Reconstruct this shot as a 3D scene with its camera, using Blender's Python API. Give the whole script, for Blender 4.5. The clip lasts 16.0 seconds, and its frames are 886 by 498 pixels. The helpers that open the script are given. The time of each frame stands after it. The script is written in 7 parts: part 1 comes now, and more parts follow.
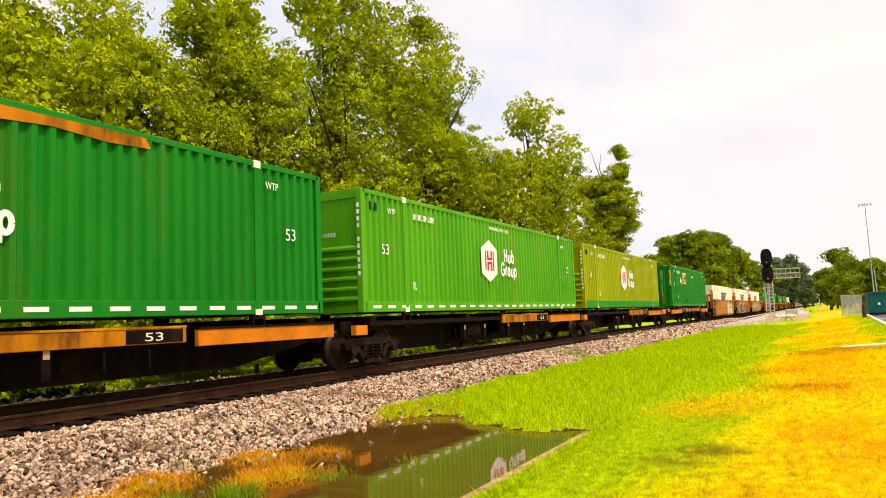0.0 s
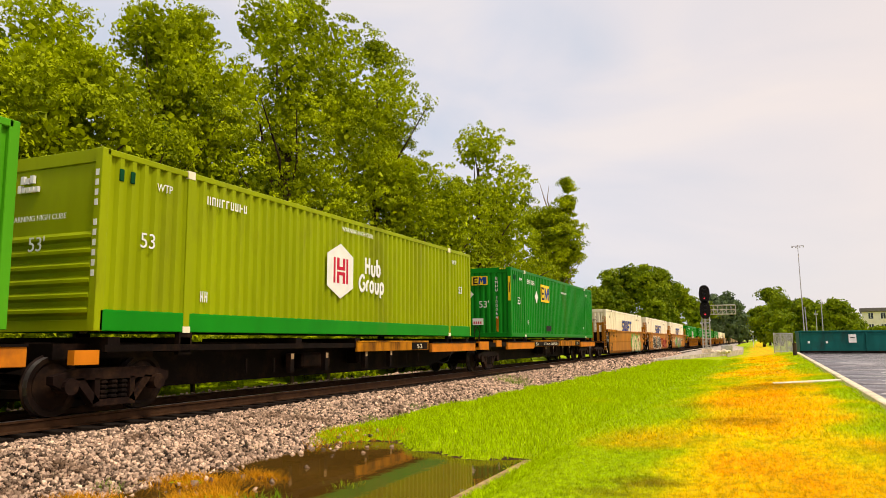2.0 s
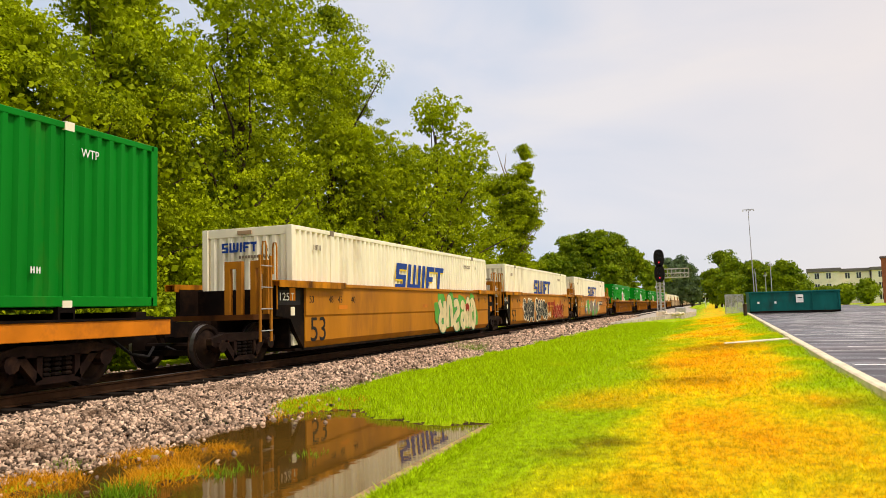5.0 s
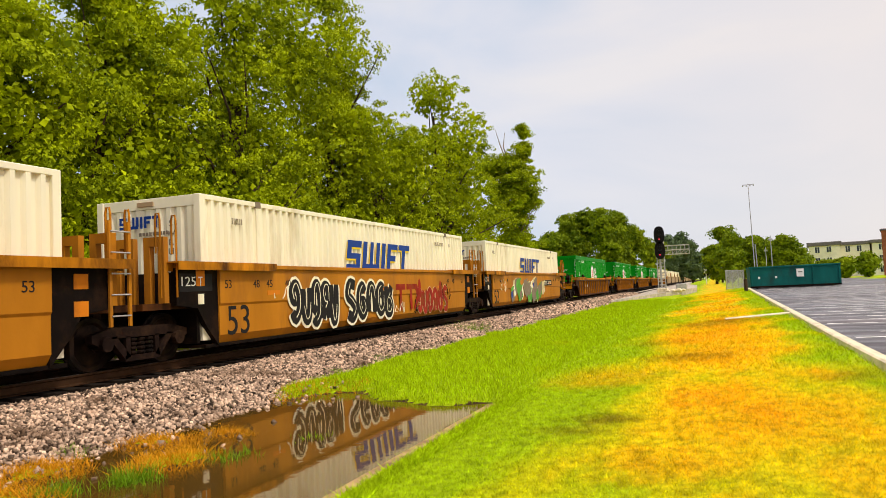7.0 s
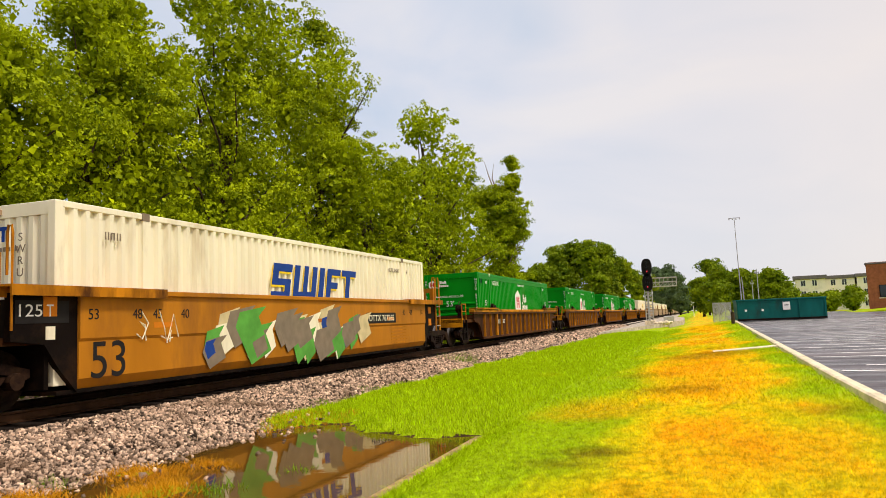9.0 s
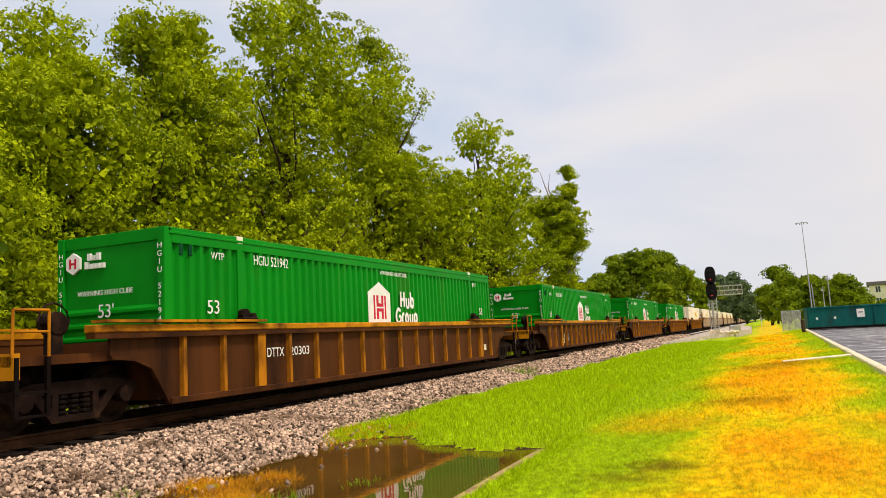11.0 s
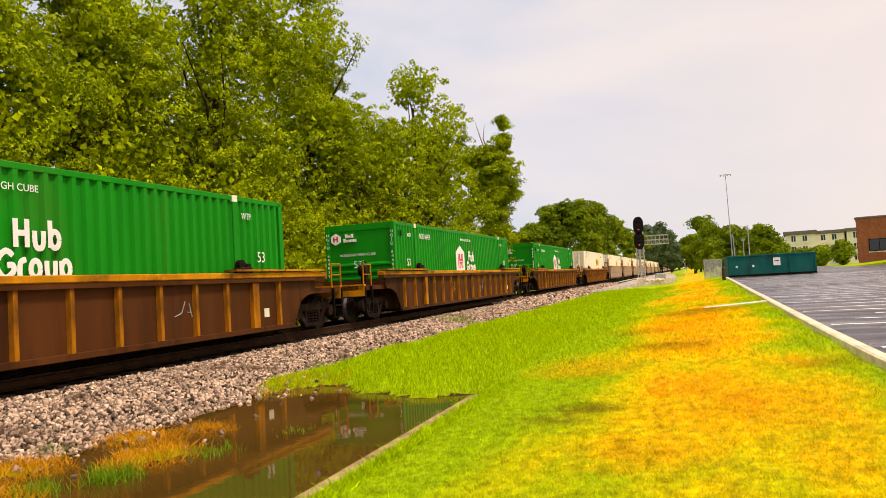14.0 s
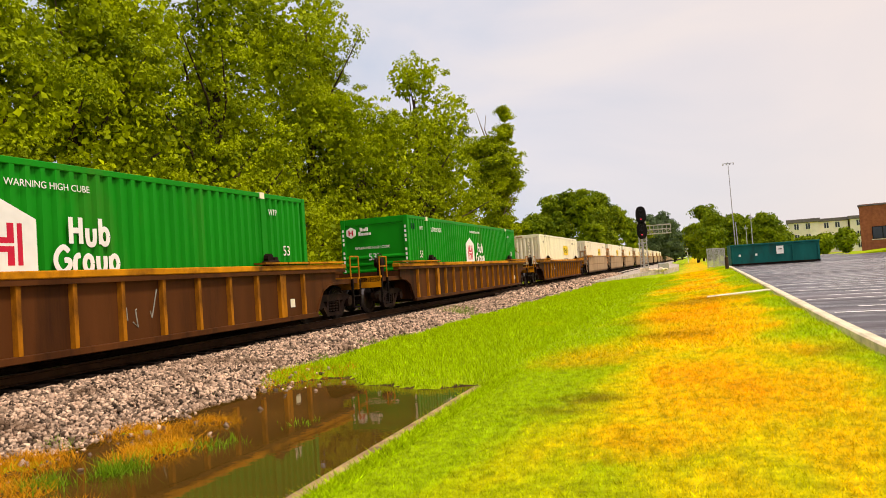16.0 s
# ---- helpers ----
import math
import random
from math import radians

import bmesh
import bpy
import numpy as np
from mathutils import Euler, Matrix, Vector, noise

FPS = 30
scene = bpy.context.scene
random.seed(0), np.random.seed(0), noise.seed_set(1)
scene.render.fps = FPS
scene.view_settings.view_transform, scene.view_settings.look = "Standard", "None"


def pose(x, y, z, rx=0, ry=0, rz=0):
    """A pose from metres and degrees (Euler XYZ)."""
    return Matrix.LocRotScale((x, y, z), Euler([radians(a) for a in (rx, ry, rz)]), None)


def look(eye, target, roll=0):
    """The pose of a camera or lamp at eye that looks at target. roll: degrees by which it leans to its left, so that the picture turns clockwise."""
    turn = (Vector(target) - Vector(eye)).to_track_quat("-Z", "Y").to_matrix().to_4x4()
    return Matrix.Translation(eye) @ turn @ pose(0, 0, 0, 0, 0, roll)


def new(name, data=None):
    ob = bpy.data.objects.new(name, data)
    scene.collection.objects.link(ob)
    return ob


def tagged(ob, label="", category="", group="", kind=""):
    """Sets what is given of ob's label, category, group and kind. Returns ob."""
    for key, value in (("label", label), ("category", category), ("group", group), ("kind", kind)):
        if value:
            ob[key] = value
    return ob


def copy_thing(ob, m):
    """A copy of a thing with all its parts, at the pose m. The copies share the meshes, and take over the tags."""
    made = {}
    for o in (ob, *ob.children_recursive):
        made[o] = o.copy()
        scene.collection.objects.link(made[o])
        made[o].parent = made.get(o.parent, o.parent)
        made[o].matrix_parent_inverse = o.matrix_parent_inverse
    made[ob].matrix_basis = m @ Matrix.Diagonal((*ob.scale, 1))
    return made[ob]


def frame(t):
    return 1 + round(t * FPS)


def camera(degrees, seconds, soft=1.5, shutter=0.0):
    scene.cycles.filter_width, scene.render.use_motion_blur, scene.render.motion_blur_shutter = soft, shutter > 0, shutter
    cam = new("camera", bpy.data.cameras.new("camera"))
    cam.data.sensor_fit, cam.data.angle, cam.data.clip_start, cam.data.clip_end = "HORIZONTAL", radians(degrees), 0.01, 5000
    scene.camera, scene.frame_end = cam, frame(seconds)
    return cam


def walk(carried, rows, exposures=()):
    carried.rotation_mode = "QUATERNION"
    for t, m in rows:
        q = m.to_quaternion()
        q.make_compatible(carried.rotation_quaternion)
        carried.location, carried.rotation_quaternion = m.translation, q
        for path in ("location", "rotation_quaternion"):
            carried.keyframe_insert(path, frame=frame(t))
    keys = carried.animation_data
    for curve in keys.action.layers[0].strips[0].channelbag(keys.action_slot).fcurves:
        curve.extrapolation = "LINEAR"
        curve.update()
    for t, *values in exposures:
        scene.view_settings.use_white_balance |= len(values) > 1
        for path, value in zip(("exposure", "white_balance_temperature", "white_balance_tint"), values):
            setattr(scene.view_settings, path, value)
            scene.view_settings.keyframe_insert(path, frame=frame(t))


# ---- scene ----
cam = camera(62.28, 16.0, soft=0.5)
EYE = (0.0, 0.0, 1.635)
TURNS = [
    # seconds, pitch + 90, roll, yaw
    (0.0, 95.37, 2.19, 27.50),
    (0.5, 95.02, 1.97, 23.70),
    (1.0, 95.21, 1.73, 22.65),
    (1.5, 96.42, 0.92, 22.96),
    (2.0, 97.22, 0.31, 23.14),
    (2.5, 97.34, 0.05, 22.70),
    (3.0, 97.19, 0.05, 21.66),
    (3.5, 96.76, 0.14, 20.59),
    (4.0, 96.27, 0.45, 20.09),
    (6.5, 93.04, 2.88, 20.42),
    (7.0, 93.24, 2.69, 20.13),
    (7.5, 93.76, 2.62, 19.91),
    (8.0, 94.52, 2.43, 19.62),
    (8.5, 95.33, 2.35, 19.13),
    (11.0, 96.76, 2.99, 23.76),
    (11.5, 97.60, 3.36, 34.17),
    (12.0, 97.91, 3.24, 43.26),
    (12.5, 96.06, 3.07, 37.70),
    (13.0, 94.10, 2.98, 26.04),
    (13.5, 92.91, 3.04, 19.88),
    (14.0, 92.55, 3.30, 18.66),
    (14.5, 92.47, 3.55, 18.69),
    (15.0, 92.29, 3.72, 18.75),
    (15.5, 92.10, 3.80, 18.82),
    (16.0, 91.90, 3.83, 18.88),
]
EXPOSURES = [
    # seconds, stops, white balance in kelvin, tint
    (0.0, 0.35, 7050, 14), (1.5, 0.10, 6900, 13), (3.5, 0.02, 6550, 10), (7.5, 0.02, 6400, 9), (11.0, 0.0, 6400, 9), (11.6, 0.08, 6600, 11),
    (12.4, 0.36, 6900, 14), (13.0, 0.38, 7000, 14), (13.6, 0.12, 6950, 14), (14.5, 0.04, 6800, 13), (16.0, 0.02, 6750, 13)]
walk(cam, [(t, pose(*EYE, a, b, c)) for t, a, b, c in TURNS], EXPOSURES)

# ---- world and light ----
world = bpy.data.worlds.new("sky")
scene.world = world
world.use_nodes = True
wn, wl = world.node_tree.nodes, world.node_tree.links
wn.clear()
SUN_DIR = Vector((0.52, -0.14, 0.84)).normalized()
sky = wn.new("ShaderNodeTexSky")
sky.sky_type, sky.sun_disc = "NISHITA", False
sky.sun_elevation = math.asin(SUN_DIR.z)
sky.sun_rotation = math.atan2(SUN_DIR.x, SUN_DIR.y)
sky_dim = wn.new("ShaderNodeVectorMath")
sky_dim.operation = "SCALE"
sky_dim.inputs[3].default_value = 0.10
wl.new(sky.outputs[0], sky_dim.inputs[0])
co = wn.new("ShaderNodeTexCoord")
stretch = wn.new("ShaderNodeMapping")
stretch.inputs["Scale"].default_value = (1.0, 1.0, 2.6)
wl.new(co.outputs["Generated"], stretch.inputs[0])
cl = wn.new("ShaderNodeTexNoise")
cl.inputs["Scale"].default_value, cl.inputs["Detail"].default_value = 2.3, 5.0
cl.inputs["Distortion"].default_value = 0.5
wl.new(stretch.outputs[0], cl.inputs["Vector"])
ramp = wn.new("ShaderNodeValToRGB")
ramp.color_ramp.elements[0].position, ramp.color_ramp.elements[0].color = 0.36, (0.64, 0.71, 0.84, 1)
ramp.color_ramp.elements[1].position, ramp.color_ramp.elements[1].color = 0.66, (0.90, 0.86, 0.87, 1)
e = ramp.color_ramp.elements.new(0.52)
e.color = (0.78, 0.79, 0.87, 1)
wl.new(cl.outputs[0], ramp.inputs[0])
# warm veil of cloud towards the hidden sun
sep = wn.new("ShaderNodeSeparateXYZ")
wl.new(co.outputs["Generated"], sep.inputs[0])
warm = wn.new("ShaderNodeMapRange")
warm.inputs["From Min"].default_value, warm.inputs["From Max"].default_value = -0.28, 0.36
warm.inputs["To Max"].default_value = 0.95
wl.new(sep.outputs[0], warm.inputs[0])
veil = wn.new("ShaderNodeMix")
veil.data_type = "RGBA"
veil.inputs[7].default_value = (0.98, 0.86, 0.79, 1)
wl.new(warm.outputs[0], veil.inputs[0])
wl.new(ramp.outputs[0], veil.inputs[6])
blend = wn.new("ShaderNodeMix")
blend.data_type = "RGBA"
blend.inputs[0].default_value = 0.88
wl.new(sky_dim.outputs[0], blend.inputs[6])
wl.new(veil.outputs[2], blend.inputs[7])
bg = wn.new("ShaderNodeBackground")
bg.inputs[1].default_value = 1.0
wl.new(blend.outputs[2], bg.inputs[0])
wout = wn.new("ShaderNodeOutputWorld")
wl.new(bg.outputs[0], wout.inputs[0])

sun = new("sun", bpy.data.lights.new("sun", "SUN"))
sun.data.energy, sun.data.angle, sun.data.color = 3.0, radians(10), (1.0, 0.93, 0.82)
sun.matrix_world = look(SUN_DIR * 50, (0, 0, 0))


# ---- materials ----
def mat(name, colour, rough=0.6, metal=0.0, vary=0.2, scale=3.0, grime=None, amount=0.4, gscale=0.8, bump=0.1, bscale=40.0, islands=0.0, streak=1.0, spec=0.07):
    """Principled surface: fine variation, a second grime colour in patches, fine relief. streak < 1 draws the patches out upright."""
    m = bpy.data.materials.new(name)
    m.use_nodes = True
    n, l = m.node_tree.nodes, m.node_tree.links
    p = n["Principled BSDF"]
    p.inputs["Roughness"].default_value, p.inputs["Metallic"].default_value = rough, metal
    p.inputs["Specular IOR Level"].default_value = spec
    g = n.new("ShaderNodeTexCoord")
    mp = n.new("ShaderNodeMapping")
    mp.inputs["Scale"].default_value = (1, 1, streak)
    l.new(g.outputs["Object"], mp.inputs[0])
    a = n.new("ShaderNodeTexNoise")
    a.inputs["Scale"].default_value, a.inputs["Detail"].default_value = scale, 6
    l.new(mp.outputs[0], a.inputs["Vector"])
    mr = n.new("ShaderNodeMapRange")
    mr.inputs["From Min"].default_value, mr.inputs["From Max"].default_value = 0.3, 0.7
    mr.inputs["To Min"].default_value, mr.inputs["To Max"].default_value = 1 - vary, 1 + vary
    l.new(a.outputs[0], mr.inputs[0])
    mul = n.new("ShaderNodeVectorMath")
    mul.operation = "SCALE"
    mul.inputs[0].default_value = colour
    l.new(mr.outputs[0], mul.inputs[3])
    out = mul.outputs[0]
    if islands:
        r = n.new("ShaderNodeNewGeometry")
        k = n.new("ShaderNodeMapRange")
        k.inputs["To Min"].default_value, k.inputs["To Max"].default_value = 1 - islands, 1 + islands
        l.new(r.outputs["Random Per Island"], k.inputs[0])
        v = n.new("ShaderNodeVectorMath")
        v.operation = "SCALE"
        l.new(out, v.inputs[0])
        l.new(k.outputs[0], v.inputs[3])
        out = v.outputs[0]
    if grime:
        b = n.new("ShaderNodeTexNoise")
        b.inputs["Scale"].default_value, b.inputs["Detail"].default_value = gscale, 8
        b.inputs["Roughness"].default_value = 0.65
        l.new(mp.outputs[0], b.inputs["Vector"])
        br = n.new("ShaderNodeMapRange")
        br.inputs["From Min"].default_value, br.inputs["From Max"].default_value = 0.62 - amount * 0.3, 0.78 - amount * 0.2
        br.inputs["To Max"].default_value = min(1.0, 0.5 + amount)
        l.new(b.outputs[0], br.inputs[0])
        mx = n.new("ShaderNodeMix")
        mx.data_type = "RGBA"
        mx.inputs[7].default_value = (*grime, 1)
        l.new(br.outputs[0], mx.inputs[0])
        l.new(out, mx.inputs[6])
        out = mx.outputs[2]
    l.new(out, p.inputs["Base Color"])
    if bump:
        c = n.new("ShaderNodeTexNoise")
        c.inputs["Scale"].default_value, c.inputs["Detail"].default_value = bscale, 4
        l.new(g.outputs["Object"], c.inputs["Vector"])
        bu = n.new("ShaderNodeBump")
        bu.inputs["Strength"].default_value, bu.inputs["Distance"].default_value = bump, 0.02
        l.new(c.outputs[0], bu.inputs["Height"])
        l.new(bu.outputs[0], p.inputs["Normal"])
    return m


def leaf_mat(name, dark, light, through_leaf=0.35):
    m = bpy.data.materials.new(name)
    m.use_nodes = True
    n, l = m.node_tree.nodes, m.node_tree.links
    p = n["Principled BSDF"]
    p.inputs["Roughness"].default_value = 0.55
    p.inputs["Specular IOR Level"].default_value = 0.08
    g = n.new("ShaderNodeNewGeometry")
    t = n.new("ShaderNodeTexNoise")
    t.inputs["Scale"].default_value, t.inputs["Detail"].default_value = 0.5, 3
    l.new(g.outputs["Position"], t.inputs["Vector"])
    add = n.new("ShaderNodeMath")
    add.operation = "MULTIPLY_ADD"
    add.inputs[1].default_value = 0.4
    l.new(g.outputs["Random Per Island"], add.inputs[0])
    sub = n.new("ShaderNodeMapRange")
    sub.inputs["From Min"].default_value, sub.inputs["From Max"].default_value = 0.3, 0.7
    sub.inputs["To Max"].default_value = 0.55
    l.new(t.outputs[0], sub.inputs[0])
    l.new(sub.outputs[0], add.inputs[2])
    mx = n.new("ShaderNodeMix")
    mx.data_type = "RGBA"
    mx.inputs[6].default_value, mx.inputs[7].default_value = (*dark, 1), (*light, 1)
    l.new(add.outputs[0], mx.inputs[0])
    l.new(mx.outputs[2], p.inputs["Base Color"])
    tr = n.new("ShaderNodeBsdfTranslucent")
    l.new(mx.outputs[2], tr.inputs[0])
    ms = n.new("ShaderNodeMixShader")
    ms.inputs[0].default_value = through_leaf
    l.new(p.outputs[0], ms.inputs[1])
    l.new(tr.outputs[0], ms.inputs[2])
    l.new(ms.outputs[0], n["Material Output"].inputs[0])
    return m


def grass_mat(name, blades):
    """Mown grass: lush green by the water, sun-bleached yellow and orange up the bank, by place in the world."""
    m = bpy.data.materials.new(name)
    m.use_nodes = True
    n, l = m.node_tree.nodes, m.node_tree.links
    p = n["Principled BSDF"]
    p.inputs["Roughness"].default_value = 0.75
    p.inputs["Specular IOR Level"].default_value = 0.04
    g = n.new("ShaderNodeNewGeometry")
    s = n.new("ShaderNodeSeparateXYZ")
    l.new(g.outputs["Position"], s.inputs[0])

    def noise_at(scale, detail, sx=1.0, sy=1.0, rough=0.5):
        mp = n.new("ShaderNodeMapping")
        mp.inputs["Scale"].default_value = (sx, sy, 0.2)
        l.new(g.outputs["Position"], mp.inputs[0])
        t = n.new("ShaderNodeTexNoise")
        t.inputs["Scale"].default_value, t.inputs["Detail"].default_value = scale, detail
        t.inputs["Roughness"].default_value = rough
        l.new(mp.outputs[0], t.inputs["Vector"])
        return t.outputs[0]

    def ranged(v, a, b, c, d, smooth=True):
        r = n.new("ShaderNodeMapRange")
        if smooth:
            r.interpolation_type = "SMOOTHSTEP"
        for k, x in zip(("From Min", "From Max", "To Min", "To Max"), (a, b, c, d)):
            r.inputs[k].default_value = x
        l.new(v, r.inputs[0])
        return r.outputs[0]

    def maths(op, a, b):
        q = n.new("ShaderNodeMath")
        q.operation = op
        for i, v in enumerate((a, b)):
            if isinstance(v, (int, float)):
                q.inputs[i].default_value = v
            else:
                l.new(v, q.inputs[i])
        return q.outputs[0]

    def mixed(f, a, b):
        q = n.new("ShaderNodeMix")
        q.data_type = "RGBA"
        for i, v in ((0, f), (6, a), (7, b)):
            if isinstance(v, tuple):
                q.inputs[i].default_value = (*v, 1)
            else:
                l.new(v, q.inputs[i])
        return q.outputs[2]

    def spot(x, y, rx, ry, k):
        """A ragged patch round a place on the bank."""
        u = maths("DIVIDE", maths("SUBTRACT", s.outputs[0], x), rx)
        w = maths("DIVIDE", maths("SUBTRACT", s.outputs[1], y), ry)
        q = maths("ADD", maths("MULTIPLY", u, u), maths("MULTIPLY", w, w))
        return ranged(maths("ADD", q, maths("MULTIPLY", ragged, 3.4)), 1.3, 3.2, k, 0)

    ragged = noise_at(3.2, 8, 1, 0.6, 0.75)
    edge = maths("ADD", s.outputs[0], ranged(noise_at(0.35, 4, 1.0, 0.6), 0.3, 0.7, -0.8, 0.8, False))
    up = maths("MULTIPLY", ranged(edge, -3.0, -0.4, 0, 1), ranged(edge, 0.9, 2.1, 1, 0.30))
    near = ranged(s.outputs[1], 3.5, 9.5, 0.7, 1)
    dry = maths("ADD", maths("MULTIPLY", maths("MULTIPLY", up, near), 0.52), ranged(noise_at(0.42, 6, 1.0, 0.45, 0.62), 0.2, 0.8, -0.10, 0.74, False))
    yellow = ranged(dry, 0.44, 0.88, 0, 1)
    orange = maths("MULTIPLY", ranged(dry, 0.66, 0.96, 0, 1), ranged(noise_at(1.7, 6, 1, 0.4, 0.65), 0.35, 0.6, 0.15, 1))
    for q in ORANGE_SPOTS:
        orange = maths("MAXIMUM", orange, spot(*q))
    dead = maths("MULTIPLY", ranged(noise_at(0.8, 7, 1, 0.35, 0.65), 0.57, 0.70, 0, 0.7), up)
    for q in DEAD_SPOTS:
        dead = maths("MAXIMUM", dead, spot(*q))
    fine = noise_at(9.0, 8, 1, 0.7, 0.85)
    c = mixed(yellow, GRASS_GREEN, GRASS_YELLOW)
    c = mixed(orange, c, GRASS_ORANGE)
    c = mixed(dead, c, GRASS_DEAD)
    v = n.new("ShaderNodeVectorMath")
    v.operation = "SCALE"
    l.new(c, v.inputs[0])
    tuft_tone = ranged(fine, 0.36, 0.64, 0.48, 1.52, False)
    if blades:
        l.new(maths("MULTIPLY", ranged(g.outputs["Random Per Island"], 0, 1, 0.6, 1.5, False), tuft_tone), v.inputs[3])
    else:
        l.new(maths("MULTIPLY", tuft_tone, 0.8), v.inputs[3])
    l.new(v.outputs[0], p.inputs["Base Color"])
    if blades:
        tr = n.new("ShaderNodeBsdfTranslucent")
        l.new(v.outputs[0], tr.inputs[0])
        ms = n.new("ShaderNodeMixShader")
        ms.inputs[0].default_value = 0.3
        l.new(p.outputs[0], ms.inputs[1])
        l.new(tr.outputs[0], ms.inputs[2])
        l.new(ms.outputs[0], n["Material Output"].inputs[0])
    else:
        bu = n.new("ShaderNodeBump")
        bu.inputs["Strength"].default_value, bu.inputs["Distance"].default_value = 0.7, 0.04
        l.new(fine, bu.inputs["Height"])
        l.new(bu.outputs[0], p.inputs["Normal"])
    return m


GRASS_GREEN = (0.40, 0.53, 0.003)
GRASS_YELLOW = (0.88, 0.67, 0.004)
GRASS_ORANGE = (0.90, 0.43, 0.004)
GRASS_DEAD = (0.20, 0.125, 0.006)
# bleached and dead patches of the bank: x, y, half widths, strength
ORANGE_SPOTS = [(-0.1, 14.6, 1.1, 2.2, 0.9), (-0.2, 18.8, 1.3, 2.6, 0.9), (0.1, 22.8, 1.4, 2.0, 0.85), (0.4, 8.0, 1.2, 1.6, 0.75), (-0.4, 6.2, 0.7, 0.8, 0.7), (-1.6, 11.9, 1.0, 1.2, 0.55)]
DEAD_SPOTS = [(-1.2, 8.25, 0.5, 0.4, 0.75), (-1.5, 7.6, 0.5, 0.35, 0.5), (-0.4, 14.7, 1.0, 0.8, 0.5), (0.2, 24.6, 1.5, 1.6, 0.6), (-1.3, 18.0, 0.8, 0.9, 0.35), (1.5, 10.9, 0.6, 0.6, 0.4)]
M_GRASS = grass_mat("grass_turf", False)
M_BLADE = grass_mat("grass_blade", True)
M_TALL = leaf_mat("tall_grass", (0.10, 0.24, 0.006), (0.30, 0.46, 0.012), 0.3)
M_STRAW = leaf_mat("dry_straw_grass", (0.50, 0.18, 0.005), (0.86, 0.44, 0.012), 0.25)
M_MUD = mat("wet_mud", (0.055, 0.030, 0.010), 0.8, 0, 0.4, 4, (0.20, 0.11, 0.03), 0.4, 1.5, 0.5, 30)
# bed colour near black: shade between stones and below the train is painted in
M_BALLAST_BED = mat("ballast_bed", (0.035, 0.024, 0.018), 0.9, 0, 0.5, 14, (0.06, 0.05, 0.045), 0.5, 3, 0.8, 24)
M_STONE = mat("ballast_stone", (0.43, 0.293, 0.205), 0.85, 0, 0.35, 9, (0.14, 0.08, 0.045), 0.4, 1.2, 0.5, 60, islands=0.95)
# M_RAIL and M_TIE: rust and creosote, lowered further for shade under the train
M_RAIL = mat("rail_steel", (0.055, 0.026, 0.012), 0.6, 0.2, 0.3, 6, (0.03, 0.014, 0.008), 0.4, 2)
M_RAIL_TOP = mat("worn_rail_head", (0.30, 0.26, 0.24), 0.3, 0.9, 0.2, 6)
M_TIE = mat("creosoted_tie", (0.012, 0.008, 0.006), 0.9, 0, 0.4, 8, (0.045, 0.035, 0.026), 0.3, 3, 0.4, 30)
M_ASPHALT = mat("asphalt", (0.085, 0.072, 0.08), 0.6, 0, 0.3, 2.0, (0.20, 0.165, 0.17), 0.5, 0.25, 0.35, 60, spec=0.3)
# wet and dry streaks on the asphalt
an, al = M_ASPHALT.node_tree.nodes, M_ASPHALT.node_tree.links
ac = an.new("ShaderNodeTexCoord")
am = an.new("ShaderNodeMapping")
am.inputs["Scale"].default_value = (0.10, 1.1, 1.0)
at = an.new("ShaderNodeTexNoise")
at.inputs["Scale"].default_value, at.inputs["Detail"].default_value = 1.0, 4
ar = an.new("ShaderNodeMapRange")
ar.inputs["From Min"].default_value, ar.inputs["From Max"].default_value = 0.40, 0.60
ar.inputs["To Min"].default_value, ar.inputs["To Max"].default_value = 0.16, 0.75
al.new(ac.outputs["Object"], am.inputs[0])
al.new(am.outputs[0], at.inputs["Vector"])
al.new(at.outputs[0], ar.inputs[0])
al.new(ar.outputs[0], an["Principled BSDF"].inputs["Roughness"])
an["Principled BSDF"].inputs["Specular IOR Level"].default_value = 0.5
M_CONCRETE = mat("kerb_concrete", (0.80, 0.67, 0.46), 0.85, 0, 0.2, 4, (0.30, 0.24, 0.16), 0.35, 1.4, 0.2, 40)
M_OLD_CONCRETE = mat("stained_concrete", (0.46, 0.29, 0.14), 0.85, 0, 0.3, 5, (0.16, 0.10, 0.05), 0.5, 2, 0.3, 40)
M_PAINT = mat("road_paint", (0.86, 0.80, 0.77), 0.7, 0, 0.2, 5, (0.36, 0.32, 0.32), 0.25, 2.0, 0.1)
M_BARK = mat("bark", (0.075, 0.05, 0.03), 0.95, 0, 0.4, 5, (0.03, 0.022, 0.015), 0.5, 2, 0.8, 12, streak=0.3)
M_PALE_BARK = mat("pale_dead_bark", (0.30, 0.21, 0.13), 0.9, 0, 0.3, 5, (0.12, 0.08, 0.05), 0.4, 2, 0.5, 12, streak=0.3)
M_LEAF = leaf_mat("leaf_green", (0.035, 0.08, 0.002), (0.66, 0.74, 0.002), 0.28)
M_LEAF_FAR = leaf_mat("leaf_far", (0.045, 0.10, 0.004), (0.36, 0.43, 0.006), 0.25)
# greyed, paler leaf colour carries the haze of distance
M_LEAF_HAZE = leaf_mat("leaf_haze_tinted", (0.075, 0.115, 0.06), (0.14, 0.19, 0.075), 0.2)
M_LEAF_RED = leaf_mat("leaf_withered", (0.22, 0.06, 0.01), (0.34, 0.13, 0.02))

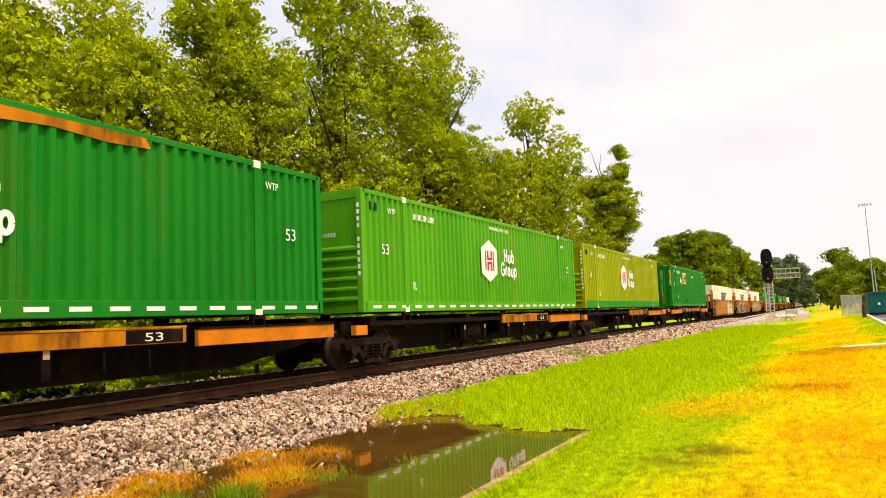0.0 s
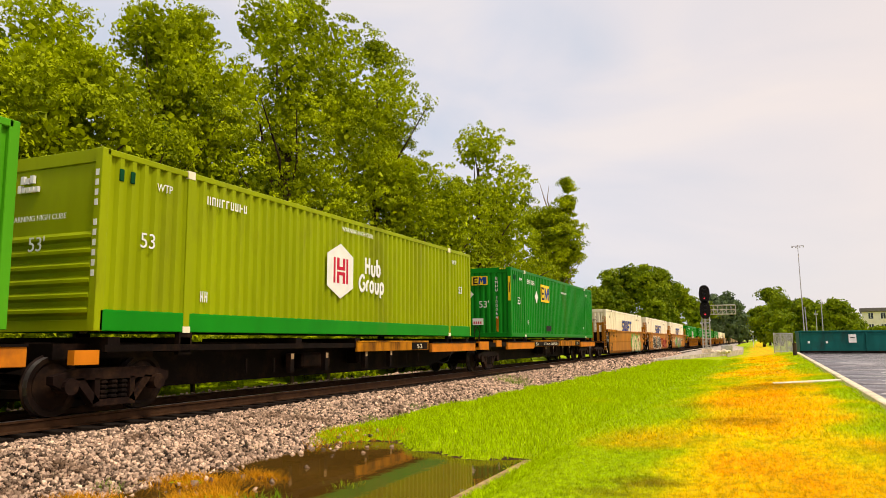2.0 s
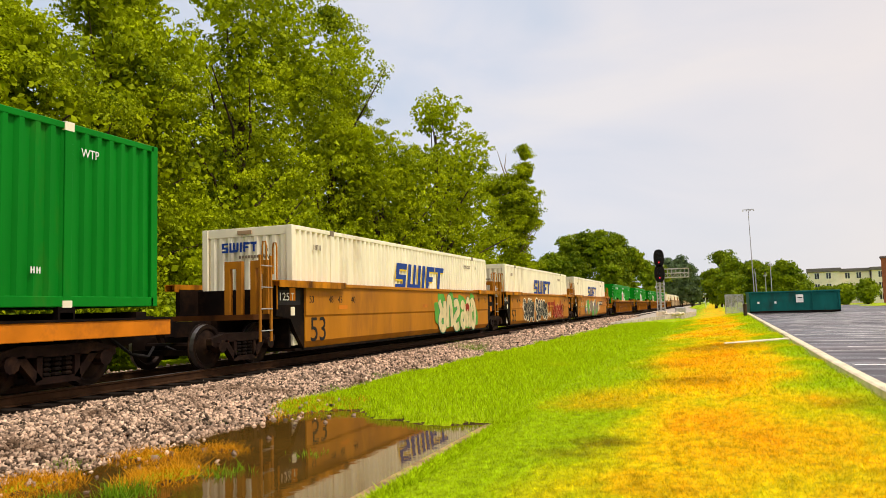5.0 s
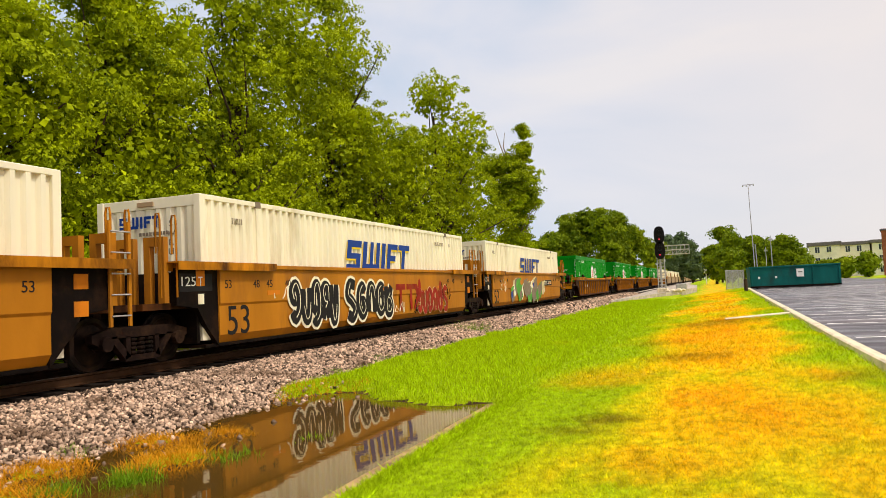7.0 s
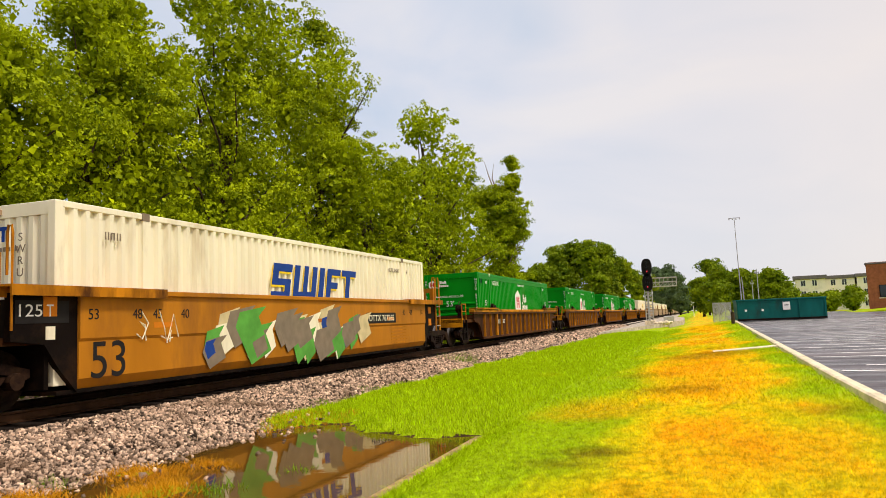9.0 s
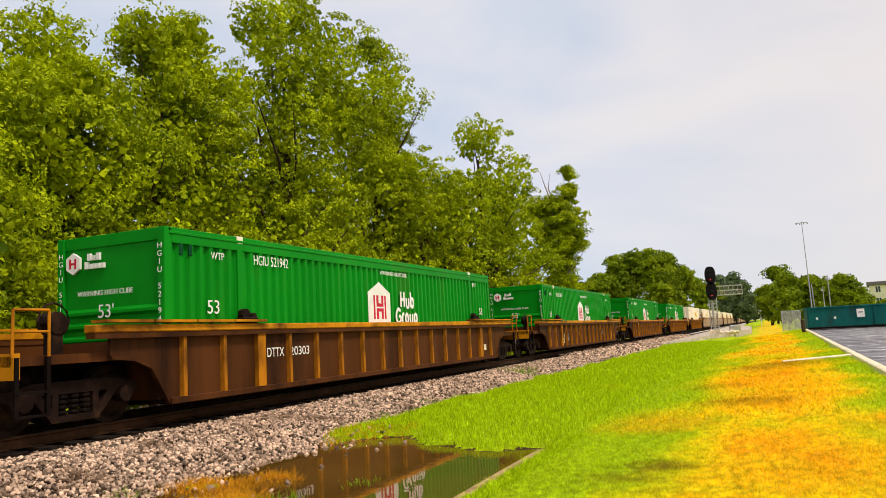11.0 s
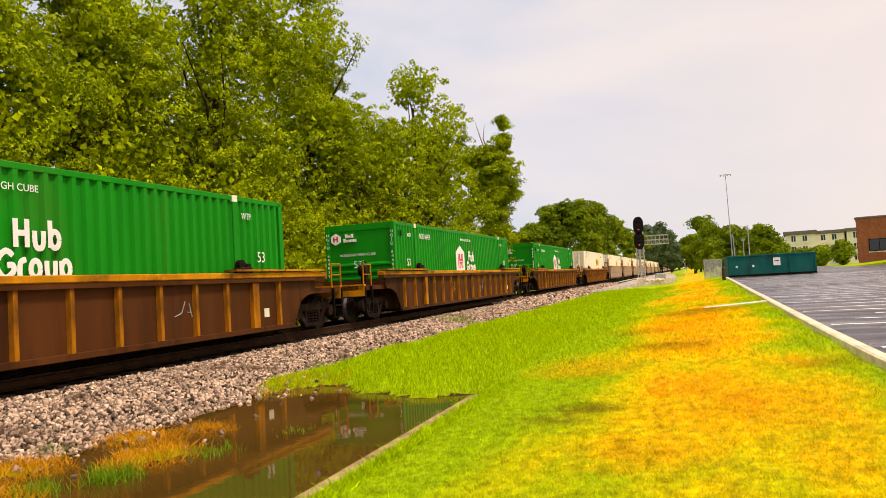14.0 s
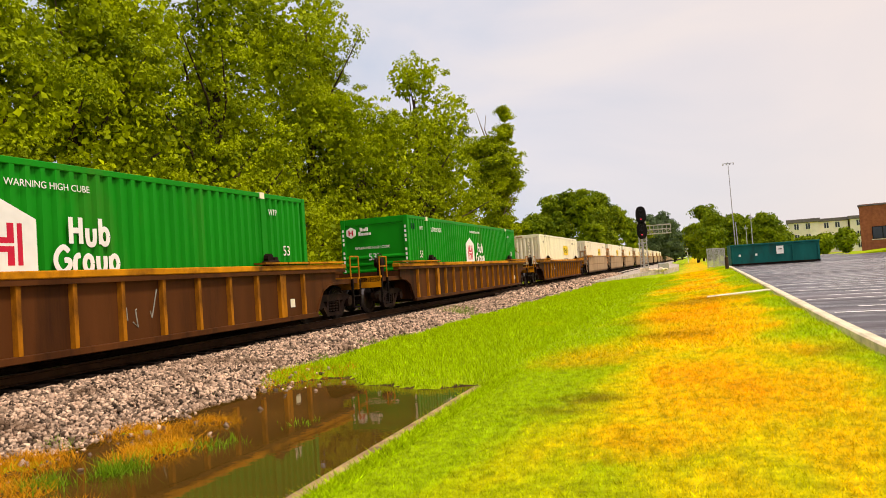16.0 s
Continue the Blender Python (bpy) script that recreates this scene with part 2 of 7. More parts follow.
M_GREEN = mat("container_green", (0.004, 0.235, 0.008), 0.42, 0, 0.12, 1.2, (0.05, 0.15, 0.015), 0.25, 0.6, 0.05, 20, streak=0.25)
M_GREEN_DEEP = mat("container_deep_green", (0.004, 0.195, 0.012), 0.42, 0, 0.14, 1.2, (0.06, 0.12, 0.012), 0.3, 0.6, 0.05, 20, streak=0.25)
M_GREEN_LIGHT = mat("container_light_green", (0.075, 0.34, 0.010), 0.45, 0, 0.14, 1.2, (0.16, 0.28, 0.02), 0.35, 0.6, 0.05, 20, streak=0.25)
M_OLIVE = mat("container_faded_lime", (0.29, 0.35, 0.003), 0.5, 0, 0.15, 1.2, (0.15, 0.16, 0.01), 0.4, 0.6, 0.05, 20, streak=0.25)
M_CREAM = mat("container_white", (0.86, 0.78, 0.58), 0.5, 0, 0.08, 1.5, (0.46, 0.33, 0.17), 0.22, 0.9, 0.05, 20, streak=0.2)
M_WHITE = mat("white_lettering", (0.82, 0.80, 0.76), 0.5, 0, 0.06, 4)
M_RED = mat("red_lettering", (0.55, 0.02, 0.05), 0.5, 0, 0.08, 4)
M_BLUE = mat("blue_lettering", (0.015, 0.05, 0.25), 0.5, 0, 0.1, 4)
M_YELLOW = mat("yellow_lettering", (0.80, 0.55, 0.02), 0.5, 0, 0.1, 4)
M_BLACK = mat("black_lettering", (0.018, 0.016, 0.016), 0.55, 0, 0.2, 4)
M_GREY = mat("grey_lettering", (0.22, 0.17, 0.12), 0.6, 0, 0.15, 4)
# dark upright streaks of M_RUST: stains and panel shadows, both in the colour
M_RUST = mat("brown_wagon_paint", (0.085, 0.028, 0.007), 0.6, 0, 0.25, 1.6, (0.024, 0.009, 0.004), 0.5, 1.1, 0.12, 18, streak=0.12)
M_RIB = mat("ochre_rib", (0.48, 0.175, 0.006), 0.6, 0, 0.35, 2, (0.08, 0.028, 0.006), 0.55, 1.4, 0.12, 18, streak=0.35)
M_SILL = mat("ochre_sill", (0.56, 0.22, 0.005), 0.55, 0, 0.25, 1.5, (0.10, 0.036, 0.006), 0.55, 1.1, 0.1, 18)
M_TAN = mat("tan_wagon_paint", (0.44, 0.165, 0.010), 0.5, 0, 0.16, 1.2, (0.22, 0.085, 0.018), 0.4, 0.8, 0.08, 18, streak=0.3)
M_TAN_PALE = mat("pale_wagon_paint", (0.40, 0.27, 0.15), 0.55, 0, 0.16, 1.2, (0.22, 0.12, 0.05), 0.4, 0.8, 0.08, 18, streak=0.3)
M_ORANGE = mat("orange_sill_paint", (0.62, 0.19, 0.010), 0.5, 0, 0.2, 1.5, (0.22, 0.07, 0.02), 0.35, 1.0, 0.1, 18)
# M_DARK, M_TRUCK, M_WHEEL: grime, plus underside shade sunk into the base colours
M_DARK = mat("grimy_shade_steel", (0.007, 0.004, 0.003), 0.7, 0.1, 0.3, 3, (0.028, 0.013, 0.006), 0.4, 1.5, 0.2, 20)
M_TRUCK = mat("truck_casting", (0.016, 0.008, 0.006), 0.65, 0.2, 0.3, 4, (0.06, 0.03, 0.014), 0.35, 2, 0.2, 25)
M_WHEEL = mat("wheel_steel", (0.014, 0.008, 0.006), 0.5, 0.4, 0.3, 4, (0.05, 0.026, 0.014), 0.3, 2)
M_TREAD = mat("polished_tread", (0.20, 0.17, 0.16), 0.35, 0.8, 0.2, 4)
M_TEAL = mat("skip_teal_paint", (0.008, 0.105, 0.095), 0.5, 0, 0.15, 1.5, (0.02, 0.05, 0.045), 0.35, 1.0, 0.08, 20, streak=0.4)
M_BRICK = mat("red_brick", (0.36, 0.125, 0.055), 0.85, 0, 0.2, 3, (0.24, 0.085, 0.045), 0.4, 1, 0.2, 20)
M_STUCCO = mat("cream_stucco", (0.86, 0.78, 0.70), 0.85, 0, 0.08, 1.0, (0.58, 0.52, 0.46), 0.3, 0.5)
M_ROOF = mat("grey_roof", (0.16, 0.14, 0.145), 0.9, 0, 0.2, 2)
M_GLASS = mat("window_glass", (0.03, 0.035, 0.045), 0.08, 0, 0.1, 1, bump=0, spec=0.5)
M_GALV = mat("galvanised_steel", (0.50, 0.48, 0.46), 0.45, 0.7, 0.15, 5)
M_POLE = mat("weathered_pole", (0.42, 0.40, 0.42), 0.8, 0, 0.2, 4)
M_VENT = mat("vent_green", (0.003, 0.06, 0.02), 0.6, 0, 0.2, 4)
M_SIGNAL = mat("signal_black", (0.014, 0.012, 0.012), 0.5, 0, 0.2, 4)


def red_lamp():
    m = bpy.data.materials.new("red_signal_lamp")
    m.use_nodes = True
    p = m.node_tree.nodes["Principled BSDF"]
    p.inputs["Base Color"].default_value = (0.5, 0.01, 0.02, 1)
    p.inputs["Emission Color"].default_value = (1.0, 0.05, 0.08, 1)
    p.inputs["Emission Strength"].default_value = 1.1
    return m


M_LAMP = red_lamp()
M_WATER = mat("puddle_water", (0.095, 0.047, 0.007), 0.02, 0, 0.2, 0.8, bump=0.035, bscale=5.0)
M_WATER.node_tree.nodes["Principled BSDF"].inputs["IOR"].default_value = 1.33
M_WATER.node_tree.nodes["Principled BSDF"].inputs["Specular IOR Level"].default_value = 0.5


# ---- mesh helpers ----
def part(name, bm, material, parent=None, label=""):
    me = bpy.data.meshes.new(name)
    bm.to_mesh(me)
    bm.free()
    me.materials.append(material)
    ob = new(name, me)
    ob.parent = parent
    if label:
        ob["label"] = label
    return ob


def share(ob, x, y, z, parent, rz=0):
    o = ob.copy()
    scene.collection.objects.link(o)
    o.parent = parent
    o.matrix_basis = pose(x, y, z, 0, 0, rz)
    return o


def mesh_part(name, verts, faces, material, parent=None, label=""):
    me = bpy.data.meshes.new(name)
    me.from_pydata(verts, [], faces)
    me.materials.append(material)
    ob = new(name, me)
    ob.parent = parent
    if label:
        ob["label"] = label
    return ob


def thing(name, label, category, group="", m=None):
    ob = new(name)
    ob.empty_display_size = 0.3
    tagged(ob, label, category, group)
    if m is not None:
        ob.matrix_basis = m
    return ob


def box(bm, x0, x1, y0, y1, z0, z1, bevel=0.0):
    v = [bm.verts.new(p) for p in ((x0, y0, z0), (x1, y0, z0), (x1, y1, z0), (x0, y1, z0), (x0, y0, z1), (x1, y0, z1), (x1, y1, z1), (x0, y1, z1))]
    fs = [bm.faces.new([v[i] for i in q]) for q in ((3, 2, 1, 0), (4, 5, 6, 7), (0, 1, 5, 4), (1, 2, 6, 5), (2, 3, 7, 6), (3, 0, 4, 7))]
    if bevel:
        es = list({e for f in fs for e in f.edges})
        bmesh.ops.bevel(bm, geom=es, offset=bevel, segments=1, affect="EDGES")


def boxes(*rows, bevel=0.0):
    bm = bmesh.new()
    for r in rows:
        box(bm, *r, bevel=bevel)
    return bm


def prism(bm, outline, axis, a, b):
    """Extrude an outline of (u, v) along an axis from a to b. axis x: (y, z); y: (x, z); z: (x, y)."""
    def at(u, v, w):
        return {"x": (w, u, v), "y": (u, w, v), "z": (u, v, w)}[axis]
    p = [bm.verts.new(at(u, v, a)) for u, v in outline]
    q = [bm.verts.new(at(u, v, b)) for u, v in outline]
    n = len(p)
    bm.faces.new(p)
    bm.faces.new(q[::-1])
    for i in range(n):
        bm.faces.new((p[i], q[i], q[(i + 1) % n], p[(i + 1) % n]))
    bmesh.ops.recalc_face_normals(bm, faces=bm.faces)


def tube(bm, points, radii, sides=8):
    rings = []
    for i, p in enumerate(points):
        p = Vector(p)
        d = (Vector(points[min(i + 1, len(points) - 1)]) - Vector(points[max(i - 1, 0)])).normalized()
        s = d.orthogonal().normalized()
        u = d.cross(s)
        rings.append([bm.verts.new(p + radii[i] * (math.cos(2 * math.pi * k / sides) * s + math.sin(2 * math.pi * k / sides) * u)) for k in range(sides)])
    for a, b in zip(rings, rings[1:]):
        # match the start of the rings
        off = min(range(sides), key=lambda k: (b[k].co - a[0].co).length)
        for k in range(sides):
            bm.faces.new((a[k], a[(k + 1) % sides], b[(k + 1 + off) % sides], b[(k + off) % sides]))
    bm.faces.new(rings[0][::-1])
    bm.faces.new(rings[-1])


def disc(bm, axis, c, r, a, b, sides=16):
    out = [(c[0] + r * math.cos(2 * math.pi * k / sides), c[1] + r * math.sin(2 * math.pi * k / sides)) for k in range(sides)]
    prism(bm, out, axis, a, b)


def lettering(body, size, material, parent, m, name="lettering"):
    cu = bpy.data.curves.new(name, "FONT")
    cu.body, cu.size, cu.extrude = body, size, 0.002
    cu.align_x, cu.align_y = "CENTER", "CENTER"
    tmp = bpy.data.objects.new(name, cu)
    scene.collection.objects.link(tmp)
    me = bpy.data.meshes.new_from_object(tmp.evaluated_get(bpy.context.evaluated_depsgraph_get()))
    bpy.data.objects.remove(tmp)
    me.materials.clear()
    me.materials.append(material)
    ob = new(name, me)
    ob.parent = parent
    ob.matrix_basis = m
    return ob


def strokes(bm, x, path, r, sides=8, taper=0.8):
    """A flat rounded brush stroke on a side wall, along a smoothed path of (y, z)."""
    pts = []
    n = len(path)
    for i in range(n - 1):
        p0, p1, p2, p3 = (Vector(path[max(0, min(n - 1, i + k))]) for k in (-1, 0, 1, 2))
        for j in range(4):
            t = j / 4
            pts.append(0.5 * (2 * p1 + (p2 - p0) * t + (2 * p0 - 5 * p1 + 4 * p2 - p3) * t * t + (3 * p1 - p0 - 3 * p2 + p3) * t ** 3))
    pts.append(Vector(path[-1]))
    rad = [r * (taper if i in (0, len(pts) - 1) else 1.0) for i in range(len(pts))]
    first = len(bm.verts)
    tube(bm, [(x, p[0], p[1]) for p in pts], rad, sides)
    bm.verts.ensure_lookup_table()
    for v in bm.verts[first:]:
        v.co.x = x + (v.co.x - x) * 0.02 / max(r, 0.02) * 0.15


# ---- ground ----
TRACK_X, RAIL_TOP, BED = -10.66, 0.54, 0.36
LOT_X = 2.2


def smooth(a, b, v):
    t = min(1.0, max(0.0, (v - a) / (b - a)))
    return t * t * (3 - 2 * t)


def lot_z(y):
    return 0.335 + 0.0056 * max(0.0, min(y, 90) - 12) - 0.004 * max(0.0, min(y, 4000) - 90) * 0.2


def kerb_x(y):
    return LOT_X + 0.011 * max(0.0, y - 16)


def wobble(x, y, s, a):
    return a * noise.noise(Vector((x * s, y * s, 3.7)))


PATCHES = [(-6.15, 7.0, 0.75, 0.55), (-5.35, 6.2, 0.65, 0.7), (-6.4, 5.6, 0.8, 0.6), (-5.7, 7.6, 0.55, 0.3), (-6.5, 10.6, 0.5, 1.2), (-5.9, 4.6, 0.9, 0.7), (-4.7, 4.4, 0.5, 0.4)]


def patch(x, y):
    """How far a place lies on one of the dry islands by the ballast."""
    return max(math.exp(-(((x - px) / a) ** 2 + ((y - py) / b) ** 2)) for px, py, a, b in PATCHES)


def ground_z(x, y):
    # the bank from the old kerb up to the parking lot
    kx = kerb_x(y)
    bank = 0.045 + (lot_z(y) - 0.07) * min(1.0, max(0.0, (x + 3) / (kx + 3))) ** 1.1 + wobble(x, y, 0.5, 0.05) * smooth(-3, -2, x)
    # the hollow between ballast and bank
    far = smooth(10.2, 11.4, y + wobble(x, 0, 1.1, 0.5) + 0.9 * min(1.25, max(0.0, x + 5.4)))
    wet = -0.10 + 0.128 * patch(x, y) + wobble(x, y, 1.3, 0.035)
    grass = 0.045 + (0.06 + wobble(x, y, 0.4, 0.05)) * smooth(-2.9, -4.4, x) + 0.3 * smooth(40, 110, y) * smooth(-9, -4, x)
    hollow = wet + (grass - wet) * far
    back = smooth(-4, -12, y)
    hollow = hollow + (0.08 - hollow) * back
    toe = smooth(-8.2, -6.9, x)
    low = (-0.05 + (hollow + 0.05) * toe)
    if x < -2.86:
        z = low
    else:
        z = bank
    if x > kx - 0.1:
        z = lot_z(y) - 0.25
    if x < -13.2:
        z = -0.05 + 0.9 * smooth(-13.5, -30, x)
    return z


def graded(fine0, fine1, step, lo, hi, grow=1.22):
    v = list(np.arange(fine0, fine1 + 1e-6, step))
    s = step
    while v[-1] < hi:
        s *= grow
        v.append(min(hi, v[-1] + s))
    s = step
    while v[0] > lo:
        s *= grow
        v.insert(0, max(lo, v[0] - s))
    return v


gx = [x for x in graded(-9.0, 3.0, 0.14, -2500, 2500) if abs(x + 2.86) > 0.05 and abs(x + 3.0) > 0.05]
gx = sorted(gx + [-2.87, -2.855])
gy = graded(2.0, 14.0, 0.14, -1500, 4000, 1.10)
gv = [(x, y, ground_z(x, y)) for y in gy for x in gx]
W = len(gx)
gf = [(j * W + i, j * W + i + 1, (j + 1) * W + i + 1, (j + 1) * W + i) for j in range(len(gy) - 1) for i in range(W - 1)]
ground = mesh_part("ground", gv, gf, M_GRASS)
ground.data.materials.append(M_MUD)
for p in ground.data.polygons:
    p.use_smooth = True
    cx, cy, cz = p.center
    if -9 < cx < -2.9 and -6 < cy < 12.5 and cz < 0.012:
        p.material_index = 1
tagged(ground, "grassy bank, bleached yellow and orange in patches", "ground", kind="structure")

water = mesh_part("water", [(-7.6, -8, 0), (-2.99, -8, 0), (-2.99, 12.5, 0), (-7.6, 12.5, 0)], [(0, 1, 2, 3)], M_WATER)
tagged(water, "still brown puddle that mirrors the passing train", "puddle", kind="structure")


def strip(name, outline, y0, y1, material, label, category, step=8.0, far=0.0):
    """A long prism along the track with an outline of (x, z)."""
    n = len(outline)
    ys = list(np.arange(y0, y1, step)) + [y1]
    vs = [(x, y, z) for y in ys for x, z in outline]
    fs = [(j * n + i, j * n + (i + 1) % n, (j + 1) * n + (i + 1) % n, (j + 1) * n + i) for j in range(len(ys) - 1) for i in range(n)]
    ob = mesh_part(name, vs, fs, material)
    bm = bmesh.new()
    bm.from_mesh(ob.data)
    bmesh.ops.recalc_face_normals(bm, faces=bm.faces)
    bm.to_mesh(ob.data)
    bm.free()
    return tagged(ob, label, category, kind="structure")


ballast = strip("ballast_bed", [(-14.6, -0.2), (-13.0, BED - 0.08), (-9.45, BED - 0.08), (-9.05, BED - 0.04), (-8.45, BED - 0.06), (-6.75, -0.02), (-6.4, -0.2)], -150, 900, M_BALLAST_BED, "bed of crushed grey and pink track ballast", "ballast")
# old flush kerb along the puddle
strip("edging_kerb", [(-3.02, -0.2), (-3.02, 0.035), (-2.89, 0.05), (-2.86, 0.03), (-2.86, -0.2)], -8, 9.85, M_OLD_CONCRETE, "stained old concrete edging along the puddle", "kerb")

# parking lot, kerb and walk
ys = [-60, -20, 0, 12, 20, 30, 45, 66, 90, 120]
lv = []
for y in ys:
    lv += [(kerb_x(y) + 0.14, y, lot_z(y) - 0.10), (70, y, lot_z(y) - 0.10 + 0.003 * 60)]
lot = mesh_part("parking_lot", lv, [(2 * i, 2 * i + 1, 2 * i + 3, 2 * i + 2) for i in range(len(ys) - 1)], M_ASPHALT)
tagged(lot, "worn grey asphalt parking lot with faded stall lines", "parking lot", kind="structure")
kv, kf = [], []
KY = list(np.arange(-60, 66.1, 3.0))
for y in KY:
    x, z = kerb_x(y), lot_z(y)
    kv += [(x - 0.02, y, z - 0.3), (x - 0.02, y, z + 0.01), (x + 0.02, y, z + 0.03), (x + 0.14, y, z + 0.03), (x + 0.17, y, z + 0.0), (x + 0.19, y, z - 0.095), (x + 0.36, y, z - 0.09), (x + 0.36, y, z - 0.3)]
for j in range(len(KY) - 1):
    kf += [(j * 8 + i, j * 8 + i + 1, j * 8 + 9 + i, j * 8 + 8 + i) for i in range(7)]
tagged(mesh_part("kerb", kv, kf, M_CONCRETE), "pale concrete kerb and gutter", "kerb", kind="structure")
bm = bmesh.new()
prism(bm, [(0.35, 0.1), (LOT_X + 0.08, 0.1), (LOT_X + 0.08, ground_z(LOT_X - 0.05, 26) + 0.03), (0.35, ground_z(0.35, 26) + 0.025)], "y", 25.7, 26.5)
tagged(part("walk_slab", bm, M_CONCRETE), "short pale concrete walk slab in the grass", "slab", kind="structure")
stall_lines = thing("stall_line", "faded white stall lines on the asphalt", "road marking")
stall_lines["kind"] = "structure"
for i in range(40):
    y = 8.5 + 1.45 * i
    x0, x1 = kerb_x(y) + 0.5 + 0.7 * (i % 3), kerb_x(y) + 6.6
    dz = 0.003 * (x1 - x0) * 60 / (70 - x0) + 0.0
    sl = 0.18 / (70 - kerb_x(y) - 0.14)
    vs = []
    for yy in (y - 0.085, y + 0.085):
        for xx in (x0, x1, x1 + 18.0 if i % 2 else x1 + 11):
            vs.append((xx, yy, lot_z(yy) - 0.10 + sl * (xx - kerb_x(yy) - 0.14) + 0.006))
    mesh_part("painted_line", vs, [(0, 1, 4, 3), (1, 2, 5, 4)], M_PAINT, stall_lines)

# gravel apron round the signal and the far level crossing
apron = [(-8.4, 52, 0.16), (-6.2, 60, 0.36), (-3.6, 70, 0.56), (-1.6, 84, 0.66), (-2.0, 110, 0.70), (-4.0, 140, 0.68), (-7.0, 300, 0.45), (-8.5, 300, 0.40), (-8.5, 100, 0.42)]
bm = bmesh.new()
prism(bm, [(x, y) for x, y, z in apron], "z", -0.2, 0.0)
for v in bm.verts:
    if v.co.z > -0.1:
        v.co.z = next(z for x, y, z in apron if abs(x - v.co.x) < 1e-4 and abs(y - v.co.y) < 1e-4)
tagged(part("gravel_apron", bm, mat("pale_gravel", (0.50, 0.42, 0.35), 0.9, 0, 0.35, 3, (0.32, 0.25, 0.19), 0.4, 0.6, 0.6, 20)), "pale gravel apron round the signal mast", "gravel", kind="structure")

# ---- track ----
RAIL = [(-0.075, 0), (0.075, 0), (0.075, 0.012), (0.012, 0.035), (0.012, 0.125), (0.036, 0.14), (0.036, 0.172), (-0.036, 0.172), (-0.036, 0.14), (-0.012, 0.125), (-0.012, 0.035), (-0.075, 0.012)]
for sx in (-0.753, 0.753):
    strip("rail", [(TRACK_X + sx + x, RAIL_TOP - 0.176 + z) for x, z in RAIL], -150, 900, M_RAIL, "rusty steel rail with a worn head", "rail", 10)
    strip("rail_head", [(TRACK_X + sx + x, RAIL_TOP + z) for x, z in ((-0.03, -0.003), (0.03, -0.003), (0.028, 0.0), (-0.028, 0.0))], -150, 900, M_RAIL_TOP, "polished running surface of a rail", "rail", 10)
track_ties = thing("railway_tie", "dark creosoted wooden ties sunk in ballast", "railway ties")
track_ties["kind"] = "structure"
tie = part("tie", boxes((-1.3, 1.3, -0.11, 0.11, -0.16, 0.0), bevel=0.012), M_TIE, track_ties)
tie.matrix_basis = pose(TRACK_X, -12, BED + 0.008)
plate = part("tie_plate", boxes((-0.09, 0.09, -0.16, 0.16, 0, 0.016)), M_RAIL, track_ties)
plate.matrix_basis = pose(TRACK_X + 0.753, -12, BED + 0.008)
for i in range(1, 290):
    y = -12 + 0.5 * i
    share(tie, TRACK_X + random.uniform(-0.03, 0.03), y, BED + 0.008, track_ties, random.uniform(-1, 1))
    if y < 45:
        share(plate, TRACK_X + 0.753, y, BED + 0.008, track_ties)


# ---- the train ----
S_PERIOD, LEN, TALL, HALF = 0.277, 16.15, 2.90, 1.30
POST_Y = (1.98, 14.17)


def corrugated(y0, y1, x, depth, z0, z1):
    """A trapezoid-corrugated sheet in the plane x, along y."""
    n = max(1, round((y1 - y0) / S_PERIOD))
    step = (y1 - y0) / n
    prof = []
    for i in range(n):
        a = y0 + i * step
        prof += [(a, x), (a + 0.32 * step, x), (a + 0.50 * step, x - depth), (a + 0.82 * step, x - depth)]
    prof.append((y1, x))
    vs = [(u, y, z) for y, u in prof for z in (z0, z1)]
    fs = [(2 * i, 2 * i + 2, 2 * i + 3, 2 * i + 1) for i in range(len(prof) - 1)]
    return vs, fs


def bars(y, z, w, h, n, seed=0):
    """Upright bars that stand for a line of lettering on the near side, as a mesh."""
    r = random.Random(seed)
    bm = bmesh.new()
    step = w / n
    for i in range(n):
        k = y + i * step
        kind = r.randrange(3)
        box(bm, 0, 0.004, k, k + step * 0.22, z, z + h)
        if kind != 1:
            box(bm, 0, 0.004, k + step * 0.5, k + step * 0.7, z, z + h)
        if kind != 0:
            zz = z + h * r.choice((0, 0.42, 0.82))
            box(bm, 0, 0.0045, k + step * 0.1, k + step * 0.66, zz, zz + h * 0.18)
    return bm


def turned(ob, rz, x=0, y=0, z=0):
    ob.matrix_basis = pose(x, y, z, 0, 0, rz)
    return ob


def flat(outline, depth=0.004):
    """A thin plate in the near side's plane from an outline of (y, z)."""
    bm = bmesh.new()
    prism(bm, outline, "x", 0, depth)
    return bm


X_MARK = HALF + 0.012


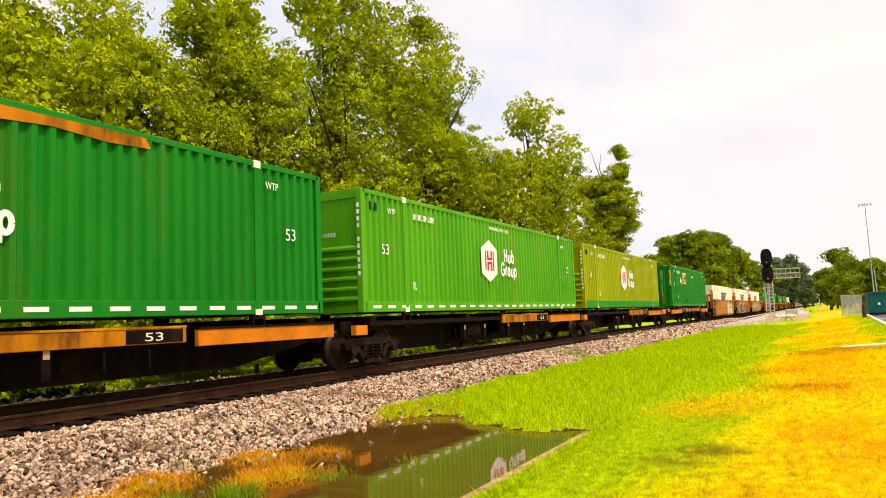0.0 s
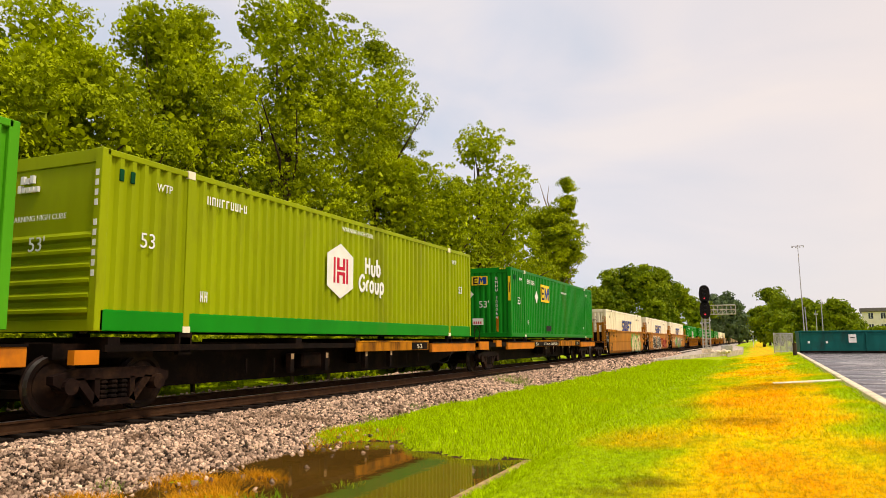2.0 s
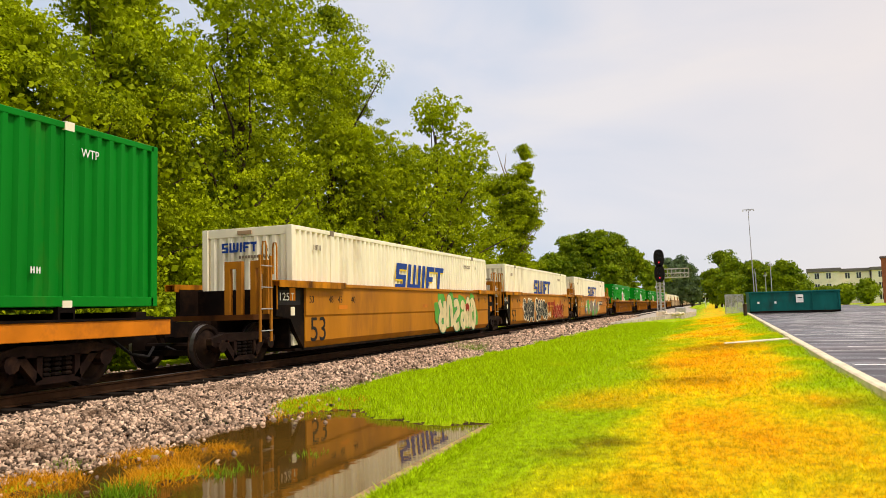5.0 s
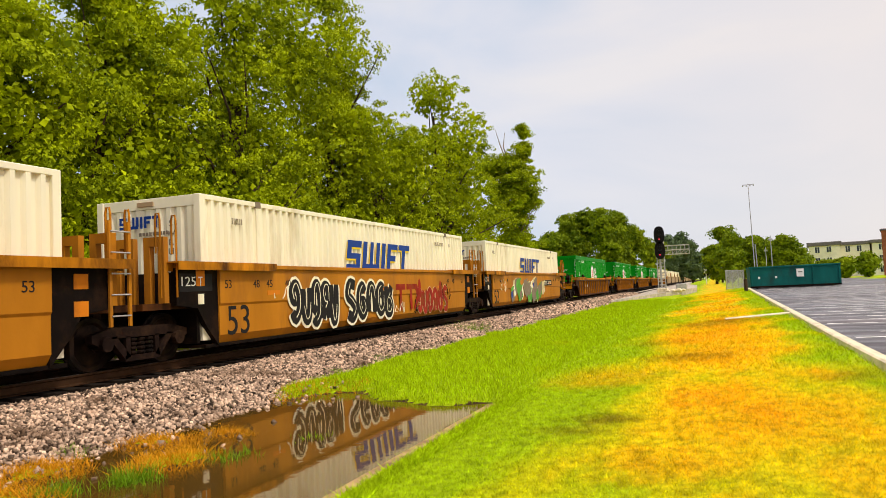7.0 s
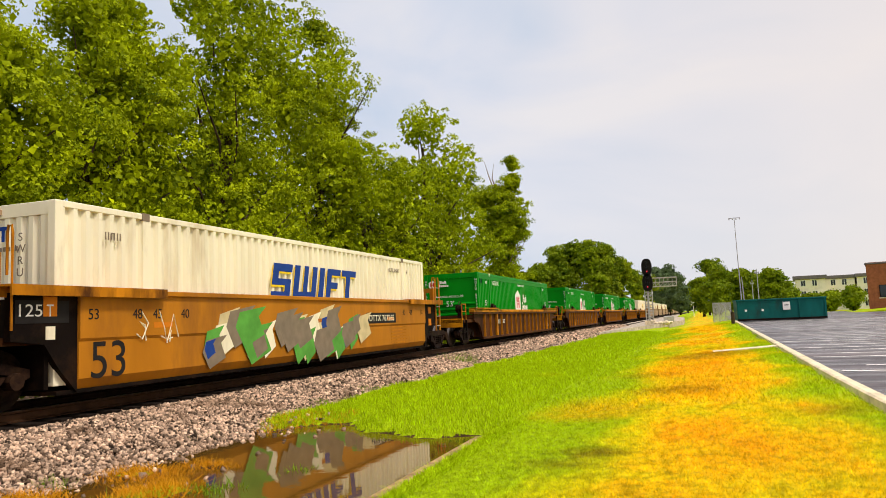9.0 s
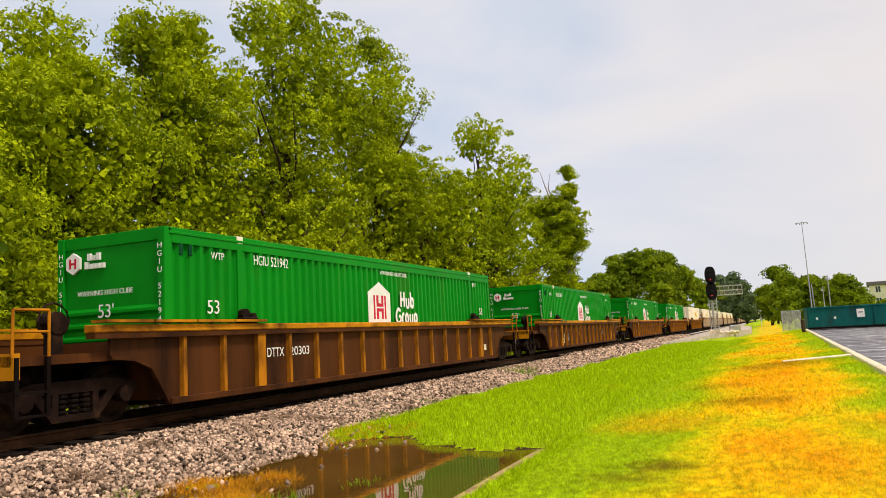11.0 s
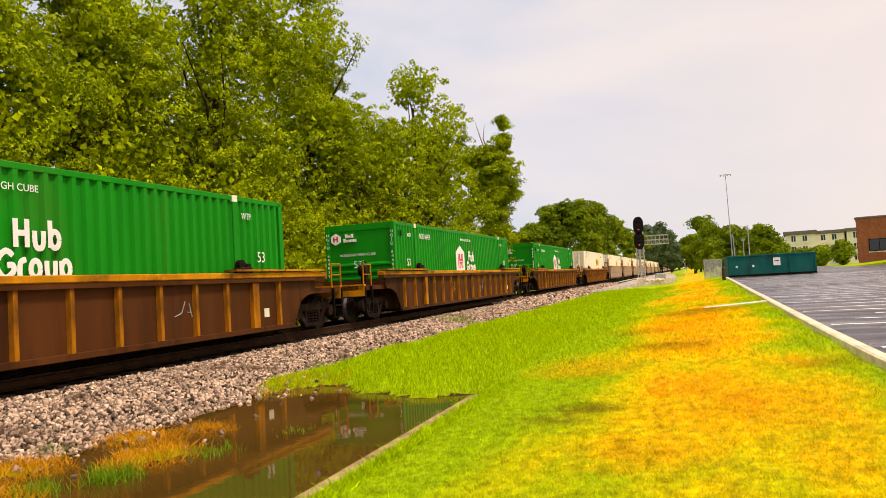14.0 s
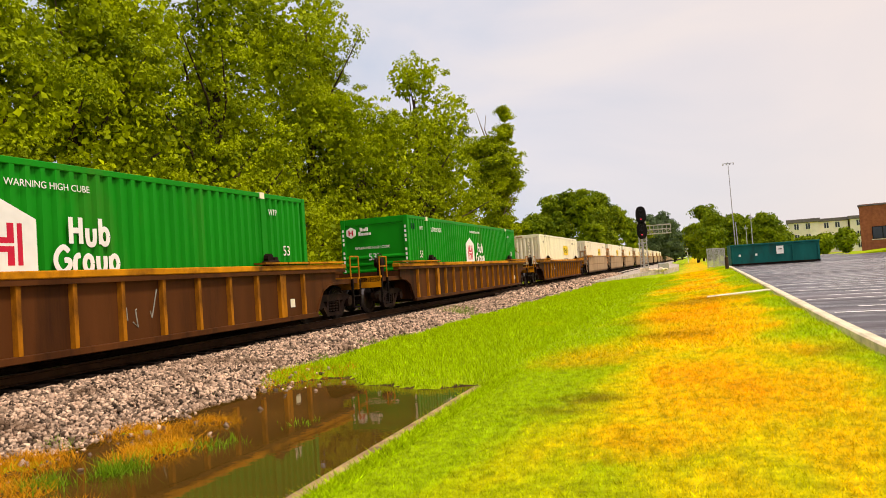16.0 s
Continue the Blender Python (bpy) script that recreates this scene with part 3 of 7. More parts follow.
def slanted_word(parent, y, z, k):
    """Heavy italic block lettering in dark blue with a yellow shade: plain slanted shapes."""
    def sl(pts):
        return [(y + 1.06 * (a + 0.18 * b), z + k * b) for a, b in pts]
    shapes = [
        [(0, 0), (0.78, 0), (0.78, 0.58), (0.24, 0.58), (0.24, 0.78), (0.80, 0.78), (0.80, 1.0), (0, 1.0), (0, 0.40), (0.54, 0.40), (0.54, 0.22), (0, 0.22)],
        [(0.92, 0), (1.98, 0), (1.98, 1.0), (1.76, 1.0), (1.76, 0.24), (1.56, 0.24), (1.56, 1.0), (1.36, 1.0), (1.36, 0.24), (1.16, 0.24), (1.16, 1.0), (0.92, 1.0)],
        [(2.12, 0), (2.36, 0), (2.36, 1.0), (2.12, 1.0)],
        [(2.50, 0), (2.74, 0), (2.74, 0.38), (3.10, 0.38), (3.10, 0.58), (2.74, 0.58), (2.74, 0.80), (3.22, 0.80), (3.22, 1.0), (2.50, 1.0)],
        [(3.56, 0), (3.80, 0), (3.80, 0.80), (4.12, 0.80), (4.12, 1.0), (3.30, 1.0), (3.30, 0.80), (3.56, 0.80)],
    ]
    bm = bmesh.new()
    for s in shapes:
        prism(bm, [(a - 0.05, b - 0.05) for a, b in sl(s)], "x", X_MARK - 0.002, X_MARK + 0.002)
    part("logo_shade", bm, M_YELLOW, parent, "yellow drop shade of the logo")
    bm = bmesh.new()
    for s in shapes:
        prism(bm, sl(s), "x", X_MARK, X_MARK + 0.007)
    part("logo", bm, M_BLUE, parent, "dark blue slanted block logo")


def badge(parent, y, z, k, cut=None):
    """White hexagon with a red barred H and two rows of rounded white blocks beside it."""
    hexa = [(0, 0.2), (0.43, 0), (0.86, 0.2), (0.86, 0.75), (0.43, 0.95), (0, 0.75)]
    lo = cut if cut is not None else -9

    def clip(pts):
        q = [(y + k * a, max(lo, z + k * b)) for a, b in pts]
        return q
    pts = clip(hexa)
    if cut is not None:
        pts = [(y, lo), (y + 0.86 * k, lo), (y + 0.86 * k, z + 0.95 * k), (y + 0.43 * k, z + 1.2 * k), (y, z + 0.95 * k)]
    bm = bmesh.new()
    prism(bm, pts, "x", X_MARK - 0.002, X_MARK + 0.003)
    part("logo_plate", bm, M_WHITE, parent, "white hexagonal logo plate")
    bm = bmesh.new()
    for a0, a1, b0, b1 in ((0.20, 0.26, 0.26, 0.70), (0.31, 0.39, 0.26, 0.46), (0.31, 0.39, 0.49, 0.70), (0.50, 0.58, 0.26, 0.46), (0.50, 0.58, 0.49, 0.70), (0.62, 0.68, 0.26, 0.70), (0.39, 0.50, 0.40, 0.46), (0.39, 0.50, 0.49, 0.55)):
        z0, z1 = max(lo, z + k * b0), z + k * b1
        if z1 > z0 + 0.02:
            box(bm, X_MARK, X_MARK + 0.006, y + k * a0, y + k * a1, z0, z1)
    part("logo", bm, M_RED, parent, "red barred monogram")
    # two rows of rounded strokes and rings
    bm = bmesh.new()
    t, xm = 0.032 * k, X_MARK

    def at(a, b):
        return y + k * a, z + k * b

    def ring(a, b, w, h):
        strokes(bm, xm, [at(a + w / 2 + w / 2 * math.cos(i * math.pi / 4), b + h / 2 + h / 2 * math.sin(i * math.pi / 4)) for i in range(9)], t, taper=1.0)

    def stem(a, b0, b1):
        strokes(bm, xm, [at(a, b0), at(a, (b0 + b1) / 2), at(a, b1)], t, taper=1.0)

    def cup(a, b, w, h):
        strokes(bm, xm, [at(a, b + h), at(a, b + h * 0.4), at(a + w * 0.2, b), at(a + w * 0.8, b), at(a + w, b + h * 0.4), at(a + w, b + h)], t, taper=1.0)
    stem(1.32, 0.50, 0.80)
    stem(1.46, 0.50, 0.80)
    strokes(bm, xm, [at(1.32, 0.65), at(1.39, 0.65), at(1.46, 0.65)], t)
    cup(1.555, 0.50, 0.11, 0.18)
    stem(1.755, 0.50, 0.80)
    ring(1.755, 0.50, 0.12, 0.18)
    strokes(bm, xm, [at(1.28, 0.41), at(1.20, 0.46), at(1.11, 0.38), at(1.10, 0.27), at(1.18, 0.18), at(1.28, 0.24), at(1.28, 0.31), at(1.21, 0.31)], t)
    strokes(bm, xm, [at(1.36, 0.18), at(1.36, 0.28), at(1.38, 0.35), at(1.44, 0.37)], t)
    ring(1.495, 0.18, 0.12, 0.18)
    cup(1.70, 0.18, 0.11, 0.18)
    stem(1.895, 0.08, 0.36)
    ring(1.895, 0.18, 0.12, 0.18)
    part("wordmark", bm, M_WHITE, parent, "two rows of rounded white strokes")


CONTAINER = {}


def container_shell(name, label, paint, end_style, group, tape=False, band=None):
    ob = thing(name, label, "shipping container", group)
    for sgn in (1, -1):
        for a, b in ((0.10, POST_Y[0] - 0.06), (POST_Y[0] + 0.06, POST_Y[1] - 0.06), (POST_Y[1] + 0.06, LEN - 0.10)):
            v, f = corrugated(a, b, HALF - 0.006, 0.066, 0.33 if band else 0.24 if tape else 0.16, TALL - 0.10)
            mesh_part("side_wall", [(sgn * x, y, z) for x, y, z in v], [q if sgn > 0 else q[::-1] for q in f], paint, ob)
    bm = bmesh.new()
    box(bm, -HALF + 0.05, HALF - 0.05, 0.08, LEN - 0.08, TALL - 0.07, TALL - 0.03)
    for i in range(24):
        y = 0.5 + i * 0.65
        box(bm, -HALF + 0.1, HALF - 0.1, y, y + 0.3, TALL - 0.03, TALL - 0.012)
    part("roof", bm, paint, ob)
    part("floor", boxes((-HALF + 0.06, HALF - 0.06, 0.05, LEN - 0.05, 0.02, 0.15)), M_DARK, ob)
    for sgn in (1, -1):
        part("top_rail", boxes((min(sgn * HALF, sgn * (HALF - 0.07)), max(sgn * HALF, sgn * (HALF - 0.07)), 0.1, LEN - 0.1, TALL - 0.11, TALL), bevel=0.012), paint, ob)
        h = 0.34 if band else 0.25 if tape else 0.17
        part("bottom_rail", boxes((min(sgn * HALF, sgn * (HALF - 0.08)), max(sgn * HALF, sgn * (HALF - 0.08)), 0.1, LEN - 0.1, 0.0, h), bevel=0.012), band or paint, ob, "green lower rail" if band else "")
        for y in POST_Y:
            a, b = sorted((sgn * (HALF + 0.008), sgn * (HALF - 0.06)))
            post = part("intermodal_post", boxes((a, b, y - 0.075, y + 0.075, 0.0, TALL + 0.004), bevel=0.008), paint, ob)
            a, b = sorted((sgn * (HALF + 0.014), sgn * (HALF - 0.10)))
            for z0, z1 in ((TALL - 0.13, TALL + 0.012), (-0.01, 0.10)):
                part("corner_casting", boxes((a, b, y - 0.09, y + 0.09, z0, z1)), M_CREAM if end_style != "door_white" else M_GREY, ob, "pale lifting casting")
        for y in (0.0, LEN - 0.16):
            a, b = sorted((sgn * HALF, sgn * (HALF - 0.16)))
            part("corner_post", boxes((a, b, y, y + 0.16, 0, TALL), bevel=0.01), paint, ob)
    # end walls: one pressed sheet each
    for far in (0, 1):
        y = 0.03 if not far else LEN - 0.07
        part("end_header", boxes((-HALF + 0.16, HALF - 0.16, y, y + 0.04, TALL - 0.22, TALL), bevel=0.008), paint, ob)
        part("end_sill", boxes((-HALF + 0.16, HALF - 0.16, y, y + 0.04, 0.0, 0.18), bevel=0.008), paint, ob)
        bm = bmesh.new()
        if end_style == "ribbed" and not far:
            prof = [(y + 0.05, 0.18)]
            for i in range(6):
                z = 0.24 + i * 0.235
                prof += [(y + 0.03, z), (y - 0.035, z + 0.05), (y - 0.035, z + 0.10), (y + 0.03, z + 0.16)]
            prof += [(y + 0.03, TALL - 0.22), (y + 0.06, TALL - 0.22), (y + 0.06, 0.18)]
            prism(bm, prof, "x", -HALF + 0.16, HALF - 0.16)
        else:
            n = 9
            st = (2 * HALF - 0.32) / n
            prof = []
            for i in range(n):
                x = -HALF + 0.16 + i * st
                prof += [(x + 0.02, y + 0.045), (x + 0.08, y + 0.005), (x + st - 0.08, y + 0.005), (x + st - 0.02, y + 0.045)]
            prof += [(HALF - 0.16, y + 0.06), (-HALF + 0.16, y + 0.06)]
            prism(bm, prof, "z", 0.18, TALL - 0.22)
        part("end_wall", bm, paint, ob)
    if tape:
        dash = part("reflective_tape", boxes((HALF, HALF + 0.004, 0.4, 0.76, 0.09, 0.16)), M_WHITE, ob, "white dash of reflective tape")
        for i in range(1, 24):
            share(dash, 0, i * 0.66, 0, ob)
    return ob


def end_text(parent, body, size, x, z, material=M_WHITE):
    return lettering(body, size, material, parent, pose(x, -0.02, z, 90, 0, 0))


def side_text(parent, body, size, y, z, material=M_WHITE):
    return lettering(body, size, material, parent, pose(X_MARK, y, z, 90, 0, 90))


def fit_text(parent, body, y0, y1, z0, z1, material=M_WHITE, name="id_code", x=X_MARK):
    """A line of writing that fills a rectangle of the near side."""
    ob = lettering(body, 1.0, material, parent, pose(x, (y0 + y1) / 2, (z0 + z1) / 2, 90, 0, 90), name)
    xs, zs = [v.co.x for v in ob.data.vertices], [v.co.y for v in ob.data.vertices]
    kx, kz = (y1 - y0) / (max(xs) - min(xs)), (z1 - z0) / (max(zs) - min(zs))
    mx, mz = (max(xs) + min(xs)) / 2, (max(zs) + min(zs)) / 2
    for v in ob.data.vertices:
        v.co.x, v.co.y = (v.co.x - mx) * kx, (v.co.y - mz) * kz
    return ob


def stacked(parent, body, x, z1, z0, material=M_WHITE):
    """Letters one above another on the near end wall."""
    ob = lettering("\n".join(body), 1.0, material, parent, pose(x, -0.012, (z0 + z1) / 2, 90, 0, 0), "upright_code")
    xs, zs = [v.co.x for v in ob.data.vertices], [v.co.y for v in ob.data.vertices]
    kz = (z1 - z0) / (max(zs) - min(zs))
    mx, mz = (max(xs) + min(xs)) / 2, (max(zs) + min(zs)) / 2
    for v in ob.data.vertices:
        v.co.x, v.co.y = (v.co.x - mx) * kz * 1.15, (v.co.y - mz) * kz
    return ob


def id_marks(ob, material, seed, end=True, code_y=2.4, code_z=2.38, code=""):
    if code:
        fit_text(ob, code, code_y, code_y + 1.16, code_z, code_z + 0.2, material)
    else:
        part("id_code", bars(code_y, code_z, 1.2, 0.16, 9, seed), material, ob).matrix_basis = pose(X_MARK, 0, 0)
    for y in (1.15, 14.4):
        fit_text(ob, "WTP", y, y + 0.36, 2.40, 2.54, material, "load_mark")
    m = part("capacity_mark", bars(2.3, 0.55, 0.22, 0.2, 2, seed + 2), material, ob)
    m.matrix_basis = pose(X_MARK, 0, 0)
    for y in (0.35, 0.58):
        part("vent", boxes((X_MARK - 0.03, X_MARK, y, y + 0.09, 2.42, 2.62), bevel=0.008), M_VENT, ob, "small dark louvre vent")
    if end and code:
        for x in (-HALF + 0.10, HALF - 0.10):
            stacked(ob, code, x, 2.62, 1.12, material)
    elif end:
        bm = bmesh.new()
        for i in range(11):
            if i == 4:
                continue
            z = 2.45 - i * 0.16
            box(bm, HALF - 0.13, HALF - 0.06, -0.004, 0.0, z, z + 0.10)
            box(bm, -HALF + 0.06, -HALF + 0.13, -0.004, 0.0, z, z + 0.10)
        part("upright_code", bm, material, ob)


def hub_container(name, label, paint, low, seed, tape=False, code="", shift=0.0, lip=False, band=None):
    """low: sunk in a well car, so that the badge sits higher on the wall and is cut by the sill."""
    ob = container_shell(name, label, paint, "ribbed", "containers on the train", tape, band)
    id_marks(ob, M_WHITE, seed, code=code)
    if lip:
        part("header_band", boxes((HALF - 0.03, HALF + 0.006, 0.16, LEN - 0.16, TALL - 0.27, TALL - 0.11)), paint, ob, "smooth band under the top rail")
        part("header_lip", boxes((HALF, HALF + 0.022, 0.1, LEN - 0.1, TALL - 0.12, TALL - 0.07), bevel=0.008), paint, ob, "rolled lip along the band")
    side_text(ob, "53", 0.36, 1.2 if low else 1.0, 1.50)
    side_text(ob, "53", 0.34, 15.12, 1.55)
    side_text(ob, "WARNING HIGH CUBE", 0.155, (8.49 if low else 8.07) + shift, 2.52 if low else 2.6)
    badge(ob, (6.99 if low else 6.60) + shift, 0.92 if low else 0.87, 1.42)
    end_text(ob, "53'", 0.34, -0.05, 1.50 if low else 1.4)
    end_text(ob, "WARNING HIGH CUBE", 0.13, -0.08, 1.84)
    bm = bmesh.new()
    c = [(-0.90 + 0.2 * math.sin(math.pi / 3 * i), 2.42 + 0.2 * math.cos(math.pi / 3 * i)) for i in range(6)]
    prism(bm, c, "y", -0.004, 0.046)
    part("end_badge", bm, M_WHITE, ob, "white hexagonal badge")
    bm = bmesh.new()
    for i in range(3):
        box(bm, -0.54 + i * 0.11, -0.46 + i * 0.11, -0.004, 0.046, 2.45, 2.54 + 0.04 * (i != 1))
    for i in range(5):
        box(bm, -0.60 + i * 0.10, -0.53 + i * 0.10, -0.004, 0.046, 2.30, 2.39 + 0.04 * (i == 0))
    part("end_wordmark", bm, M_WHITE, ob)
    bm = bmesh.new()
    for a, b in ((-0.99, -0.94), (-0.86, -0.81)):
        box(bm, a, b, -0.007, -0.004, 2.33, 2.51)
    box(bm, -0.97, -0.83, -0.0065, -0.004, 2.40, 2.44)
    part("end_monogram", bm, M_RED, ob)
    return ob


def emp_container():
    ob = container_shell("shipping_container", "green corrugated container with yellow logo panels and rust streaks", M_GREEN_DEEP, "plain", "containers on the train")
    id_marks(ob, M_WHITE, 77, False, 2.3, 2.35, "EMHU 300064")
    side_text(ob, "53", 0.42, 1.05, 1.52)
    end_text(ob, "53'", 0.40, 0.1, 1.35)
    y0, z0 = 4.52, 1.66
    part("logo_panel", boxes((X_MARK - 0.002, X_MARK + 0.002, y0, y0 + 1.52, z0, z0 + 0.82)), M_YELLOW, ob, "yellow logo panel")
    bm = bmesh.new()
    for a in ((0.12, 0.24, 0.1, 0.7), (0.12, 0.55, 0.1, 0.2), (0.12, 0.5, 0.35, 0.44), (0.12, 0.55, 0.6, 0.7)):
        box(bm, X_MARK, X_MARK + 0.006, y0 + a[0], y0 + a[1], z0 + a[2], z0 + a[3])
    part("logo", bm, M_BLACK, ob, "black block letter of the logo")
    bm = bmesh.new()
    prism(bm, [(y0 + 0.62, z0 + 0.1), (y0 + 0.76, z0 + 0.1), (y0 + 0.82, z0 + 0.4), (y0 + 0.98, z0 + 0.15), (y0 + 1.1, z0 + 0.15), (y0 + 1.22, z0 + 0.45), (y0 + 1.25, z0 + 0.1), (y0 + 1.4, z0 + 0.1), (y0 + 1.35, z0 + 0.7), (y0 + 1.22, z0 + 0.7), (y0 + 1.04, z0 + 0.36), (y0 + 0.86, z0 + 0.7), (y0 + 0.72, z0 + 0.7)], "x", X_MARK, X_MARK + 0.006)
    box(bm, X_MARK, X_MARK + 0.005, y0 + 1.38, y0 + 1.47, z0 + 0.4, z0 + 0.7)
    part("logo", bm, M_BLUE, ob, "blue block letters of the logo")
    part("placard", flat([(3.77, 1.55), (4.05, 1.84), (3.77, 2.13), (3.49, 1.84)]), M_WHITE, ob, "white diamond placard").matrix_basis = pose(X_MARK, 0, 0)
    part("patch", boxes((X_MARK, X_MARK + 0.004, 5.4, 6.3, 0.3, 0.55)), M_BLACK, ob, "dark smudged patch")
    for dy in (8.4, 13.5):
        part("small_mark", bars(dy, 2.25 if dy < 9 else 0.5, 1.2 if dy < 9 else 0.2, 0.1, 9 if dy < 9 else 2, 5), M_WHITE, ob).matrix_basis = pose(X_MARK, 0, 0)
    # end face
    part("logo_panel", boxes((-0.45, 0.27, -0.008, 0.0, 2.18, 2.56)), M_YELLOW, ob, "yellow logo panel")
    part("logo", boxes((-0.38, -0.31, -0.012, -0.008, 2.22, 2.52), (-0.31, -0.17, -0.012, -0.008, 2.22, 2.28), (-0.31, -0.19, -0.012, -0.008, 2.34, 2.39), (-0.31, -0.17, -0.012, -0.008, 2.46, 2.52)), M_BLACK, ob, "black block letter of the logo")
    bm = bmesh.new()
    prism(bm, [(-0.14, 2.22), (-0.08, 2.22), (-0.05, 2.4), (0.0, 2.28), (0.05, 2.4), (0.08, 2.22), (0.22, 2.22), (0.22, 2.52), (0.05, 2.52), (0.0, 2.42), (-0.05, 2.52), (-0.11, 2.52)], "y", -0.012, -0.008)
    part("logo", bm, M_BLUE, ob, "blue block letters of the logo")
    bm = bmesh.new()
    prism(bm, [(-0.62, 1.52), (-0.36, 1.8), (-0.62, 2.08), (-0.88, 1.8)], "y", -0.012, 0.0)
    part("placard", bm, M_WHITE, ob, "cream diamond placard")
    part("data_panel", boxes((-0.42, 0.06, -0.010, 0.0, 0.50, 0.78)), M_WHITE, ob, "white data panel with small marks")
    part("data_mark", boxes(*[(-0.38 + 0.1 * i, -0.32 + 0.1 * i, -0.013, -0.010, 0.55, 0.65) for i in range(4)]), M_RED, ob)
    for x in (-HALF + 0.03, HALF - 0.13):
        part("warning_strip", boxes((x, x + 0.11, -0.006, 0.0, 1.5, 2.52)), M_YELLOW, ob, "yellow warning strip")
        part("warning_mark", boxes((x + 0.035, x + 0.075, -0.009, -0.006, 1.85, 2.25)), M_BLACK, ob)
    bm = bmesh.new()
    for i in range(3):
        for x in (-HALF + 0.2, HALF - 0.5):
            box(bm, x + 0.1 * i, x + 0.1 * i + 0.06, -0.004, 0.03, TALL - 0.08, TALL - 0.02)
    part("warning_stripes", bm, M_YELLOW, ob, "yellow and green warning dashes")
    stacked(ob, "EMHU 300064", 0.66, 2.5, 0.75)
    bm = bmesh.new()
    prism(bm, [(-0.70, 1.5), (-0.58, 1.5), (-0.60, 0.5), (-0.66, 0.25), (-0.76, 0.6)], "y", -0.002, 0.01)
    prism(bm, [(0.62, 0.85), (0.74, 0.85), (0.72, 0.2), (0.64, 0.25)], "y", -0.002, 0.01)
    part("rust_stain", bm, M_RIB, ob, "run-down rust stain")
    return ob


def swift_container(label, logo=True, seed=3, jb=False):
    ob = container_shell("shipping_container", label, M_CREAM, "door_white", "containers on the train")
    for k, (y, z, w, h, n) in enumerate(((1.0, 2.35, 0.4, 0.13, 3), (13.0, 2.40, 0.9, 0.13, 8), (14.5, 2.4, 0.12, 0.12, 1))):
        part("id_code", bars(y, z, w, h, n, seed + k), M_GREY, ob).matrix_basis = pose(X_MARK, 0, 0)
    if logo and not jb:
        slanted_word(ob, 6.02, 1.42, 0.86)
        # the same blocks, small, on the end wall
        bm = bmesh.new()
        for a0, a1, b0, b1 in ((0, 0.2, 0, 0.05), (0.14, 0.2, 0.05, 0.1), (0, 0.2, 0.09, 0.14), (0, 0.06, 0.12, 0.2), (0, 0.2, 0.19, 0.24), (0.25, 0.31, 0, 0.24), (0.31, 0.52, 0, 0.06), (0.37, 0.42, 0.05, 0.24), (0.48, 0.54, 0.05, 0.24), (0.59, 0.65, 0, 0.24), (0.70, 0.76, 0, 0.24), (0.76, 0.9, 0.18, 0.24), (0.76, 0.86, 0.09, 0.14), (0.93, 1.12, 0.18, 0.24), (1.0, 1.06, 0, 0.24)):
            box(bm, -0.70 + a0 * 0.9, -0.70 + a1 * 0.9, -0.012, 0.0, 2.30 + b0, 2.30 + b1)
        part("end_logo", bm, M_BLUE, ob, "small blue block logo")
        part("end_mark", boxes(*[(-0.2 + 0.085 * i, -0.14 + 0.085 * i, -0.01, 0.0, 2.14, 2.21) for i in range(9)]), M_GREY, ob)
    if jb:
        part("logo_panel", boxes((X_MARK, X_MARK + 0.004, 9.0, 11.0, 1.55, 2.25)), M_YELLOW, ob, "yellow logo panel")
        part("logo", bars(9.2, 1.72, 1.6, 0.36, 3, 8), M_BLACK, ob).matrix_basis = pose(X_MARK + 0.003, 0, 0)
        part("wordmark", bars(9.2, 0.95, 1.7, 0.34, 4, 9), M_BLACK, ob).matrix_basis = pose(X_MARK, 0, 0)
    stacked(ob, "SWRU 9", 0.60, 2.42, 1.35, M_GREY)
    part("end_vent", boxes((-0.25, 0.15, -0.004, 0.03, TALL - 0.16, TALL - 0.07)), M_TAN_PALE, ob)
    return ob


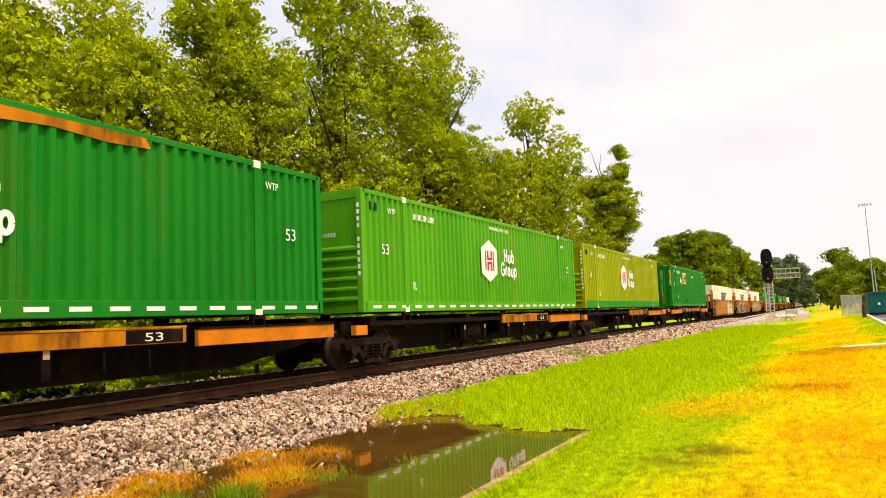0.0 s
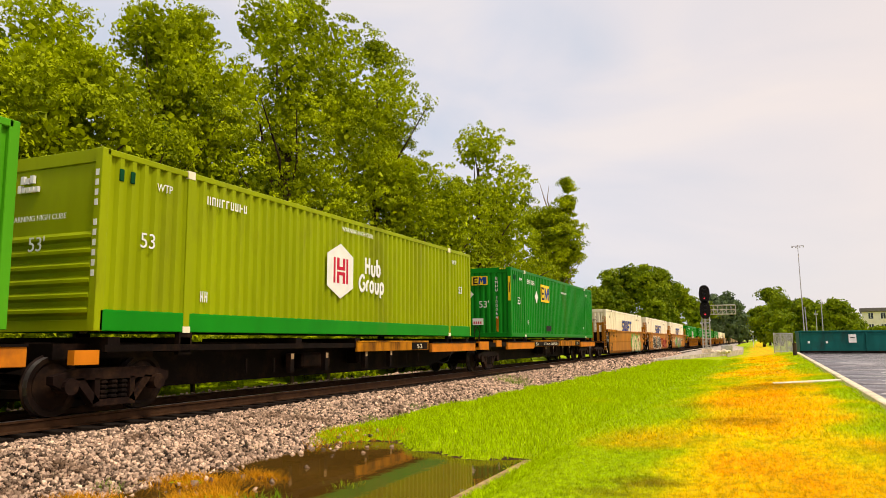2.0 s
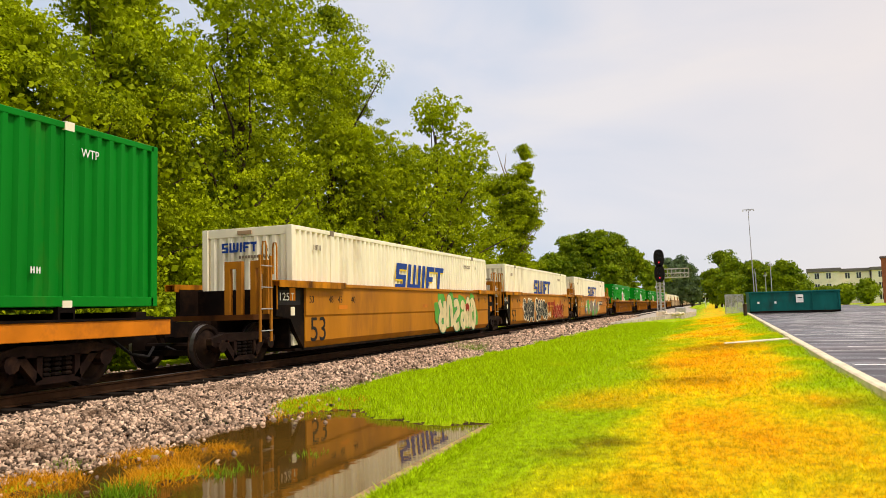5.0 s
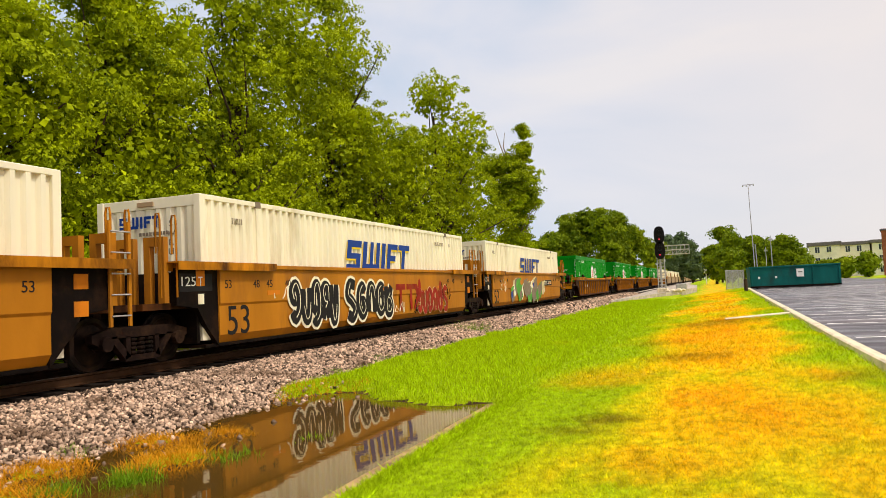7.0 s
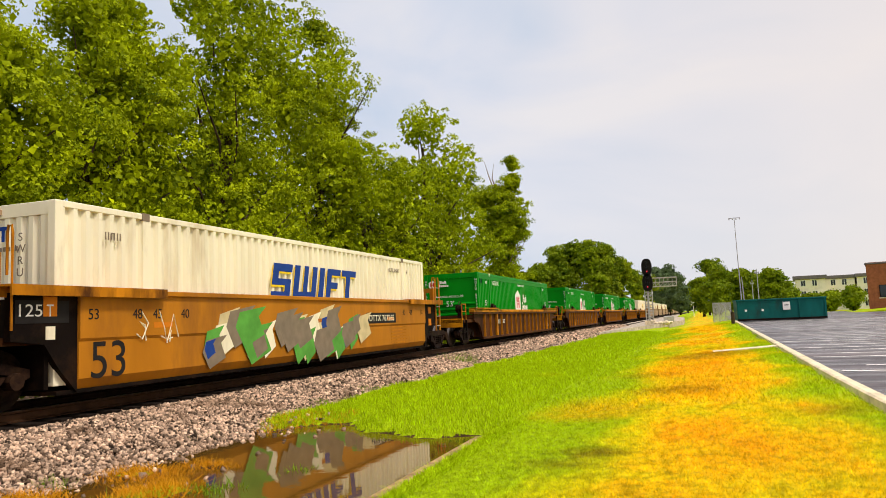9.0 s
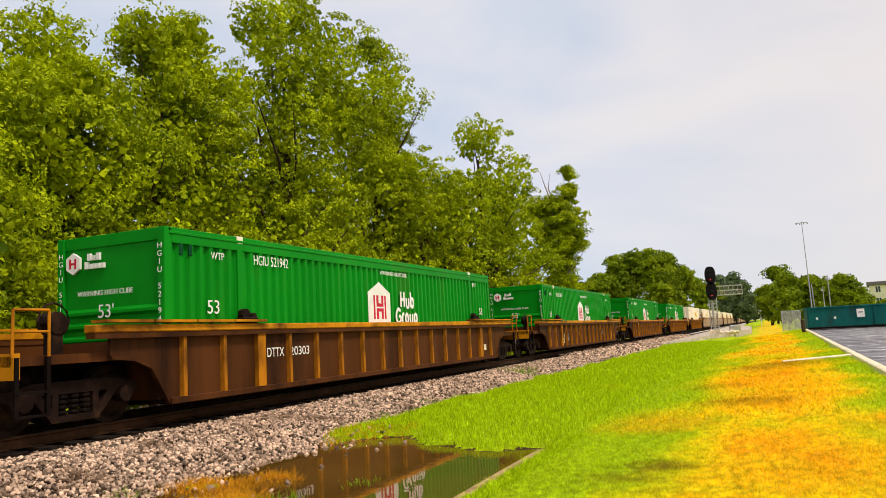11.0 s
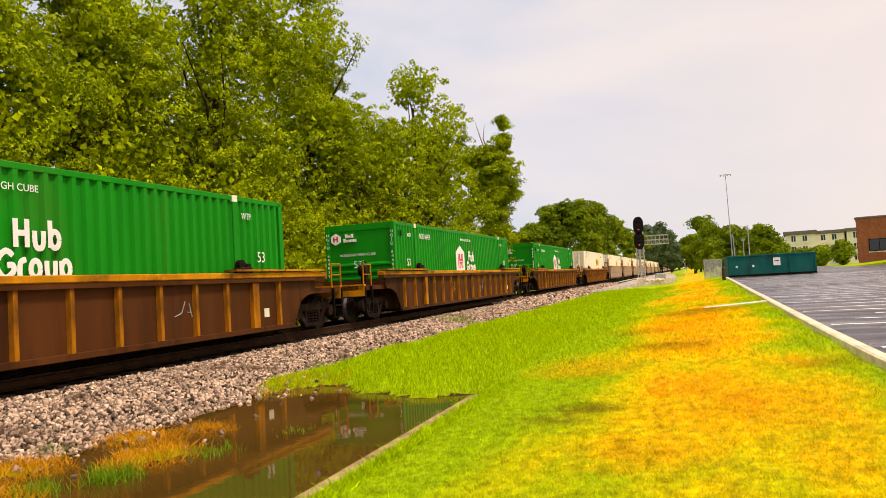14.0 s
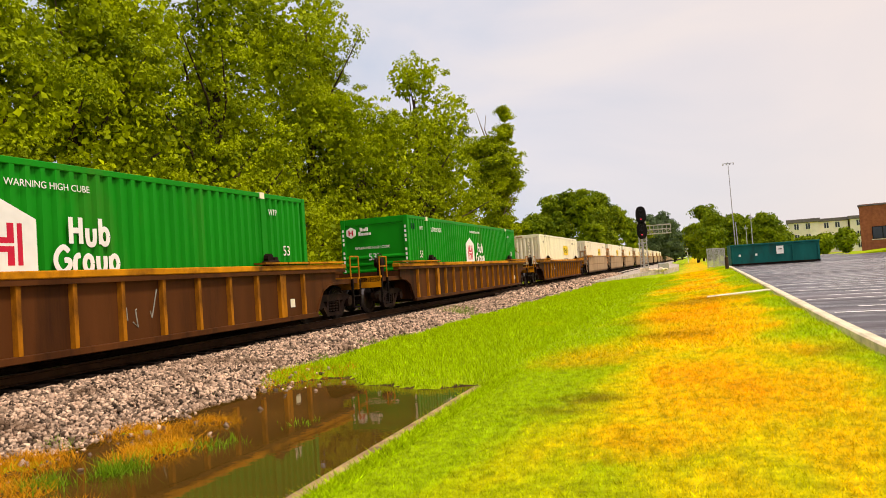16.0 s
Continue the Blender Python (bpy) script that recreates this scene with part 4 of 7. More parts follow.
# -- cars --
def truck(car, yc, near_only=False):
    """A three-piece truck: two side frames with spring nests and a bolster; its wheelsets are keyed on the car."""
    for sx in (1, -1):
        x0, x1 = sx * 0.99, sx * 1.13
        a, b = min(x0, x1), max(x0, x1)
        bm = bmesh.new()
        top = [(-1.15, 0.50), (-1.15, 0.62), (-0.72, 0.72), (0.72, 0.72), (1.15, 0.62), (1.15, 0.50), (0.98, 0.42), (0.80, 0.42), (0.70, 0.58), (0.48, 0.60), (0.26, 0.30), (-0.26, 0.30), (-0.48, 0.60), (-0.70, 0.58), (-0.80, 0.42), (-0.98, 0.42)]
        prism(bm, [(yc + u, v) for u, v in top[:6]] + [(yc + u, v) for u, v in ((0.98, 0.42), (0.72, 0.54), (-0.72, 0.54), (-0.98, 0.42))], "x", a, b)
        for s in (1, -1):
            prism(bm, [(yc + s * 0.78, 0.56), (yc + s * 0.62, 0.58), (yc + s * 0.30, 0.22), (yc + s * 0.42, 0.16)], "x", a, b)
            prism(bm, [(yc + s * 0.30, 0.56), (yc + s * 0.40, 0.56), (yc + s * 0.40, 0.20), (yc + s * 0.30, 0.20)], "x", a, b)
        box(bm, a, b, yc - 0.42, yc + 0.42, 0.13, 0.23)
        part("side_frame", bm, M_TRUCK, car, "cast steel truck side frame")
        for u in (-0.2, 0, 0.2):
            bm = bmesh.new()
            tube(bm, [((a + b) / 2, yc + u, 0.23 + 0.025 * k) for k in range(13)], [0.085 if k % 3 else 0.055 for k in range(13)], 8)
            part("coil_spring", bm, M_DARK, car)
        for u in (-0.875, 0.875):
            bm = bmesh.new()
            disc(bm, "x", (yc + u, 0.46), 0.13, min(sx * 0.98, sx * 1.2), max(sx * 0.98, sx * 1.2), 10)
            part("bearing_cap", bm, M_TRUCK, car, "round axle bearing cap")
    part("bolster", boxes((-1.05, 1.05, yc - 0.2, yc + 0.2, 0.5, 0.72), bevel=0.02), M_DARK, car, "grimy truck bolster, darkened as in shade")
    for u in (-1.35, 1.25):
        part("brake_beam", boxes((-0.7, 0.7, yc + u, yc + u + 0.1, 0.3, 0.42)), M_DARK, car)
    return [yc - 0.875, yc + 0.875]


def wheelset_mesh():
    bm = bmesh.new()
    for sx in (1, -1):
        c = sx * 0.755
        rings = [(0.10, c + sx * 0.10), (0.16, c + sx * 0.07), (0.34, c + sx * 0.035), (0.38, c + sx * 0.065), (0.455, c + sx * 0.065), (0.46, c - sx * 0.03), (0.485, c - sx * 0.045), (0.485, c - sx * 0.07), (0.37, c - sx * 0.07), (0.33, c - sx * 0.02), (0.1, c - sx * 0.05)]
        k = 24
        vr = [[bm.verts.new((x, r * math.cos(2 * math.pi * i / k), r * math.sin(2 * math.pi * i / k))) for i in range(k)] for r, x in rings]
        for j, (a, b) in enumerate(zip(vr, vr[1:])):
            for i in range(k):
                f = bm.faces.new((a[i], a[(i + 1) % k], b[(i + 1) % k], b[i]))
                f.material_index = 1 if j == 4 else 0
        bm.faces.new(vr[0])
        # bolts on the hub, so that turning shows
        for i in range(3):
            t = 2 * math.pi * i / 3
            box(bm, min(c + sx * 0.09, c + sx * 0.13), max(c + sx * 0.09, c + sx * 0.13), 0.06 * math.cos(t) - 0.015, 0.06 * math.cos(t) + 0.015, 0.06 * math.sin(t) - 0.015, 0.06 * math.sin(t) + 0.015)
    disc(bm, "x", (0, 0), 0.09, -1.1, 1.1, 10)
    bmesh.ops.recalc_face_normals(bm, faces=bm.faces)
    me = bpy.data.meshes.new("wheelset")
    bm.to_mesh(me)
    bm.free()
    me.materials.append(M_WHEEL)
    me.materials.append(M_TREAD)
    return me


WHEELSET = wheelset_mesh()
WHEEL_R = 0.46


def wheels(car, ys):
    for y in ys:
        w = new("wheelset", WHEELSET)
        w.parent = car
        w["label"] = "pair of worn steel wheels on an axle"
        w.matrix_basis = pose(0, y, WHEEL_R)


def coupler(car, y, sgn):
    bm = bmesh.new()
    box(bm, -0.16, 0.16, min(y, y + sgn * 1.2), max(y, y + sgn * 1.2), 0.66, 0.98)
    box(bm, -0.22, 0.22, min(y + sgn * 1.2, y + sgn * 1.55), max(y + sgn * 1.2, y + sgn * 1.55), 0.68, 1.0)
    part("coupler", bm, M_DARK, car, "rusty knuckle coupler")
    bm = bmesh.new()
    tube(bm, [(0.35, y + sgn * 0.2, 0.75), (0.38, y + sgn * 0.7, 0.42), (0.34, y + sgn * 1.2, 0.34), (0.2, y + sgn * 1.5, 0.5)], [0.03] * 4, 6)
    part("air_hose", bm, M_BLACK, car, "black rubber brake hose")


def ladder(car, x, y, z0, z1, w=0.42, rungs=4, material=M_RIB):
    bm = bmesh.new()
    box(bm, x - 0.02, x + 0.02, y - w / 2 - 0.03, y - w / 2 + 0.03, z0, z1)
    box(bm, x - 0.02, x + 0.02, y + w / 2 - 0.03, y + w / 2 + 0.03, z0, z1)
    part("ladder_rail", bm, material, car)
    for i in range(rungs):
        z = z0 + (z1 - z0) * (i + 0.5) / rungs
        bm = bmesh.new()
        tube(bm, [(x + 0.03, y - w / 2, z), (x + 0.03, y + w / 2, z)], [0.014, 0.014], 6)
        part("rung", bm, M_GALV, car)


Z0 = RAIL_TOP      # car meshes have z = 0 at the rail head
CAR_MID = LEN / 2


def ribbed_well_car():
    """A single well car with pressed ribs: origin at the near end of its container, on the rail head."""
    car = thing("well_car", "rust-brown ribbed well car with ochre top sills", "railway wagon", "wagons of the train")
    S0, S1 = CAR_MID - 9.72, CAR_MID + 9.72
    P0, P1 = -0.05, LEN + 0.05
    sill_z0, sill_z1, bot = 1.32, 1.53, 0.24
    for sx in (1, -1):
        a, b = sorted((sx * 1.36, sx * 1.42))
        bm = bmesh.new()
        # side plate with the wheel-arch haunches
        pts = [(S0 + 0.4, sill_z0), (S0 + 0.4, 1.02), (P0 - 0.75, 0.98), (P0 - 0.42, 0.86), (P0 - 0.2, 0.6), (P0, bot), (P1, bot), (P1 + 0.2, 0.6), (P1 + 0.42, 0.86), (P1 + 0.75, 0.98), (S1 - 0.4, 1.02), (S1 - 0.4, sill_z0)]
        prism(bm, pts, "x", a, b)
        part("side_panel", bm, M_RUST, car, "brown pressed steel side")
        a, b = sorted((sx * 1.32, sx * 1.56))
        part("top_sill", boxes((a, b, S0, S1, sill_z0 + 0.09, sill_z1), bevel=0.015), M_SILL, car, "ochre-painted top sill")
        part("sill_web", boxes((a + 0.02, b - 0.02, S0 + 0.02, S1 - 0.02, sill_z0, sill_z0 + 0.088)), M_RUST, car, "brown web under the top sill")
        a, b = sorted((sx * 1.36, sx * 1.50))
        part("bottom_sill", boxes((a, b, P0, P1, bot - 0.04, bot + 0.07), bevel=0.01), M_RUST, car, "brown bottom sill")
        a, b = sorted((sx * 1.38, sx * 1.455))
        arch0 = bmesh.new()
        prism(arch0, [(P0 - 0.02, bot), (P0 - 0.24, 0.62), (P0 - 0.46, 0.9), (P0 - 0.78, 1.02), (S0 + 0.4, 1.06), (S0 + 0.4, 1.0), (P0 - 0.75, 0.96), (P0 - 0.40, 0.82), (P0 - 0.16, 0.56), (P0 + 0.06, bot)], "x", a, b)
        part("arch_flange", arch0, M_RUST, car)
        arch1 = bmesh.new()
        prism(arch1, [(LEN - u, v) for u, v in [(P0 - 0.02, bot), (P0 - 0.24, 0.62), (P0 - 0.46, 0.9), (P0 - 0.78, 1.02), (S0 + 0.4, 1.06), (S0 + 0.4, 1.0), (P0 - 0.75, 0.96), (P0 - 0.40, 0.82), (P0 - 0.16, 0.56), (P0 + 0.06, bot)]], "x", a, b)
        part("arch_flange", arch1, M_RUST, car)
        bm = bmesh.new()
        x0 = sx * 1.42
        prism(bm, [(-0.055, 0), (0.055, 0), (0.04, sx * 0.085), (-0.04, sx * 0.085)] if sx > 0 else [(-0.055, 0), (-0.04, -0.085), (0.04, -0.085), (0.055, 0)], "z", bot + 0.07, sill_z0)
        for v in bm.verts:
            v.co = Vector((x0 + v.co.y, v.co.x, v.co.z))
        bmesh.ops.recalc_face_normals(bm, faces=bm.faces)
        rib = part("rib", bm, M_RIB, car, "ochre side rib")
        ysr = [0.26 + i * 1.02 for i in range(16) if i not in (2, 14)]
        rib.matrix_basis = pose(0, ysr[0], 0)
        for y in ysr[1:]:
            share(rib, 0, y, 0, car)
        # walkway plates and lock castings on the sill
        a, b = sorted((sx * 1.30, sx * 1.62))
        for y in (S0 + 0.15, S1 - 4.1):
            bm = boxes(*[(a, b, y + i * 0.98, y + i * 0.98 + 0.94, sill_z1 + 0.03, sill_z1 + 0.075) for i in range(4)])
            part("walkway", bm, M_SILL, car, "ochre walkway plates")
        for y in (POST_Y[0], POST_Y[1]):
            bm = bmesh.new()
            box(bm, min(sx * 1.34, sx * 1.56), max(sx * 1.34, sx * 1.56), y - 0.22, y + 0.22, sill_z1, sill_z1 + 0.12, 0.02)
            disc(bm, "x", (y - 0.05, sill_z1 + 0.17), 0.12, min(sx * 1.36, sx * 1.48), max(sx * 1.36, sx * 1.48), 10)
            disc(bm, "x", (y + 0.14, sill_z1 + 0.13), 0.08, min(sx * 1.36, sx * 1.52), max(sx * 1.36, sx * 1.52), 8)
            part("lock_casting", bm, M_TRUCK, car, "rusty inter-box lock guide")
        part("data_plate", boxes((min(sx * 1.42, sx * 1.43), max(sx * 1.42, sx * 1.43), LEN - 1.18, LEN - 0.98, 0.52, 0.72)), M_CREAM, car, "pale data plate")
        part("wide_post", boxes((min(sx * 1.42, sx * 1.515), max(sx * 1.42, sx * 1.515), 2.22, 2.46, bot + 0.07, sill_z0)), M_RIB, car, "wide ochre post")
        part("wide_post", boxes((min(sx * 1.42, sx * 1.515), max(sx * 1.42, sx * 1.515), 14.42, 14.66, bot + 0.07, sill_z0)), M_RIB, car, "wide ochre post")
    part("well_floor", boxes((-1.36, 1.36, 0.0, LEN, 0.2, 0.27)), M_DARK, car)
    for sgn, y0 in ((-1, -0.12), (1, LEN + 0.12)):
        # end bulkhead, platform and bolster over the truck
        ya, yb = sorted((y0, y0 + sgn * 0.1))
        part("end_bulkhead", boxes((-1.36, 1.36, ya, yb, 0.3, 1.3)), M_RUST, car)
        ya, yb = sorted((y0 + sgn * 0.1, y0 + sgn * 2.7))
        part("end_platform", boxes((-1.36, 1.36, ya, yb, 0.98, 1.12)), M_RUST, car, "brown end platform")
        part("draft_sill", boxes((-0.35, 0.35, ya, yb + 0.0, 0.72, 0.98)), M_DARK, car)
        ye = y0 + sgn * 2.7
        ya, yb = sorted((ye, ye - sgn * 0.1))
        part("end_beam", boxes((-1.4, 1.4, ya, yb, 0.8, 1.16)), M_SILL, car, "ochre end beam")
        for sx in (1, -1):
            bm = bmesh.new()
            for dy in (0.0, 0.55):
                tube(bm, [(sx * 1.38, ye - sgn * dy, 1.1), (sx * 1.38, ye - sgn * dy, 1.75)], [0.022, 0.022], 6)
            tube(bm, [(sx * 1.38, ye, 1.75), (sx * 1.38, ye - sgn * 0.55, 1.75)], [0.022, 0.022], 6)
            tube(bm, [(sx * 1.38, ye, 1.45), (sx * 1.38, ye - sgn * 0.55, 1.45)], [0.018, 0.018], 6)
            part("handrail", bm, M_RIB, car, "rusty grab rail")
            bm = bmesh.new()
            box(bm, sx * 1.4 - 0.03, sx * 1.4 + 0.03, ye - sgn * 0.28 - 0.27, ye - sgn * 0.28 - 0.21, 0.28, 1.1)
            box(bm, sx * 1.4 - 0.03, sx * 1.4 + 0.03, ye - sgn * 0.28 + 0.21, ye - sgn * 0.28 + 0.27, 0.28, 1.1)
            for z in (0.28, 0.6):
                box(bm, sx * 1.4 - 0.04, sx * 1.4 + 0.04, ye - sgn * 0.28 - 0.25, ye - sgn * 0.28 + 0.25, z, z + 0.035)
            part("step", bm, M_DARK, car, "dark sill step")
        coupler(car, ye, sgn)
        tr = truck(car, CAR_MID + sgn * 9.68)
        wheels(car, tr)
    bm = bmesh.new()
    ring = [(0.26 * math.cos(k * math.pi / 6), 0.26 * math.sin(k * math.pi / 6)) for k in range(13)]
    tube(bm, [(1.0, -1.9 + a, 1.62 + b) for a, b in ring], [0.02] * 13, 6)
    box(bm, 0.92, 1.08, -2.0, -1.8, 1.12, 1.6)
    disc(bm, "x", (-1.9, 1.58), 0.17, 0.85, 1.1, 10)
    part("hand_brake", bm, M_TRUCK, car, "hand brake wheel and gear case")
    return car


def smooth_well_unit(paint, label, first, last, graffiti=None, numbers=True):
    """One unit of an articulated smooth-sided well car; it shares its trucks with its neighbours."""
    car = thing("well_car", label, "railway wagon", "wagons of the train")
    bot, top = 0.22, 1.76
    P0, P1 = 0.35, LEN - 0.35
    for sx in (1, -1):
        bm = bmesh.new()
        xo, xi = sx * 1.46, sx * 1.38
        prof = [(xo, top), (xo, 1.05), (xo - sx * 0.03, 1.0), (xo - sx * 0.03, 0.42), (xo - sx * 0.16, bot), (xi - sx * 0.16, bot), (xi - sx * 0.06, 0.42), (xi, 1.0), (xi, top)]
        prism(bm, prof, "y", P0, P1)
        part("side_panel", bm, paint, car, "smooth painted well side")
        a, b = sorted((sx * 1.36, sx * 1.52))
        part("top_sill", boxes((a, b, P0 - 1.2, P1 + 1.2, top - 0.02, top + 0.07), bevel=0.01), paint, car)
        a, b = sorted((sx * 1.30, sx * 1.60))
        for y in (-1.0, LEN - 2.0):
            part("walkway", boxes((a, b, y, y + 3.2, top + 0.07, top + 0.10), (a if sx > 0 else b - 0.03, a + 0.03 if sx > 0 else b, y, y + 3.2, top - 0.08, top + 0.07), (b - 0.03 if sx > 0 else a, b if sx > 0 else a + 0.03, y, y + 3.2, top - 0.06, top + 0.07)), M_RIB, car, "worn ochre walkway ledge")
        # recessed ends over the trucks
        a, b = sorted((sx * 1.28, sx * 1.40))
        bm = bmesh.new()
        prism(bm, [(P0, top - 0.02), (P0, bot), (P0 - 0.35, 0.6), (P0 - 0.62, 0.98), (P0 - 1.2, 1.05), (P0 - 1.2, top - 0.02)], "x", a, b)
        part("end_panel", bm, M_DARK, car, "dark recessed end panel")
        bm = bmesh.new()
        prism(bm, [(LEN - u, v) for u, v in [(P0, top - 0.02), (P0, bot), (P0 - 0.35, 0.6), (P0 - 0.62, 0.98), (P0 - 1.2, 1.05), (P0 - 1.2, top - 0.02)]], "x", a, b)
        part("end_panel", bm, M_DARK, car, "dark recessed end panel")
        part("reflector", boxes(*[(min(sx * 1.40, sx * 1.41), max(sx * 1.40, sx * 1.41), LEN + 0.1, LEN + 0.38, z, z + 0.24) for z in (0.95, 1.38)]), M_ORANGE, car, "orange reflector panels")
        part("reflector", boxes((min(sx * 1.40, sx * 1.41), max(sx * 1.40, sx * 1.41), -0.30, -0.05, 1.40, 1.70)), M_ORANGE, car, "orange reflector panel")
        part("data_plate", boxes((min(sx * 1.40, sx * 1.41), max(sx * 1.40, sx * 1.41), -0.25, -0.08, 1.05, 1.25)), M_CREAM, car, "pale data plate")
    part("red_line", boxes((1.312, 1.318, P0 + 0.1, P0 + 7.0, 0.245, 0.285)), M_RED, car, "thin red line along the bottom edge")
    part("well_floor", boxes((-1.36, 1.36, 0.0, LEN, 0.2, 0.26)), M_DARK, car)
    for sgn, y0 in ((-1, -0.1), (1, LEN + 0.1)):
        ya, yb = sorted((y0, y0 + sgn * 0.08))
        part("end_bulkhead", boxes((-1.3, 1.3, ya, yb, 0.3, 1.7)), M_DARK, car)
        ya, yb = sorted((y0, y0 + sgn * 1.45))
        part("end_platform", boxes((-1.25, 1.25, ya, yb, 0.98, 1.1)), M_RUST, car)
        part("draft_sill", boxes((-0.3, 0.3, ya, yb, 0.7, 0.98)), M_DARK, car)
        if (sgn < 0 and first) or (sgn > 0 and last):
            coupler(car, y0 + sgn * 1.45, sgn)
        for sx in (1,):
            yl = y0 + sgn * 0.85
            ya, yb = sorted((yl, yl + sgn * 0.12))
            for xa in (0.86, 0.16):
                part("guide_post", boxes((xa, xa + 0.14, ya, yb, 1.1, 2.15), (xa + 0.32, xa + 0.46, ya, yb, 1.1, 2.15), (xa, xa + 0.46, ya, yb, 2.15, 2.32)), paint, car, "upright container guide frame")
            for dy in (0.0, 0.42):
                bm = bmesh.new()
                yy = yl + sgn * (dy - 0.1)
                tube(bm, [(1.42, yy, 1.2), (1.42, yy, 2.62), (1.40, yy, 2.72), (1.34, yy, 2.72), (1.32, yy, 2.62), (1.32, yy, 2.0)], [0.02] * 6, 6)
                part("grab_iron", bm, M_RIB, car, "bent grab iron")
    part("mark_panel", boxes((1.402, 1.408, -0.78, 0.18, 1.30, 1.64)), M_BLACK, car, "black panel with white marks")
    fit_text(car, "125", -0.72, -0.32, 1.40, 1.58, M_WHITE, "load_mark", 1.412)
    fit_text(car, "T", -0.24, -0.12, 1.40, 1.58, M_WHITE, "load_mark", 1.412)
    ladder(car, 1.45, LEN + 1.0, 0.75, 2.5, 0.42, 5, paint)
    if first:
        wheels(car, truck(car, -1.65))
        ladder(car, 1.45, -1.35, 0.5, 2.4, 0.42, 4, paint)
    wheels(car, truck(car, LEN + 1.85))
    if numbers:
        for body, y in (("53", 0.62), ("48", 1.6), ("45", 2.1), ("40", 2.85), ("53", LEN - 0.75), ("48", LEN - 1.75), ("45", LEN - 2.35)):
            lettering(body, 0.24, M_BLACK, car, pose(1.464, y, 1.42, 90, 0, 90))
        lettering("53", 0.85, M_BLACK, car, pose(1.434, 0.98, 0.66, 90, 0, 90), "large_number")
        for y in (2.0, 8.0, 12.4):
            part("reflector", boxes((1.462, 1.466, y, y + 0.5, 1.18, 1.28)), M_ORANGE, car, "orange reflector strip")
        for k in range(6):
            part("data_line", boxes((1.434, 1.438, LEN - 3.4, LEN - 1.9 - 0.15 * (k % 3), 0.95 - k * 0.1, 0.98 - k * 0.1)), M_RIB, car)
    if graffiti:
        graffiti(car)
    return car


def blob(bm, y, z, w, h, x, seed, depth=0.004, n=22):
    r = random.Random(seed)
    ph = [r.uniform(0, 6.28) for _ in range(3)]
    out = []
    for k in range(n):
        t = 2 * math.pi * k / n
        q = 1 + 0.10 * math.sin(3 * t + ph[0]) + 0.07 * math.sin(5 * t + ph[1])
        c, s = math.cos(t), math.sin(t)
        out.append((y + w / 2 * q * math.copysign(abs(c) ** 0.7, c), z + h / 2 * q * math.copysign(abs(s) ** 0.7, s)))
    prism(bm, out, "x", x, x + depth)


GLYPHS = [
    [(0.1, 0.9), (0.35, 1.0), (0.7, 0.8), (0.75, 0.35), (0.5, 0.05), (0.15, 0.2), (0.1, 0.6), (0.4, 0.75)],
    [(0.1, 0.0), (0.12, 0.5), (0.15, 0.95), (0.55, 1.0), (0.75, 0.75), (0.55, 0.5), (0.3, 0.48), (0.55, 0.3), (0.78, 0.0)],
    [(0.1, 0.05), (0.12, 0.6), (0.3, 1.0), (0.55, 0.95), (0.7, 0.6), (0.75, 0.05)],
    [(0.75, 0.9), (0.35, 1.0), (0.1, 0.75), (0.4, 0.52), (0.75, 0.35), (0.55, 0.03), (0.1, 0.08)],
    [(0.7, 0.75), (0.45, 0.95), (0.12, 0.7), (0.1, 0.3), (0.4, 0.02), (0.72, 0.2), (0.6, 0.45), (0.35, 0.45)],
    [(0.1, 0.95), (0.1, 0.4), (0.3, 0.03), (0.6, 0.08), (0.74, 0.5), (0.75, 0.98)],
]


def throw_up(car, y, z, words, ink, halo, seed, k=1.0, fat=0.13, rim=0.07, light=True):
    """A sprayed row of fat rounded looping shapes: halo, fill and thin highlight strokes."""
    r = random.Random(seed)
    for i, w in enumerate(words):
        h = k * r.uniform(0.9, 1.08) - 2 * fat
        zz = z - h / 2 + r.uniform(-0.04, 0.04)
        path = [(y + ((a if i % 3 else 0.85 - a) - 0.05) * w, zz + (b if i % 2 else 1 - b) * h) for a, b in GLYPHS[(seed + i) % len(GLYPHS)]]
        dx = 0.0004 * (i % 3)
        for nm, x, rad, paint, lbl in (("graffiti_halo", 1.4605, fat + rim, halo, "sprayed pale outline"), ("graffiti", 1.4665, fat, ink, "sprayed fat rounded looping shape")):
            bm = bmesh.new()
            strokes(bm, x + dx, path, rad, 8, 0.85)
            part(nm, bm, paint, car, lbl)
        if light:
            bm = bmesh.new()
            strokes(bm, 1.4725 + dx, [(a + 0.03, b + 0.03) for a, b in path[1:-1]], 0.014, 5)
            part("graffiti_stroke", bm, halo, car, "thin sprayed highlight stroke")
        y += w


def scrawl(car, y, z, n, ink, seed, k=0.5, x=1.462):
    r = random.Random(seed)
    bm = bmesh.new()
    for i in range(n):
        p = [(x, y + r.uniform(-0.12, 0.12), z + r.uniform(-0.5, -0.1) * k)]
        for j in range(3):
            p.append((x, p[-1][1] + r.uniform(-0.18, 0.2), z + r.uniform(-0.6, 0.7) * k))
        tube(bm, p, [0.012] * 4, 5)
        y += 0.26
    part("graffiti", bm, ink, car, "sprayed thin scrawl")


